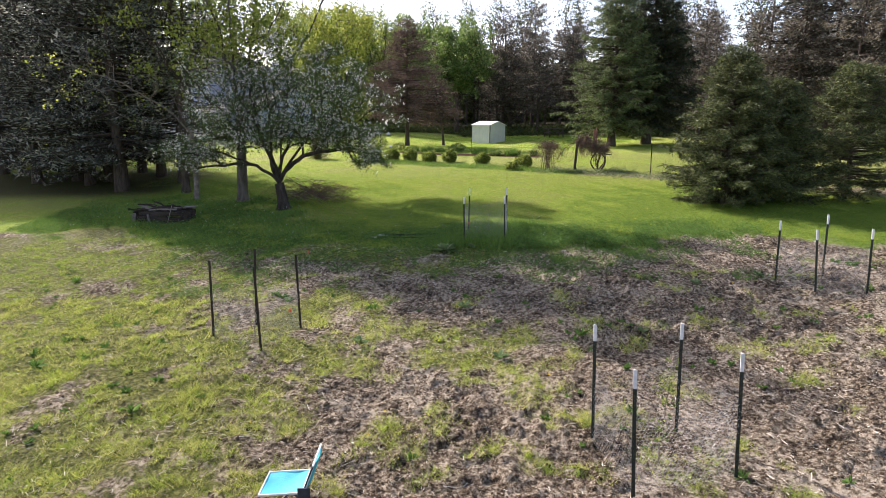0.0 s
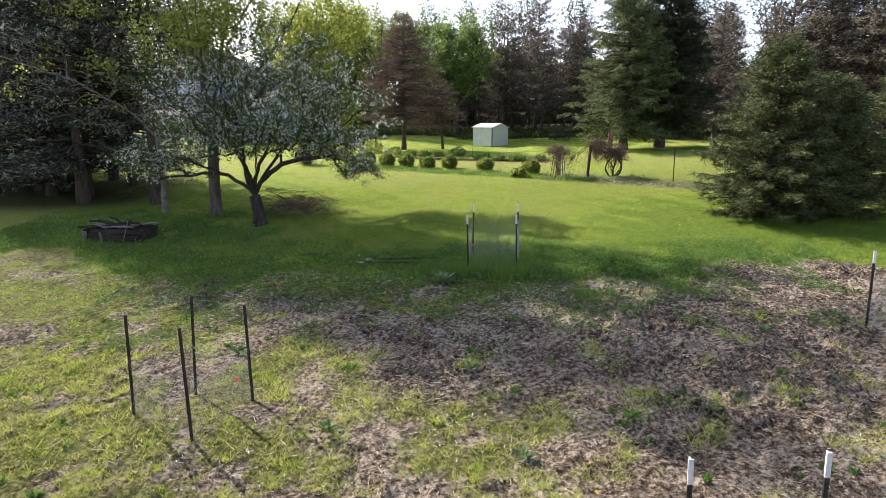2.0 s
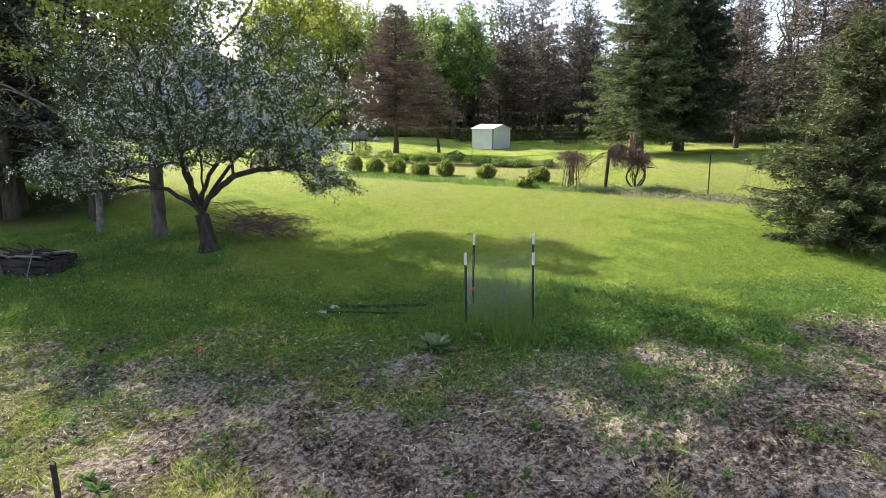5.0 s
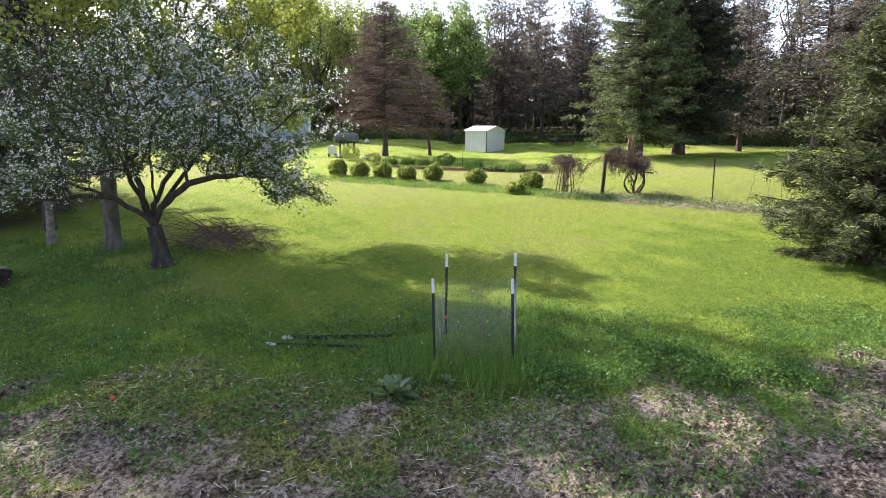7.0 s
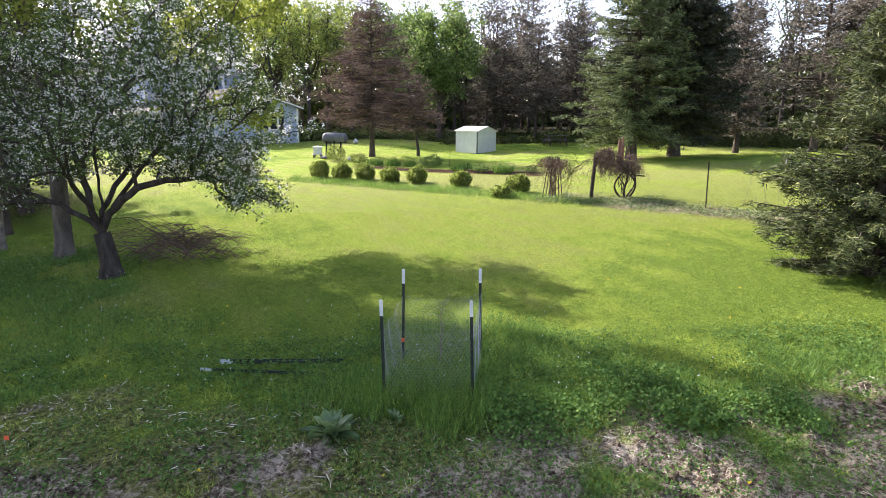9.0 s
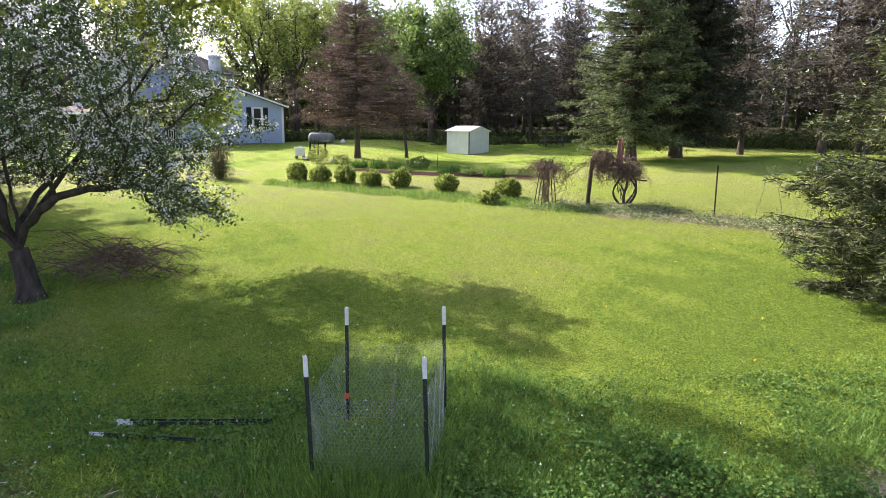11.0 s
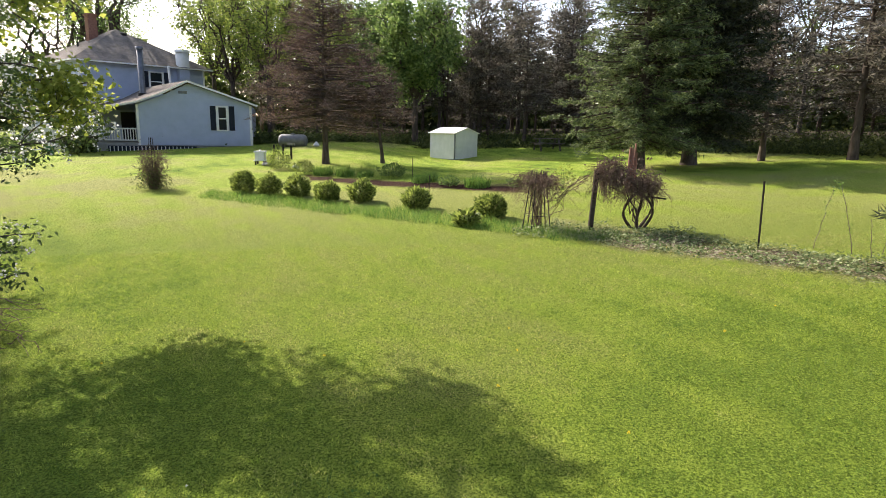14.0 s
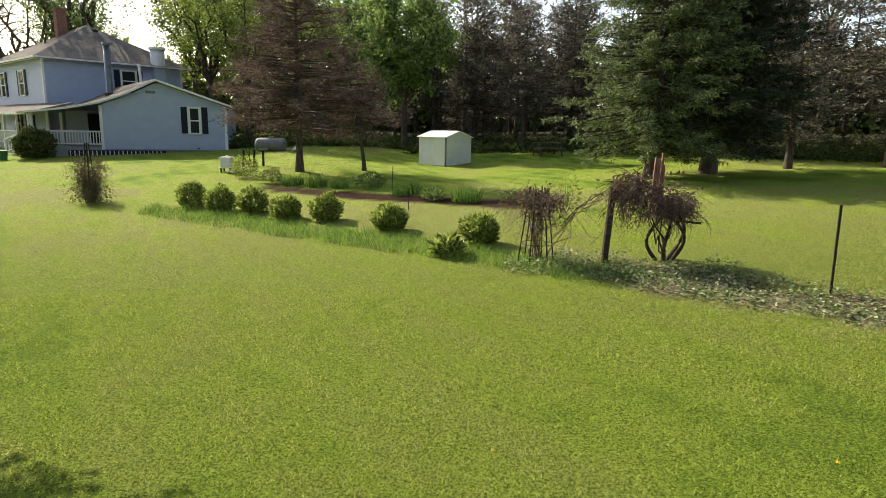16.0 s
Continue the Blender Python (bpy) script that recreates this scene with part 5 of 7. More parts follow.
def build_house():
    house = thing("house", (0, 0, 0), "pale blue two-storey house with grey hip roof, gabled wing and porch", "house")
    # main block
    B = 2.9
    m = placed(-21.8, 59.0, 0, 48)
    W1, W2, ZE = 9.1, 10.5, 8.62
    side = placed(-21.8, 59.0, 0, 48)
    far = side @ placed(W1, 0, 0, 90)
    left = side @ pose(0, W2, 0, 0, 0, -90)
    for mm, w, name in ((side, W1, "side_wall"), (left, W2, "front_wall"), (far, W2, "far_wall"), (side @ pose(W1, W2, 0, 0, 0, 180), W1, "back_wall")):
        wl = part(name, Wall().core(mm, B - 0.4, ZE, lambda z: 0.0, lambda z, w=w: w), M_SIDE, house)
        if name in ("side_wall", "front_wall"):
            siding(wl, mm, B, ZE, lambda z: 0.0, lambda z, w=w: w)
    for x, y in ((0, 0), (W1, 0), (0, W2)):
        part("corner_board", Bag().box(x - 0.045, x + 0.09, y - 0.045, y + 0.09, B, ZE, m), M_TRIM, house, "white corner board")
    o, zr = 0.55, 11.5
    e = [(-o, -o), (W1 + o, -o), (W1 + o, W2 + o), (-o, W2 + o)]
    E = [m @ Vector((x, y, ZE - 0.05)) for x, y in e]
    R = [m @ Vector((W1 / 2, W1 / 2 + 0.1, zr)), m @ Vector((W1 / 2, W2 - W1 / 2 - 0.1, zr))]
    rf = Bag()
    roof_plane(rf, [E[0], E[1], R[0]])
    roof_plane(rf, [E[1], E[2], R[1], R[0]])
    roof_plane(rf, [E[2], E[3], R[1]])
    roof_plane(rf, [E[3], E[0], R[0], R[1]])
    roof = part("hip_roof", rf, M_ROOF, house, "grey shingled hip roof")
    sof = Bag()
    sof.box(-o, W1 + o, -o, W2 + o, ZE - 0.13, ZE - 0.06, m)
    g = Bag()
    for a, b in ((0, 1), (3, 0), (1, 2)):
        g.beam(E[a] - Vector((0, 0, 0.06)), E[b] - Vector((0, 0, 0.06)), 0.1, 0.1)
    part("soffit", sof, M_TRIM, roof)
    part("gutter", g, M_TRIM, roof, "white gutter")
    ch = Bag().box(2.9, 3.55, 5.6, 6.25, 10.2, 12.6, m).box(2.83, 3.62, 5.53, 6.32, 12.42, 12.55, m)
    part("chimney", ch, M_BRICK, roof, "red brick chimney")
    part("vent_pipe", Bag().tube([m @ Vector((1.9, 5.2, 9.5)), m @ Vector((1.9, 5.2, 10.3))], 0.06, 8), M_BLACK, roof)
    part("roof_vent", Bag().box(4.6, 4.95, 3.7, 4.0, 10.7, 11.15, m), M_BLACK, roof)
    window(house, side, 5.3, 6.75, 0.95, 1.3)
    window(house, left, W2 - 4.3, 6.25, 1.0, 1.6)
    window(house, left, W2 - 8.7, 6.25, 1.0, 1.6)
    window(house, left, W2 - 3.4, 3.95, 1.0, 0.9)
    window(house, left, W2 - 6.0, 3.6, 0.9, 1.5)
    cs = Bag().box(6.95, 7.75, -0.5, 0.02, 5.2, 8.75, m)
    part("chimney_chase", cs, M_SIDE, house)
    cp = Bag()
    q = m @ Vector((7.35, -0.25, 0))
    cp.tube([(q.x, q.y, 8.6), (q.x, q.y, 9.75)], 0.5, 14).tube([(q.x, q.y, 9.7), (q.x, q.y, 9.9)], 0.58, 14)
    part("white_flue", cp, M_TRIM, house, "white capped chimney", True)
    # gabled wing
    g = placed(-15.2, 53.0, 0, 14)
    Bw, Ww, ax, az = 3.0, 6.62, 3.0, 6.78

    def line(z):                      # left edge of the gable at a height
        return np.interp(z, [5.45, 5.95, az], [0.0, 1.35, ax])

    def rline(z):
        return np.interp(z, [5.55, az], [Ww, ax])
    siding(part("gable_wall", Wall().core(g, Bw, az - 0.06, lambda z: line(z), lambda z: rline(z)), M_SIDE, house), g, Bw + 0.04, az - 0.06, lambda z: line(z), lambda z: rline(z))
    for name, mm, w, hh in (("wing_east_wall", g @ placed(Ww, 0, 0, 90), 9.0, 5.5), ("wing_west_wall", g @ pose(0, 9.0, 0, 0, 0, -90), 9.0, 5.4)):
        part(name, Wall().core(mm, Bw, hh, lambda z: 0.0, lambda z, w=w: w), M_SIDE, house)
    part("foundation", Bag().box(0.05, Ww - 0.05, 0.02, 9, 2.2, Bw + 0.02, g), M_STONE, house, "grey stone foundation")
    part("corner_board", Bag().box(-0.05, 0.1, -0.05, 0.06, Bw, 5.45, g), M_TRIM, house)
    part("corner_board", Bag().box(Ww - 0.1, Ww + 0.05, -0.05, 0.06, Bw, 5.5, g), M_TRIM, house)
    prof = [(-3.75, 5.02), (-1.6, 5.3), (0.0, 5.62), (1.35, 6.12), (ax, 6.94), (Ww + 0.42, 5.56)]
    wr, fas = Bag(), Bag()
    for (x0, z0), (x1, z1) in zip(prof[:-1], prof[1:]):
        roof_plane(wr, [g @ Vector((x0, -0.35, z0)), g @ Vector((x1, -0.35, z1)), g @ Vector((x1 - 4.1, 9.5, z1)), g @ Vector((x0 - 4.1, 9.5, z0))], 0.1)
        fas.beam(g @ Vector((x0, -0.36, z0 - 0.06)), g @ Vector((x1, -0.36, z1 - 0.06)), 0.04, 0.11)
    wing_roof = part("wing_roof", wr, M_ROOF, house, "grey shingled wing roof sweeping down over the porch")
    part("fascia", fas, M_TRIM, wing_roof)
    window(house, g, 4.9, 4.0, 0.54, 1.38, True, "window", True, 0.165)
    part("gable_vent", Bag().box(2.4, 2.9, -0.04, 0, 6.15, 6.3, g), M_STOVE, house)
    p = g @ Vector((-0.39, 4.2, 0))
    fl = Bag().tube([(p.x, p.y, 5.9), (p.x, p.y, 9.1)], 0.19, 12).tube([(p.x, p.y, 9.1), (p.x, p.y, 9.25)], 0.25, 12)
    part("stove_flue", fl, M_STOVE, house, "tall grey metal flue", True)
    part("flue_flashing", Bag().tube([(p.x, p.y, 6.0), (p.x, p.y, 6.28)], 0.3, 12), M_BLACK, house)
    p2 = g @ Vector((1.2, 5.5, 0))
    part("vent_pipe", Bag().tube([(p2.x, p2.y, 6.5), (p2.x - 0.1, p2.y, 8.2)], 0.09, 8), M_TRIM, house, "white vent pipe")
    # porch
    porch = part("porch_floor", Bag().box(-3.6, 0.0, 0.0, 9, 2.95, 3.15, g).box(-3.55, -0.02, 0.05, 8.9, 2.1, 2.95, g), M_PORCH, house)
    for x, y in ((-3.45, 0.12), (-3.45, 2.6), (-3.45, 5.0)):
        part("porch_post", Bag().box(x - 0.07, x + 0.07, y - 0.07, y + 0.07, 3.1, 5.05, g), M_TRIM, house, "white porch post")
    rail = Bag().box(-3.4, 0, 0.07, 0.15, 3.95, 4.03, g).box(-3.4, 0, 0.08, 0.14, 3.27, 3.33, g)
    part("porch_rail", rail, M_TRIM, porch, "white railing")
    for k in range(22):
        x = -3.28 + k * 0.148
        part("baluster", Bag().box(x - 0.022, x + 0.022, 0.09, 0.13, 3.32, 3.96, g), M_TRIM, porch)
    part("porch_wall", Wall().core(g @ pose(-3.6, 6.4, 0, 0, 0, 0), 3.1, 5.2, lambda z: 0.0, lambda z: 3.5), M_SIDE, house)
    # near-black panel: the unlit inside of the doorway put into its colour
    part("porch_door", Bag().box(-2.3, -1.4, 6.3, 6.38, 3.15, 5.05, g), M_DARK, house, "dark doorway under the porch")
    # long porch in front of the front wall
    lp = side @ pose(-0.1, W2, 0, 0, 0, -90)
    fb = Bag()
    fb.box(0, W2 + 5.0, -2.2, -0.02, 2.3, 3.05, lp)
    part("porch_deck", fb, M_PORCH, house)
    pr = Bag()
    roof_plane(pr, [lp @ Vector((-1, -2.5, 5.0)), lp @ Vector((W2 + 5.2, -2.5, 5.0)), lp @ Vector((W2 + 5.2, 0.0, 5.65)), lp @ Vector((-1, 0.0, 5.65))], 0.1)
    part("porch_roof", pr, M_ROOF, house)
    part("porch_gutter", Bag().box(-1, W2 + 5.0, -2.55, -2.47, 4.86, 5.0, lp), M_TRIM, house)
    for x in (W2 - 6.0, W2 - 3.4, W2 - 0.8, W2 + 1.8):
        part("porch_post", Bag().box(x - 0.06, x + 0.06, -2.16, -2.04, 3.0, 4.9, lp), M_TRIM, house, "white porch post")
    rr = Bag().box(W2 - 6, W2 + 1.8, -2.14, -2.06, 3.85, 3.92, lp)
    for k in range(48):
        x = W2 - 6 + k * 0.165
        rr.box(x - 0.02, x + 0.02, -2.12, -2.08, 3.1, 3.86, lp)
    part("porch_rail", rr, M_TRIM, house, "white railing")
    for k in range(3):
        part("porch_step", Bag().box(W2 + 3.7, W2 + 4.9, -2.55 - 0.3 * k, -2.2 - 0.3 * k, 2.3, 2.88 - 0.17 * k, lp), M_PORCH, house, "grey wooden step")
    for x in (W2 + 3.62, W2 + 4.98):
        sr = Bag().box(x - 0.045, x + 0.045, -2.3, -2.21, 2.4, 3.95, lp).box(x - 0.045, x + 0.045, -3.3, -3.21, 2.2, 3.45, lp)
        sr.beam(lp @ Vector((x, -2.2, 3.88)), lp @ Vector((x, -3.3, 3.4)), 0.06, 0.07).beam(lp @ Vector((x, -2.2, 3.2)), lp @ Vector((x, -3.3, 2.72)), 0.05, 0.05)
        stair = part("stair_rail", sr, M_TRIM, house, "white stair railing")
        for k in range(6):
            yy = -2.36 - 0.145 * k
            part("baluster", Bag().box(x - 0.018, x + 0.018, yy - 0.018, yy + 0.018, 3.2 + (yy + 2.2) * 0.436, 3.86 + (yy + 2.2) * 0.436, lp), M_TRIM, stair)
    # lattice skirt leaning against the foundation
    lat = Bag()
    for k in range(22):
        lat.box(-1.6 + k * 0.22, -1.6 + k * 0.22 + 0.045, -0.3, -0.27, 2.6, 2.94, g @ Matrix.Shear("XZ", 4, (0.0, 0.0)))
    part("skirt_slats", lat, M_TRIM, house, "white slats along the foundation")
    part("skirt_board", Bag().box(-1.7, 3.3, -0.24, -0.2, 2.5, 2.97, g), M_SHUT, house)
    part("downspout", Bag().tube([g @ Vector((-3.5, -0.2, 4.9)), g @ Vector((-3.5, -0.2, 3.05)), g @ Vector((-4.2, -0.5, 2.85)), g @ Vector((-7.0, -2.2, 2.5))], 0.045, 6), M_TRIM, house, "white downspout with a long ground pipe")


build_house()


def build_shed():
    s = thing("garden_shed", (3.95, 47.7, 2.71), "small white metal garden shed with a low gable roof", "shed", turn=45)
    A, D, H, R = 1.85, 1.85, 1.40, 1.68      # gable side, eave side, eave, ridge

    gb = Bag()
    gb.add([(0, 0, 0), (A, 0, 0), (A, 0, H), (A / 2, 0, R), (0, 0, H), (0, 0.04, 0), (A, 0.04, 0), (A, 0.04, H), (A / 2, 0.04, R), (0, 0.04, H)], [(0, 1, 2, 4), (6, 5, 9, 7), (0, 5, 6, 1), (1, 6, 7, 2), (0, 4, 9, 5), (2, 7, 8, 3), (4, 3, 8, 9)])
    gb.t.append(np.array([(2, 3, 4), (7, 9, 8)]))
    part("gable_wall", gb, M_SHED, s)
    b2 = gb.mesh("back_wall")
    b2.transform(pose(A, D, 0, 0, 0, 180))
    part("back_wall", b2, M_SHED, s)
    for name, m in (("eave_wall", pose(0, D - 0.04, 0, 0, 0, -90)), ("far_wall", pose(A, 0.04, 0, 0, 0, 90))):
        b = Bag().box(0, D - 0.08, 0, 0.04, 0, H, m)
        part(name, b, M_SHED, s)
    part("door_edge", Bag().box(-0.03, 0.03, -0.03, 0.03, 0.02, H, Matrix()), M_STOVE, s, "grey corner channel")
    r = Bag()
    for x0, z0, x1, z1 in ((-0.09, H + 0.0, A / 2, R + 0.03), (A + 0.09, H + 0.0, A / 2, R + 0.03)):
        roof_plane(r, [(x0, -0.08, z0), (x1, -0.08, z1), (x1, D + 0.08, z1), (x0, D + 0.08, z0)], 0.03)
    part("roof", r, M_SHEDROOF, s, "white sheet metal roof")
    part("base_rail", Bag().box(-0.03, A + 0.03, -0.03, D + 0.03, -0.12, 0.03), M_STOVE, s)


build_shed()


# ---------------------------------------------------------------- wire cages round young trees
def netting(a, b, z0a, z0b, h, cell=0.046, sag=0.03, seed=0):
    """Hexagonal wire mesh between two posts, as thin three-sided wires."""
    rng = np.random.default_rng(seed)
    a, b = np.array(a, float), np.array(b, float)
    L = np.linalg.norm(b - a)
    nx, nz = int(L / cell), int(h / (cell * 0.9))
    segs = []
    for j in range(nz):
        for i in range(nx):
            o = 0.5 * (j % 2)
            x, z = (i + o) * cell, j * cell * 0.9
            segs += [((x, z), (x + cell / 2, z + cell * 0.35)), ((x + cell / 2, z + cell * 0.35), (x + cell, z)), ((x + cell / 2, z + cell * 0.35), (x + cell / 2, z + cell * 0.9))]
    S = np.array(segs)
    t = np.clip(S[..., 0] / L, 0, 1)
    zz = S[..., 1] / h
    out = np.array([-(b - a)[1], (b - a)[0]]) / L
    bulge = sag * np.sin(np.pi * t) * (0.6 + 0.6 * np.sin(zz * 3 + seed)) + 0.012 * np.sin(t * 19 + zz * 7 + seed)
    topdip = 1 - 0.09 * np.sin(np.pi * t)
    P = np.stack([a[0] + (b - a)[0] * t + out[0] * bulge, a[1] + (b - a)[1] * t + out[1] * bulge, z0a + (z0b - z0a) * t + S[..., 1] * topdip], -1)
    A, B = P[:, 0], P[:, 1]
    d = B - A
    d /= np.linalg.norm(d, axis=1)[:, None] + 1e-9
    s = np.cross(d, [0.3, 0.9, 0.2])
    s /= np.linalg.norm(s, axis=1)[:, None]
    u = np.cross(d, s)
    r = 0.0011
    ring = [s * r, (-0.5 * s + 0.87 * u) * r, (-0.5 * s - 0.87 * u) * r]
    V = np.stack([A + q for q in ring] + [B + q for q in ring], 1).reshape(-1, 3)
    k = np.arange(len(A))[:, None] * 6
    return solid("netting", V, np.concatenate([k + q for q in ([0, 1, 4, 3], [1, 2, 5, 4], [2, 0, 3, 5])]))


def tpost(parent, x, y, h, steel, white, lean=(0, 0)):
    z = float(top(x, y))
    b = Bag()
    m = Matrix.Translation((x, y, z)) @ Matrix(((1, 0, lean[0], 0), (0, 1, lean[1], 0), (0, 0, 1, 0), (0, 0, 0, 1)))
    hb = h - white
    b.box(-0.019, 0.019, -0.004, 0.004, -0.3, hb, m).box(-0.0035, 0.0035, 0.004, 0.034, -0.3, hb, m)
    for k in range(int(hb / 0.055)):
        b.box(-0.006, 0.006, -0.013, -0.004, 0.03 + k * 0.055, 0.055 + k * 0.055, m)
    p = part("post", b, steel, parent)
    if white:
        part("painted_tip", Bag().box(-0.02, 0.02, -0.005, 0.005, hb, h, m).box(-0.0045, 0.0045, 0.005, 0.035, hb, h, m), M_WHITE, p, "white painted tip")
    return (x + lean[0] * 0.5, y + lean[1] * 0.5)


def cage(corners, heights, steel, white, label, net=1.0, leans=None, skip=(), seed=0, tag=None):
    c = thing("wire_cage", (0, 0, 0), label, "tree guard", "wire cages round young trees")
    leans = leans or [(0, 0)] * 4
    for (x, y), h, l in zip(corners, heights, leans):
        tpost(c, x, y, h, steel, white, l)
    mids = [(x + 0.5 * l[0], y + 0.5 * l[1]) for (x, y), l in zip(corners, leans)]
    for i in range(len(corners)):
        a, b = mids[i], mids[(i + 1) % len(corners)]
        if i not in skip:
            part("netting", netting(a, b, float(top(*a)) + 0.02, float(top(*b)) + 0.02, net, seed=seed + i), M_WIRE, c)
    if tag:
        x, y, h = tag
        part("tag", Bag().box(-0.024, 0.024, -0.004, 0.004, -0.03, 0.03, pose(x, y, float(top(x, y)) + h, 8, 12, 20)), M_ORANGE, c, "orange plastic tag")
    return c


def sapling(x, y, h, n, seed, size=0.05, label="young fruit sapling with small green leaves"):
    rng = np.random.default_rng(seed)
    s = thing("sapling", at(x, y), label, "sapling", "young fruit trees")
    b = Bag()
    main = curve_pts(rng, (0, 0, -0.05), (0.04, 0, h), 8, 0, 0.015)
    b.tube(main, np.linspace(0.012, 0.004, 8), 5)
    pts = [main[2:]]
    for k in range(7):
        q = main[rng.integers(2, 8)]
        e = q + np.array([rng.normal() * 0.1, rng.normal() * 0.1, rng.uniform(0.05, 0.22)])
        p = curve_pts(rng, q, e, 4, 0, 0.05)
        b.tube(p, np.linspace(0.005, 0.002, 4), 4)
        pts.append(p)
    part("stem", b, M_TWIG, s)
    pts = np.concatenate(pts)
    if n:
        v, f = leaves(rng, pts[rng.integers(0, len(pts), n)] + rng.normal(size=(n, 3)) * 0.03, size, 0.5, 0.1, 0.2)
        tagged(part("foliage", solid("foliage", v, f), M_BUSH, s), kind="stuff")


cage([(1.91, 6.74), (2.97, 6.85), (3.27, 5.92), (2.07, 5.66)], [1.44, 1.40, 1.42, 1.42], M_POST, 0.2, "four dark steel stakes with white tips holding chicken wire", 0.95, [(-0.04, 0), (-0.035, 0), (-0.06, 0), (-0.06, 0)], seed=1)
sapling(2.57, 6.32, 1.05, 170, 3)
cage([(-3.97, 10.25), (-3.39, 10.85), (-2.49, 10.55), (-2.94, 9.58)], [1.38, 1.45, 1.37, 1.45], M_RUST, 0, "four rusty dark stakes holding sagging chicken wire", 0.8, [(0.01, 0), (0.03, 0), (-0.03, 0), (-0.03, 0)], seed=11, tag=(-2.62, 10.35, 0.42))
sapling(-3.2, 10.1, 0.95, 26, 5)
cage([(7.11, 12.28), (8.19, 12.44), (8.51, 11.5), (7.48, 11.5)], [1.33, 1.32, 1.3, 1.27], M_POST, 0.2, "four dark steel stakes with white tips holding chicken wire", 0.95, [(-0.035, 0), (-0.035, 0), (-0.055, 0), (-0.1, 0)], seed=21)
sapling(7.8, 11.9, 0.6, 20, 6)
cage([(0.72, 16.05), (0.885, 17.22), (1.98, 17.2), (1.80, 15.97)], [1.3, 1.32, 1.3, 1.29], M_POST, 0.2, "four green steel stakes with white tips holding chicken wire", 0.98, [(-0.03, 0), (0.005, 0), (-0.025, 0), (-0.035, 0)], seed=31, tag=(0.89, 17.14, 0.33))
sapling(1.4, 16.8, 0.95, 8, 7, label="thin bare sapling whip inside the wire")


# ---------------------------------------------------------------- garden plants
def clump(name, x, y, r, h, n, leaf, mat, label, seed, category="bush", group="", stems=14, wide=0.45):
    rng = np.random.default_rng(seed)
    s = thing(name, at(x, y), label, category, group)
    d = rng.normal(size=(n, 3))
    d /= np.linalg.norm(d, axis=1)[:, None]
    lump = 1 + 0.2 * np.sin(d[:, 0] * 5 + seed) * np.cos(d[:, 1] * 4 + seed) + 0.05 * np.sin(d[:, 2] * 7) + 0.1 * np.sin(d[:, 0] * 13 + seed) * np.sin(d[:, 1] * 12) * np.sin(d[:, 2] * 11 + 1)
    q = d * (lump * (0.5 + 0.5 * rng.random(n) ** 0.5))[:, None] * [r, r, h * 0.56] + [0, 0, h * 0.44]
    q[:, 2] = np.where(q[:, 2] < 0.03, 0.03 + 0.25 * h * rng.random(n), q[:, 2])
    head = d * [1, 1, 0.4] + [0, 0, 0.75]
    v, f = leaves(rng, q, leaf, wide, 0.15, 0.0, head)
    b = Bag()
    for k in range(stems):
        a = rng.uniform(0, 2 * np.pi)
        e = (np.cos(a) * r * 0.6 * rng.random(), np.sin(a) * r * 0.6 * rng.random(), h * 0.7)
        b.tube(curve_pts(rng, (e[0] * 0.3, e[1] * 0.3, -0.04), e, 4, 0, 0.03), np.linspace(0.008, 0.004, 4), 4)
    part("stem", b, M_TALL, s)
    part("foliage", solid("foliage", v, f), mat, s)
    return s


def blade_clump(name, x, y, r, h, n, label, seed, group="", w=0.022, mat=None):
    rng = np.random.default_rng(seed)
    a, q = rng.uniform(0, 2 * np.pi, n), r * np.sqrt(rng.random(n))
    bx, by = np.cos(a) * q, np.sin(a) * q
    v, f = blades(rng, bx, by, np.full(n, -0.02), h * rng.uniform(0.6, 1.15, n), np.full(n, w), 0.35)
    s = thing(name, at(x, y), label, "plant", group)
    part("foliage", solid("foliage", v, f), mat or M_TALL, s)


for i, (x, y, r, h) in enumerate([(-3.75, 36.0, 0.48, 0.85), (-2.65, 35.2, 0.46, 0.8), (-1.62, 34.75, 0.46, 0.82), (-0.5, 33.85, 0.45, 0.68), (0.62, 33.5, 0.44, 0.8), (2.3, 32.15, 0.46, 0.72), (4.3, 30.7, 0.46, 0.72)]):
    clump("peony_bush", x, y, r * 0.82, h * 0.82, 2300, 0.095, M_BUSH, "rounded dark green peony bush in a row beside the lawn", 100 + i, "bush", "peony bushes in a row")
clump("low_plant", 3.62, 29.85, 0.28, 0.34, 420, 0.14, M_BUSH, "low leafy plant at the end of the peonies", 120, "plant", stems=5)
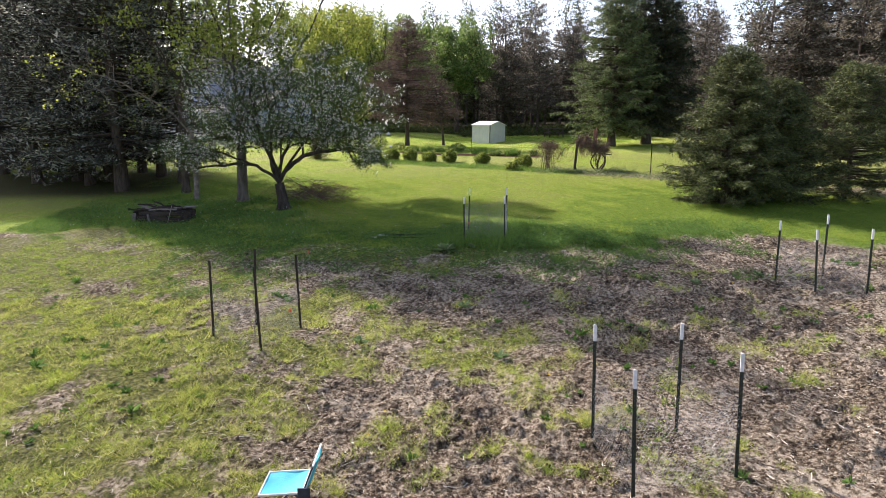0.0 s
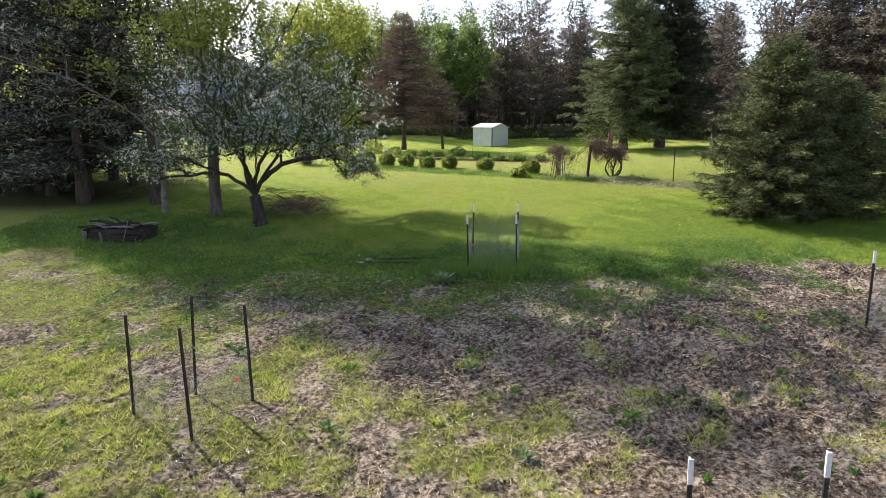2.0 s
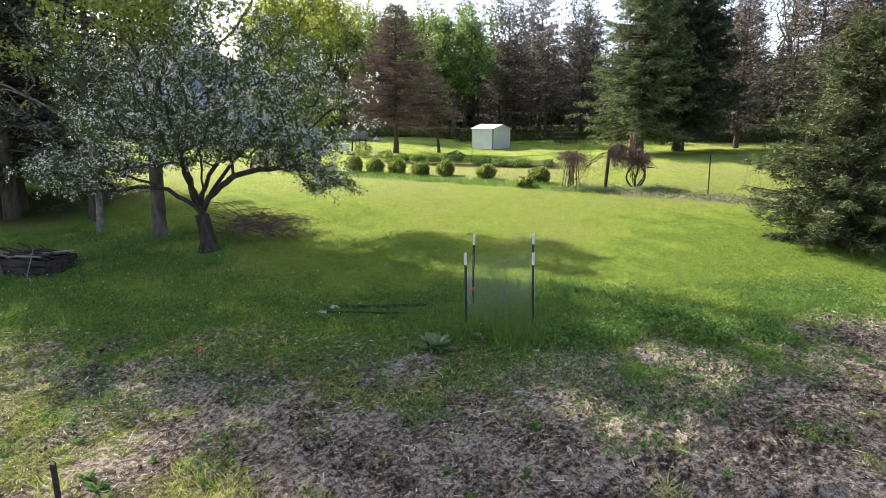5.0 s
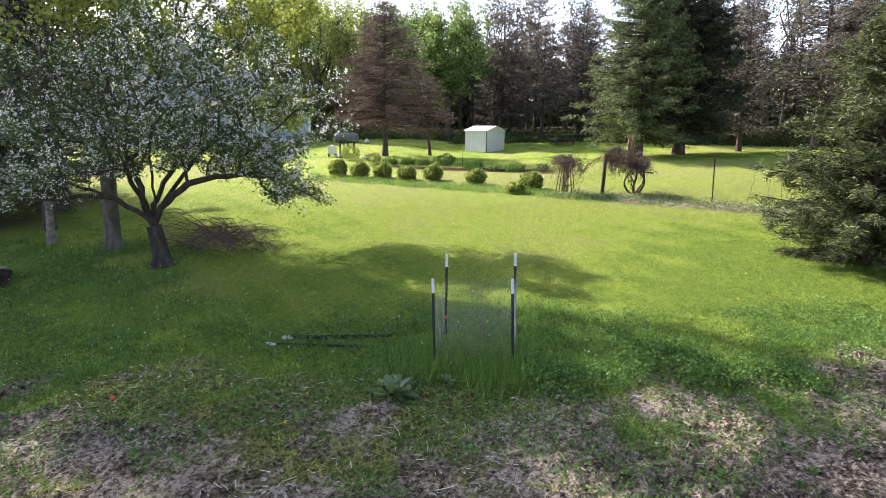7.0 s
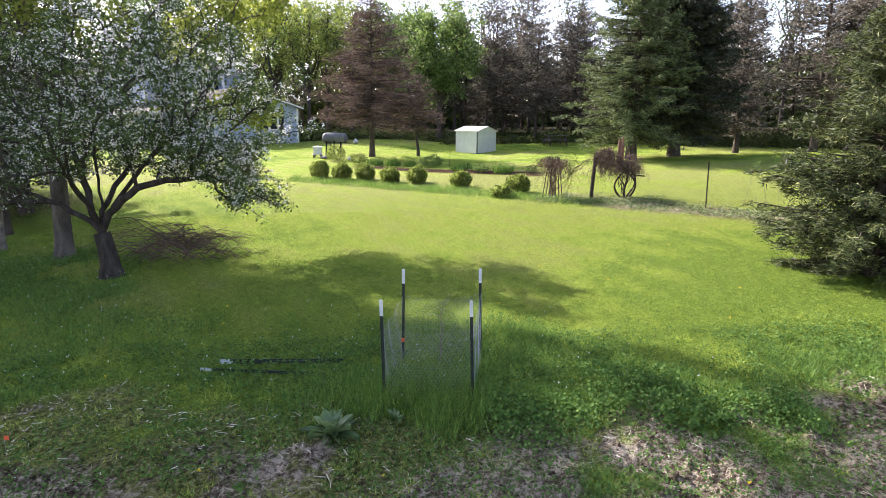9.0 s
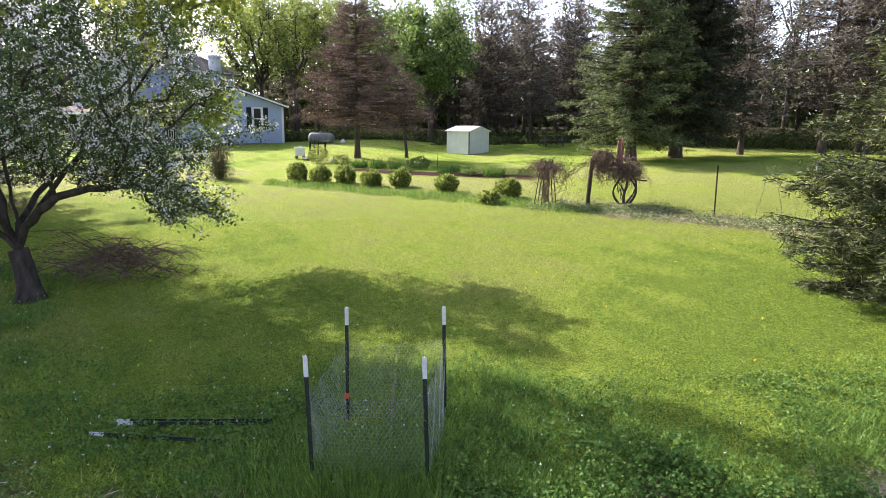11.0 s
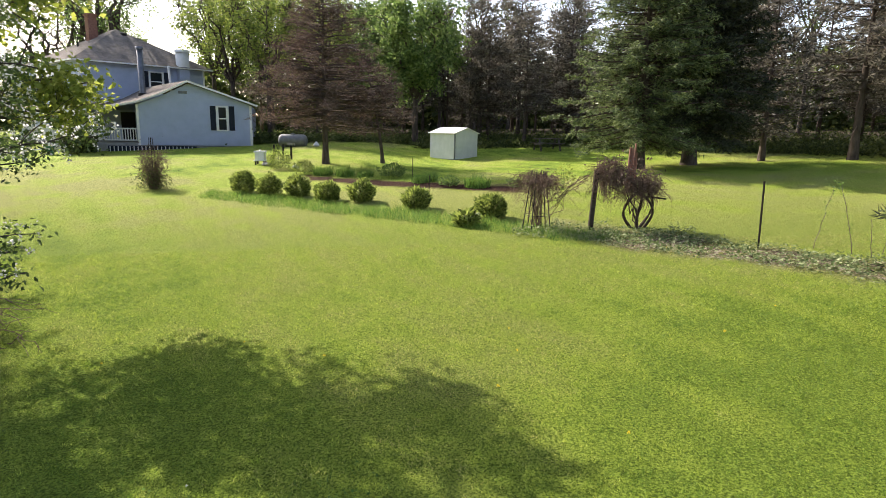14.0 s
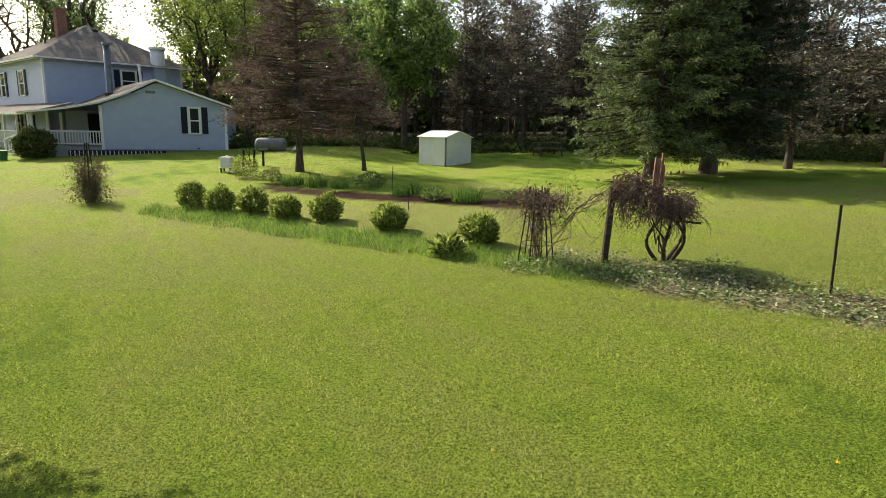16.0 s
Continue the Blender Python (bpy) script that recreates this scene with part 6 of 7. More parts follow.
for i, (x, y, r, h, n, kind) in enumerate([(-4.05, 42.2, 0.5, 0.82, 1900, 0), (-2.6, 40.6, 0.42, 0.48, 1100, 0), (-1.7, 40.0, 0.5, 0.5, 420, 1), (-0.75, 39.5, 0.45, 0.6, 300, 1), (0.1, 39.2, 0.4, 0.42, 240, 1), (1.2, 39.0, 0.5, 0.5, 560, 2), (2.35, 37.2, 0.45, 0.42, 300, 1), (2.7, 37.5, 0.4, 0.5, 260, 1), (3.35, 36.1, 0.35, 0.32, 240, 2), (4.3, 35.75, 0.55, 0.62, 420, 1), (5.5, 35.4, 0.22, 0.3, 140, 2)]):
    if kind == 1:
        blade_clump("iris_clump", x, y, r * 0.8, h * 0.78, n, "clump of upright green iris blades in the flower bed", 140 + i, "irises in the flower bed", 0.03)
    else:
        clump("bed_plant", x, y, r, h, n, 0.11 if kind == 2 else 0.07, M_GREEN if kind == 2 else M_BUSH, "leafy green perennial in the mulched flower bed", 140 + i, "plant", "plants in the flower bed", 6)
clump("yellow_shrub", 7.0, 34.6, 0.35, 0.85, 130, 0.1, M_MAPLE, "thin yellow-green shrub on the back lawn", 170, "shrub", stems=12)


def broad_plant(name, x, y, n, size, label, seed, mat=None):
    rng = np.random.default_rng(seed)
    s = thing(name, at(x, y), label, "weed")
    b = Bag()
    for k in range(n):
        a = k * 2.4 + rng.uniform(-0.3, 0.3)
        e = rng.uniform(0.5, 1.35)
        L = size * rng.uniform(0.6, 1.1)
        d = np.array([np.cos(a) * np.cos(e), np.sin(a) * np.cos(e), np.sin(e)])
        sd = np.array([-np.sin(a), np.cos(a), 0])
        t = np.linspace(0, 1, 6)
        mid = d * L * t[:, None] + np.array([0, 0, -0.35 * L]) * (t ** 2)[:, None] + [0, 0, 0.03]
        w = L * 0.15 * np.sin(np.pi * np.clip(t * 0.85 + 0.12, 0, 1)) * (1 + 0.12 * np.sin(t * 17 + k))
        V = np.concatenate([mid - sd * w[:, None] + [0, 0, 0.015], mid - [0, 0, 0.1 * L], mid + sd * w[:, None] + [0, 0, 0.015]])
        F = [(i + j * 6, i + 1 + j * 6, i + 7 + j * 6, i + 6 + j * 6) for i in range(5) for j in range(2)]
        b.add(V, F)
    part("leaf_rosette", b, mat or M_DOCK, s, "", True)


broad_plant("burdock_plant", 0.19, 15.3, 34, 0.42, "large burdock rosette with broad pale green leaves", 201)
for i, (x, y, n, s) in enumerate([(0.53, 11.2, 16, 0.22), (-1.3, 9.6, 16, 0.2), (1.0, 9.0, 14, 0.2), (5.4, 12.2, 10, 0.2), (0.9, 15.5, 9, 0.2), (3.5, 9.8, 8, 0.14), (6.9, 12.6, 8, 0.18)]):
    broad_plant("dock_plant", x, y, n, s, "leafy dock weed growing from bare earth", 210 + i)


# ---------------------------------------------------------------- vines on their supports
def tangle(rng, bag, centre, radii, n, length, r, hang=0.5, sides=3):
    for k in range(n):
        d = rng.normal(size=3)
        d /= np.linalg.norm(d)
        a = np.asarray(centre) + np.asarray(radii) * d * rng.random() ** 0.4
        b = a + rng.normal(size=3) * length * np.array([1, 1, 0.6]) + np.array([0, 0, -hang * length])
        bag.tube(curve_pts(rng, a, b, 6, 0.1, 0.09, 0.15), np.linspace(r, r * 0.5, 6) * rng.uniform(0.6, 1.4), sides, False)


def vine_obelisk(x, y, h, r, n, label, seed, leafn=400):
    rng = np.random.default_rng(seed)
    s = thing("vine_trellis", at(x, y), label, "trellis")
    fr = Bag()
    for k in range(6):
        a = k * np.pi / 3
        fr.tube([(np.cos(a) * 0.34, np.sin(a) * 0.34, -0.05), (np.cos(a) * 0.16, np.sin(a) * 0.16, h + 0.04 * (k % 2))], 0.013, 5)
    for z in (0.25, 0.6, 0.95):
        q = 0.34 - 0.18 * z
        fr.tube([(np.cos(a) * q, np.sin(a) * q, z * h) for a in np.linspace(0, 2 * np.pi, 13)], 0.006, 4, False)
    part("iron_frame", fr, M_BLACK, s, "black iron obelisk")
    v = Bag()
    tangle(rng, v, (0, 0, h * 0.86), (r, r, h * 0.14), n, 0.36, 0.006, 0.8)
    tangle(rng, v, (0, 0, h * 0.5), (0.2, 0.2, h * 0.4), n // 9, 0.3, 0.007, 0.2)
    for k in range(10):
        a = rng.uniform(0, 2 * np.pi)
        v.tube(curve_pts(rng, (0.1 * np.cos(a), 0.1 * np.sin(a), -0.03), (0.12 * np.cos(a + 1), 0.12 * np.sin(a + 1), h * 0.9), 8, 0, 0.03), 0.012, 4, False)
    part("vine", v, M_VINE, s, "dry brown vine stems")
    if leafn:
        q = rng.normal(size=(leafn, 3)) * [r * 0.5, r * 0.5, h * 0.1] + [0, 0, h * 0.8]
        vv, ff = leaves(rng, q, 0.06, 0.6)
        part("dry_leaves", solid("dry_leaves", vv, ff), M_DRYLEAF, s)


vine_obelisk(5.25, 29.25, 1.36, 0.5, 260, "dry vine over a black iron obelisk in the border", 301)


def old_vine():
    rng = np.random.default_rng(302)
    s = thing("grape_vine", at(7.3, 29.05), "old dry vine heaped over a leaning wooden post", "vine")
    v = Bag()
    tangle(rng, v, (0.38, 0, 1.08), (0.45, 0.4, 0.3), 380, 0.2, 0.008, 0.7)
    tangle(rng, v, (-0.42, 0, 1.38), (0.38, 0.35, 0.34), 330, 0.22, 0.008, 1.3)
    tangle(rng, v, (-0.3, 0, 0.95), (0.5, 0.35, 0.3), 60, 0.28, 0.006, 0.9)
    tangle(rng, v, (0.3, 0, 0.95), (0.5, 0.35, 0.18), 70, 0.2, 0.006, 1.5)
    for k in range(7):
        v.tube(curve_pts(rng, (-0.9, 0, 1.25), (-1.9 + rng.uniform(-0.15, 0.2), 0.1, rng.uniform(0.3, 1.0)), 7, 0.25, 0.05), 0.007, 4, False)
    part("vine", v, M_VINE, s, "tangle of dry brown stems")
    q = rng.normal(size=(420, 3)) * [0.36, 0.25, 0.2] + [0.0, 0, 1.25]
    vv, ff = leaves(rng, q, 0.07, 0.6)
    part("dry_leaves", solid("dry_leaves", vv, ff), M_DRYLEAF, s)
    t = Bag()
    th = np.linspace(0, 1, 12)
    for sx, ph in ((1, 0.0), (-1, 0.5), (1, 1.1)):
        pts = np.stack([0.3 + sx * 0.34 * np.sin(np.pi * th * 1.05 + ph * 0.4), 0.1 * np.sin(th * 6 + ph), 1.15 * th - 0.04], 1)
        t.tube(pts, np.linspace(0.04, 0.022, 12), 7, False)
    t.tube([(0.3, 0, -0.05), (0.28, 0.02, 0.25), (0.36, 0.03, 0.6), (0.42, 0.0, 1.1)], [0.05, 0.04, 0.03, 0.02], 7)
    for k in range(5):
        t.tube(curve_pts(rng, (0.3, 0, 0.1), (-0.5 + 0.2 * k, 0.1 * rng.normal(), 1.2), 7, 0, 0.06), np.linspace(0.018, 0.008, 7), 5, False)
    part("vine_trunk", t, M_VINEDARK, s, "thick twisted dark vine trunk", True)
    p = Bag().beam((-0.8, 0.05, -0.1), (-0.72, 0.05, 1.35), 0.1, 0.1, (0, 1, 0))
    part("wooden_post", p, M_ROTWOOD, s, "leaning dark wooden post")
    b = Bag()
    for k in range(5):
        b.beam((0.02 + 0.05 * k, 0.15, 0.9), (0.04 + 0.05 * k + 0.02 * rng.normal(), 0.15, 1.75 + 0.25 * rng.random()), 0.05, 0.03)
    part("split_post", b, M_REDWOOD, s, "split reddish post top")
    part("arm", Bag().beam((0.4, 0, 0.78), (0.95, 0.05, 0.72), 0.04, 0.04), M_BLACK, s)


old_vine()


def twiggy_shrub():
    rng = np.random.default_rng(303)
    s = thing("dry_shrub", at(-7.4, 37.3), "dry twiggy shrub round a dark iron obelisk on the lawn", "shrub")
    v = Bag()
    tangle(rng, v, (0, 0, 0.95), (0.45, 0.45, 0.6), 360, 0.22, 0.006, 0.8)
    tangle(rng, v, (0, 0, 0.5), (0.38, 0.38, 0.4), 150, 0.2, 0.006, 0.8)
    for k in range(70):
        a = rng.uniform(0, 2 * np.pi)
        q = rng.uniform(0.2, 0.75)
        v.tube(curve_pts(rng, (0.1 * np.cos(a), 0.1 * np.sin(a), 0), (q * np.cos(a), q * np.sin(a), rng.uniform(0.45, 1.45)), 6, 0.2 * rng.random(), 0.06, 0.25), np.linspace(0.009, 0.003, 6), 3, False)
    part("branchwork", v, M_VINE, s)
    f = Bag()
    for k in range(4):
        a = k * np.pi / 2 + 0.4
        f.tube([(0.17 * np.cos(a), 0.17 * np.sin(a), -0.05), (0.05 * np.cos(a), 0.05 * np.sin(a), 1.85)], 0.014, 5)
    part("iron_frame", f, M_BLACK, s)
    q = rng.normal(size=(1500, 3)) * [0.3, 0.3, 0.26] + [0, 0, 0.3]
    q = q[q[:, 2] > 0.02]
    vv, ff = leaves(rng, q, 0.07, 0.5)
    part("foliage", solid("foliage", vv, ff), M_UNDER, s)
    q = rng.normal(size=(380, 3)) * [0.3, 0.3, 0.25] + [0, 0, 1.1]
    vv, ff = leaves(rng, q, 0.05, 0.6)
    part("dry_leaves", solid("dry_leaves", vv, ff), M_DRYLEAF, s)


twiggy_shrub()


def ground_cover():
    rng = np.random.default_rng(304)
    x, y = scatter(rng, 26000, 4.6, 12.5, 23.5, 30.6)
    k = strip_amount(x, y) * (0.2 + 0.9 * vnoise(x, y, 0.5, 51)) > 0.45 * rng.random(len(x)) + 0.2
    k |= (np.hypot((x - 5.6) / 1.3, (y - 28.8) / 0.5) < 1) | (np.hypot((x - 7.6) / 1.2, (y - 28.5) / 0.4) < 1)
    x, y = x[k], y[k]
    c = np.stack([x, y, top(x, y) + rng.uniform(0.01, 0.13, len(x)) * vnoise(x, y, 0.4, 52) * 1.6], 1)
    v, f = leaves(rng, c, 0.06, 0.75, 0.6)
    whole("ground_cover", solid("ground_cover", v, f), M_SAGE, "low grey-green leafy weeds along the old fence line", "weeds", "stuff")


ground_cover()


# ---------------------------------------------------------------- loose things
def fence_stake():
    s = thing("fence_stake", (0, 0, 0), "single leaning dark steel fence stake", "stake")
    tpost(s, 9.45, 27.05, 1.38, M_RUST, 0, (-0.025, 0))


fence_stake()
for x, y, h in ((2.0, 37.9, 0.85), (2.65, 34.6, 0.6)):
    whole("garden_stake", Bag().tube([at(x, y, -0.05), at(x + 0.02, y, h)], 0.012, 6), M_RUST, "thin rusty garden stake in the lawn", "stake")


def camp_chair():
    s = thing("folding_chair", at(-1.51, 5.48), "small folding chair with teal cloth and pale edging", "chair", turn=0)
    w, d, z = 0.42, 0.40, 0.43
    u, v = np.meshgrid(np.linspace(0, 1, 9), np.linspace(0, 1, 9))
    zz = z + 0.03 * u - 0.05 * np.sin(np.pi * u) * np.sin(np.pi * v) + 0.006 * np.sin(9 * u + 5 * v)
    P = np.stack([-w / 2 + w * u, -d / 2 + d * v, zz], -1).reshape(-1, 3)
    i = (np.arange(8)[:, None] * 9 + np.arange(8)[None]).ravel()
    q = np.stack([i, i + 1, i + 10, i + 9], -1)
    me = solid("seat", np.concatenate([P, P - [0, 0, 0.008]]), np.concatenate([q, q[:, ::-1] + 81]))
    part("seat", me, M_TEAL, s, "teal cloth seat", True)
    zb = np.stack([w / 2 + 0.03 + 0.09 * v + 0.03 * np.sin(np.pi * u), -d / 2 + d * u, z + 0.06 + 0.26 * v], -1).reshape(-1, 3)
    me = solid("backrest", np.concatenate([zb, zb + [0.008, 0, 0]]), np.concatenate([q[:, ::-1], q + 81]))
    part("backrest", me, M_TEAL, s, "teal cloth backrest", True)
    e = Bag()
    edge = [(-w / 2, -d / 2, z), (w / 2, -d / 2, z + 0.03), (w / 2, d / 2, z + 0.03), (-w / 2, d / 2, z), (-w / 2, -d / 2, z)]
    e.tube(edge, 0.011, 6)
    part("edging", e, M_PIPING, s, "pale edging tape")
    e2 = Bag().tube([(w / 2 + 0.03, -d / 2, z + 0.06), (w / 2 + 0.12, -d / 2, z + 0.32), (w / 2 + 0.12, d / 2, z + 0.32), (w / 2 + 0.03, d / 2, z + 0.06)], 0.012, 6)
    part("back_edging", e2, M_PIPING, s)
    for sy in (-1, 1):
        y = sy * (d / 2 + 0.01)
        part("leg", Bag().tube([(-w / 2, y, z - 0.02), (w / 2 + 0.02, y, -0.02)], 0.011, 6), M_FRAME, s)
        part("leg", Bag().tube([(w / 2 + 0.12, y, z + 0.32), (w / 2, y, z), (-w / 2, y * 0.98, -0.02)], 0.011, 6), M_FRAME, s)
    part("side_pocket", Bag().box(w / 2 - 0.03, w / 2 + 0.09, -d / 2 - 0.04, -d / 2 - 0.02, z - 0.02, z + 0.1), M_FRAME, s)


camp_chair()


def crate():
    rng = np.random.default_rng(401)
    s = thing("wooden_crate", at(-9.3, 20.45, -0.06), "rotting dark wooden crate heaped with sticks and boards", "crate", turn=-8)
    L, W = 1.7, 0.95
    for k in range(3):
        for y in (-W / 2, W / 2):
            lean = rng.normal() * 0.02
            cutx = rng.uniform(0, 0.5) if k == 2 else 0.0
            part("side_board", Bag().beam((-L / 2 + cutx, y + lean, 0.08 + k * 0.135), (L / 2, y - lean, 0.08 + k * 0.135 + rng.normal() * 0.03), 0.03, 0.12), M_ROTWOOD, s)
        for x in (-L / 2, L / 2):
            part("end_board", Bag().beam((x + rng.normal() * 0.02, -W / 2, 0.08 + k * 0.135), (x, W / 2, 0.08 + k * 0.135 + rng.normal() * 0.03), 0.03, 0.12), M_ROTWOOD, s)
    for x, q in ((-L / 2 + 0.06, 0.03), (-0.22, -0.05)):
        part("upright", Bag().beam((x, -W / 2 - 0.04, -0.05), (x + q, -W / 2 - 0.05, 0.36), 0.12, 0.03), M_GREYWOOD, s, "pale broken upright board")
    for k in range(34):
        st = thing("stick", (0, 0, 0), "weathered stick lying on the crate", "stick", "sticks on the crate")
        st.matrix_basis = s.matrix_basis.copy()
        a = rng.normal() * 0.35
        c = np.array([rng.uniform(-0.4, 0.45), rng.uniform(-0.4, 0.4), 0.34 + 0.05 * k / 10 + 0.06 * rng.random()])
        d = np.array([np.cos(a), np.sin(a), rng.normal() * 0.12]) * rng.uniform(0.3, 0.75)
        part("branch", Bag().tube(curve_pts(rng, c - d, c + d, 5, 0, 0.025), rng.uniform(0.012, 0.034), 5), M_GREYWOOD if k % 5 == 0 else M_ROTWOOD, st)
    st = thing("stick", (0, 0, 0), "pale board propped on the crate", "stick", "sticks on the crate")
    st.matrix_basis = s.matrix_basis.copy()
    part("branch", Bag().beam((0.45, -0.62, 0.02), (0.62, -0.5, 0.72), 0.05, 0.02), M_GREYWOOD, st)


crate()


def brush_pile():
    rng = np.random.default_rng(402)
    s = thing("brush_pile", at(-4.45, 23.2), "heap of dry grey pruned branches on the grass", "brush pile")
    for k in range(110):
        b = Bag()
        a = rng.normal() * 0.5 + (np.pi if rng.random() < 0.5 else 0)
        c = np.array([rng.normal() * 0.42, rng.normal() * 0.3, 0.0])
        c[2] = 0.03 + 0.62 * np.exp(-(c[0] / 0.75) ** 2 - (c[1] / 0.5) ** 2) * rng.random()
        L = rng.uniform(0.5, 1.1) if k > 12 else rng.uniform(1.1, 1.7)
        e = c + np.array([np.cos(a), np.sin(a), rng.uniform(-0.15, 0.3)]) * L
        if k <= 12:
            e = c + np.array([-L, rng.normal() * 0.3, rng.uniform(0.15, 0.55)])
        e[2] = max(e[2], 0.02)
        p = curve_pts(rng, c, e, 7, 0.12, 0.03, 0.22)
        p[:, 2] = np.maximum(p[:, 2], 0.015)
        b.tube(p, np.linspace(0.012, 0.004, 7) * rng.uniform(0.6, 1.3), 4, False)
        for m in range(4):
            q = p[rng.integers(1, 6)]
            w = q + (e - c) * 0.25 + rng.normal(size=3) * [0.15, 0.15, 0.12]
            b.tube(curve_pts(rng, q, w, 4, 0.1, 0.05), np.linspace(0.006, 0.003, 4), 3, False)
        part("branch", b, M_VINE, s)


brush_pile()


def cane(x, y, h, lean, seed, tuft=0):
    """A thin bramble cane, some with a few leaves at the tip."""
    rng = np.random.default_rng(seed)
    s = thing("bramble_cane", at(x, y), "thin bare cane rising beside the fence line", "cane", "canes along the fence line")
    p = curve_pts(rng, (0, 0, -0.04), (lean, 0.1 * rng.normal(), h), 9, 0, 0.012, 0.08)
    part("stem", Bag().tube(p, np.linspace(0.009, 0.004, 9), 4), M_TWIG, s)
    if tuft:
        q = np.concatenate([p[-1] + rng.normal(size=(tuft, 3)) * [0.07, 0.07, 0.1], p[rng.integers(2, 9, tuft // 2)] + rng.normal(size=(tuft // 2, 3)) * 0.03])
        v, f = leaves(rng, q, 0.05, 0.5, 0.2, 0.1)
        part("foliage", solid("foliage", v, f), M_TALL, s)


for i, (x, y, h, lean, n) in enumerate([(10.5, 26.9, 1.25, 0.22, 26), (10.95, 26.4, 1.35, -0.35, 14), (11.2, 26.2, 0.75, -0.1, 0), (11.5, 26.35, 0.9, 0.12, 0), (11.7, 26.1, 1.1, 0.1, 6), (11.95, 26.3, 0.8, -0.15, 0), (12.3, 25.9, 1.2, 0.2, 8), (12.7, 25.6, 0.9, 0.1, 0)]):
    cane(x, y, h, lean, 600 + i, n)


def spare_stakes():
    rng = np.random.default_rng(403)
    for k, (x0, y0, x1, y1) in enumerate([(-1.77, 17.3, 0.04, 17.2), (-1.7, 17.24, 0.0, 17.15), (-1.92, 17.05, -0.15, 16.77)]):
        s = thing("spare_stake", (0, 0, 0), "dark steel stake with a white tip lying in the grass", "stake", "spare stakes in the grass")
        a, b = Vector(at(x0, y0, 0.02)), Vector(at(x1, y1, 0.02))
        c = a.lerp(b, 0.1)
        bd = Bag().beam(c, b, 0.035, 0.01).beam(c + Vector((0, 0, 0.015)), b + Vector((0, 0, 0.015)), 0.008, 0.03)
        p = part("post", bd, M_POST, s)
        part("painted_tip", Bag().beam(a, c, 0.037, 0.012).beam(a + Vector((0, 0, 0.015)), c + Vector((0, 0, 0.015)), 0.009, 0.03), M_WHITE, p, "white painted tip")


spare_stakes()


def hive():
    x, y = -5.4, 44.2
    s = thing("bee_hive", at(x, y), "small white wooden hive box on a dark stand", "hive")
    part("box", Bag().box(-0.21, 0.21, -0.21, 0.21, 0.22, 0.56), M_HIVE, s)
    part("lid", Bag().box(-0.25, 0.25, -0.25, 0.25, 0.56, 0.63).tube([(0, 0, 0.63), (0, 0, 0.69)], 0.05, 8), M_HIVE, s, "white lid with a knob")
    part("ledge", Bag().box(-0.27, 0.27, -0.27, 0.27, 0.18, 0.22), M_HIVE, s)
    for sx in (-1, 1):
        for sy in (-1, 1):
            part("leg", Bag().box(sx * 0.19 - 0.03, sx * 0.19 + 0.03, sy * 0.19 - 0.03, sy * 0.19 + 0.03, -0.05, 0.18), M_BLACK, s)
    rng = np.random.default_rng(404)
    for k, (px, py, r) in enumerate([(-5.0, 43.4, 0.16), (-4.75, 43.2, 0.2), (-3.3, 42.1, 0.17), (-3.1, 41.6, 0.12), (-4.3, 52.5, 0.22)]):
        t = np.array([(0, 0, 1), (1, 0, 0), (0.6, 0.8, 0), (-0.6, 0.8, 0), (-1, 0, 0), (-0.5, -0.9, 0), (0.6, -0.8, 0), (0, 0, -0.6)]) * rng.uniform(0.75, 1.2, (8, 1)) * r
        me = solid("rock", t, np.array([(0, i, i % 6 + 1) for i in range(1, 7)] + [(7, i % 6 + 1, i) for i in range(1, 7)]))
        ob = whole("rock", me, M_WHITE if k in (2, 3, 4) else M_STONE, "pale rock at the end of the flower bed" if k in (2, 3, 4) else "grey rock beside the hive", "rock")
        ob.matrix_basis = pose(*at(px, py, r * 0.5))
    fd = thing("bird_feeder", at(-4.35, 46.0), "weathered tray feeder on a dark wooden post on the lawn", "feeder")
    part("post", Bag().box(-0.045, 0.045, -0.045, 0.045, -0.05, 0.7), M_BLACK, fd)
    part("tray", Bag().box(-0.17, 0.17, -0.14, 0.14, 0.7, 0.73).box(-0.17, 0.17, -0.14, -0.125, 0.73, 0.8).box(-0.17, 0.17, 0.125, 0.14, 0.73, 0.8).box(-0.17, -0.155, -0.125, 0.125, 0.73, 0.8).box(0.155, 0.17, -0.125, 0.125, 0.73, 0.8), M_STONE, fd, "grey weathered tray")
    for k, (px, py) in enumerate(((-5.0, 45.9), (-4.85, 45.95))):
        whole("garden_stake", Bag().tube([(0, 0, -0.05), (0.05 - 0.2 * k, 0.02, 0.5), (0.08 - 0.36 * k, 0, 0.92)], [0.016, 0.014, 0.01], 6), M_BLACK, "thin dark stick leaning beside the posts", "stake").matrix_basis = pose(*at(px, py))
    for px, py in ((-5.2, 45.8), (-4.75, 45.9)):
        whole("garden_post", Bag().box(-0.04, 0.04, -0.04, 0.04, -0.05, 0.78), M_BLACK, "short dark wooden post on the lawn", "post").matrix_basis = pose(*at(px, py), 0, 3, 0)


hive()


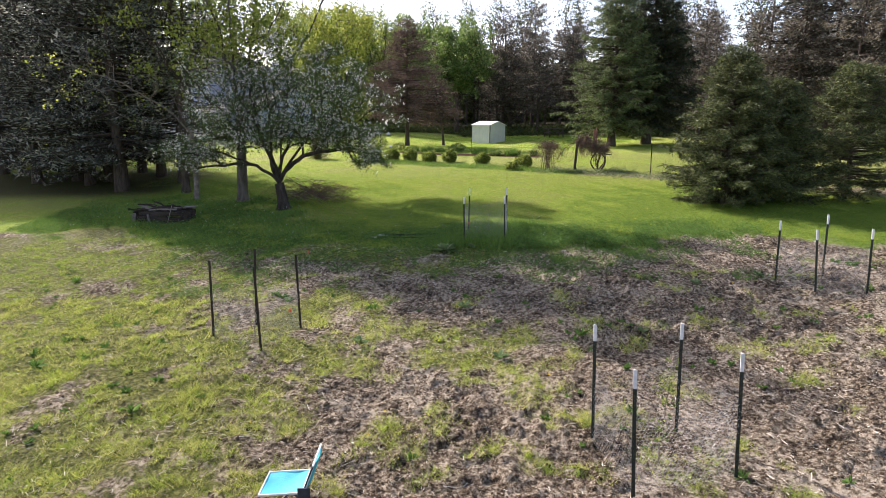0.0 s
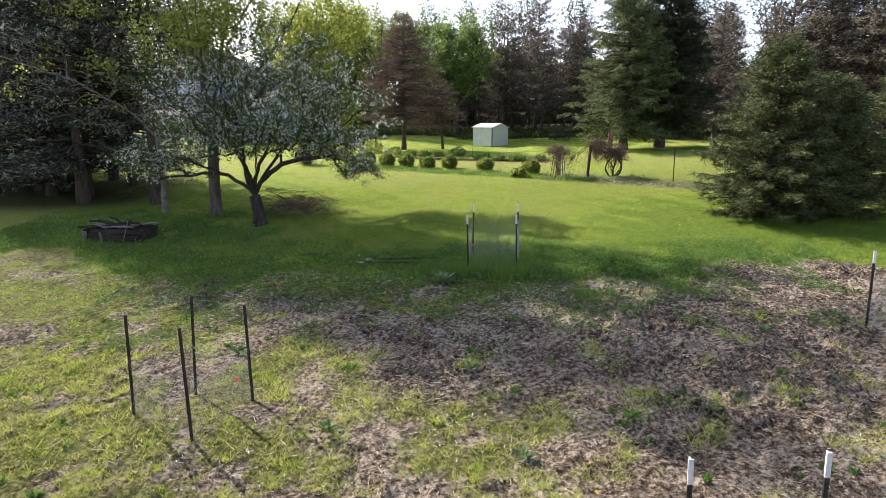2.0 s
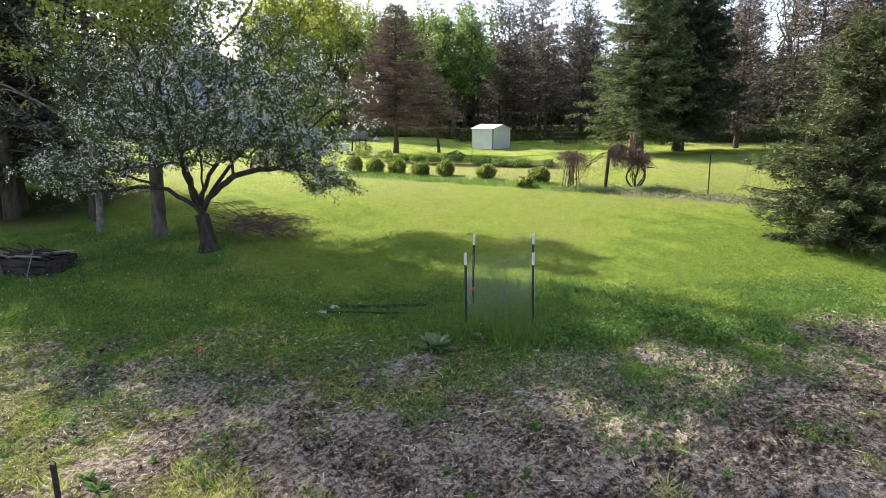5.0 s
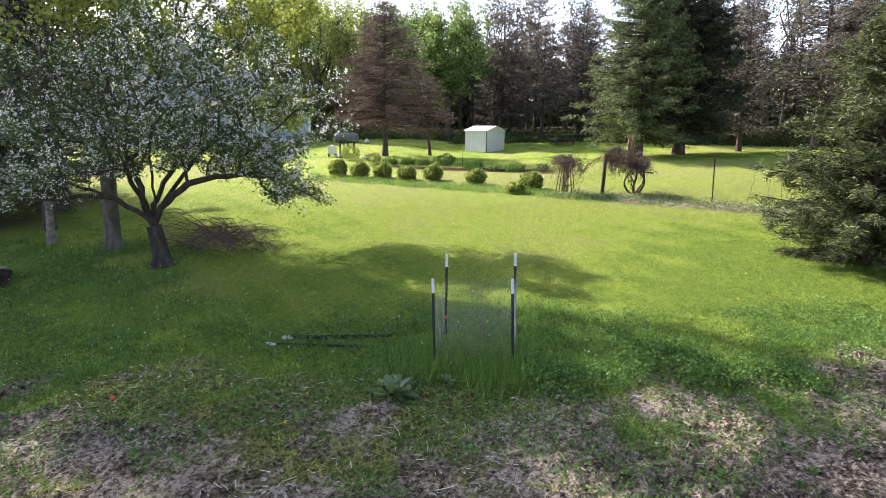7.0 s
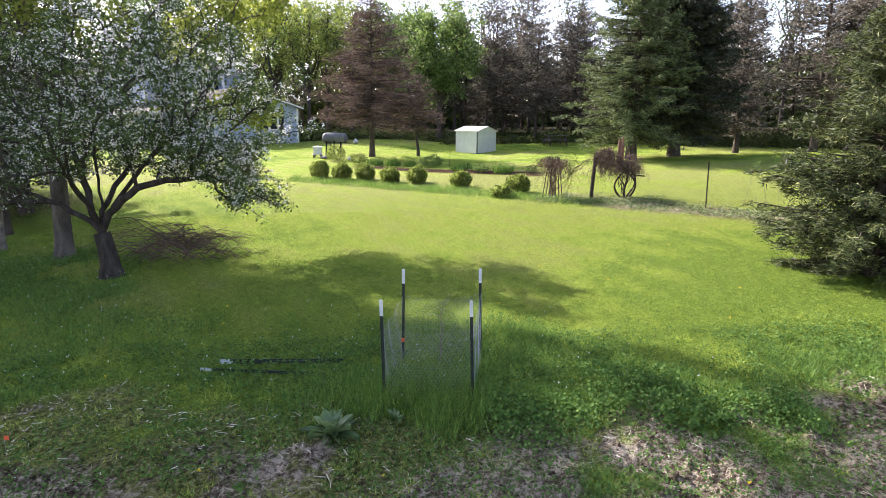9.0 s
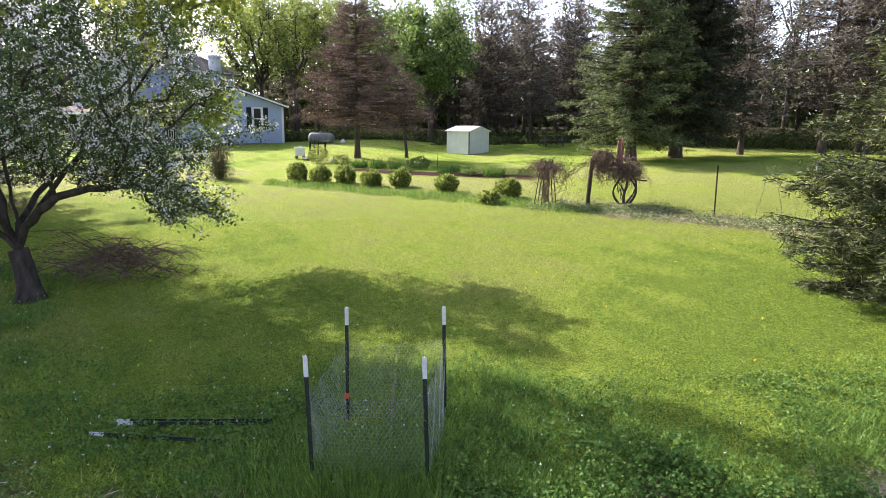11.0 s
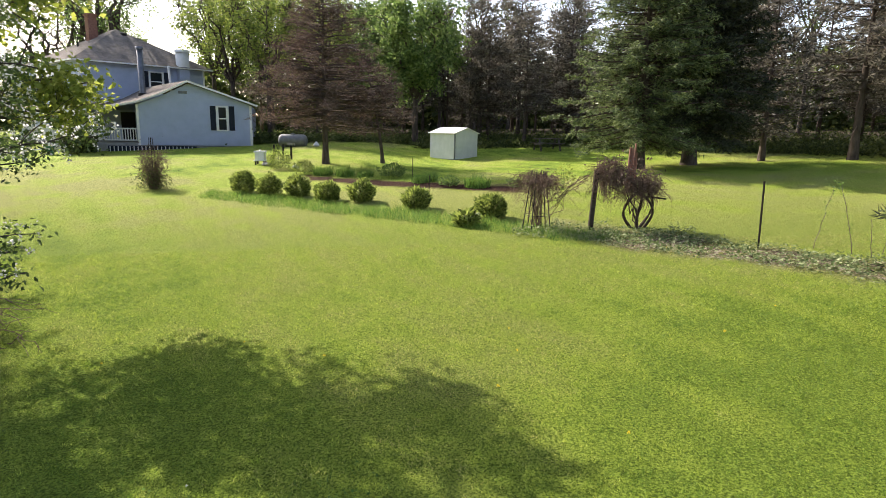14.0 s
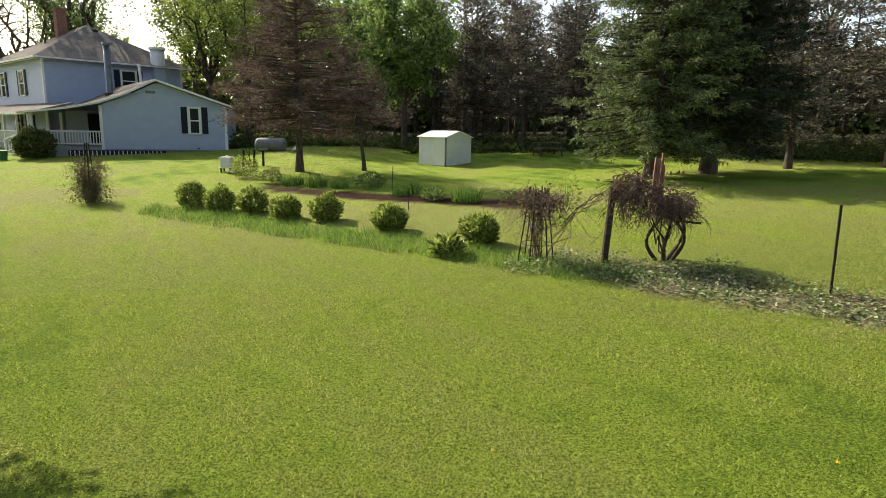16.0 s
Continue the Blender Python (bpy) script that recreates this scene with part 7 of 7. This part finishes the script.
def tank():
    s = thing("gas_tank", at(-5.9, 53.4), "grey horizontal propane tank on legs", "tank", turn=4)
    L, r = 1.25, 0.40
    xs = np.concatenate([-L / 2 - r * 0.7 * np.cos(np.linspace(0, np.pi / 2, 6)), L / 2 + r * 0.7 * np.cos(np.linspace(np.pi / 2, 0, 6))])
    rs = np.concatenate([r * np.sin(np.linspace(0.02, np.pi / 2, 6)), r * np.sin(np.linspace(np.pi / 2, 0.02, 6))])
    part("shell", Bag().tube(np.stack([xs, xs * 0, xs * 0 + 0.34], 1), rs, 18), M_TANK, s, "", True)
    part("dome", Bag().tube([(0, 0, 0.70), (0, 0, 0.82)], 0.13, 12), M_TANK, s)
    for x in (-0.5, 0.5):
        part("leg", Bag().box(x - 0.05, x + 0.05, -0.22, 0.22, -0.15, 0.04), M_STONE, s)


tank()


def picnic_table():
    s = thing("picnic_table", at(9.6, 51.4), "dark weathered picnic table at the wood edge", "table", turn=10)
    for k in range(4):
        part("top_board", Bag().box(-0.8, 0.8, -0.36 + k * 0.18, -0.2 + k * 0.18, 0.68, 0.72), M_OLDWOOD, s)
    for y in (-0.65, 0.65):
        part("bench_board", Bag().box(-0.8, 0.8, y - 0.12, y + 0.12, 0.4, 0.44), M_OLDWOOD, s)
    for x in (-0.6, 0.6):
        part("trestle", Bag().beam((x, -0.65, -0.03), (x, -0.25, 0.68), 0.09, 0.04).beam((x, 0.65, -0.03), (x, 0.25, 0.68), 0.09, 0.04).beam((x, -0.75, 0.37), (x, 0.75, 0.37), 0.04, 0.09), M_OLDWOOD, s)


picnic_table()


def porch_bush():
    clump("evergreen_bush", -18.1, 51.5, 0.9, 1.55, 5200, 0.16, M_SPRUCE, "dark round evergreen bush beside the porch", 501, "bush", stems=6)
    s = thing("plastic_bin", at(-19.3, 50.8), "green plastic bin by the porch steps", "bin")
    part("bin_body", Bag().tube([(0, 0, 0), (0, 0, 0.48)], [0.18, 0.23], 14).tube([(0, 0, 0.46), (0, 0, 0.5)], 0.25, 14), plain("green plastic", (0.01, 0.1, 0.05), (0.02, 0.14, 0.07), 5, 0.4, 0, 0), s)


porch_bush()
w = thing("marker_flag", at(-3.35, 15.2), "small red marker flag on a wire", "flag")
part("wire", Bag().tube([(0, 0, -0.03), (0, 0, 0.21)], 0.002, 4), M_WIRE, w)
part("cloth", Bag().box(0.0, 0.05, -0.002, 0.002, 0.16, 0.21), M_ORANGE, w, "red-orange flag")
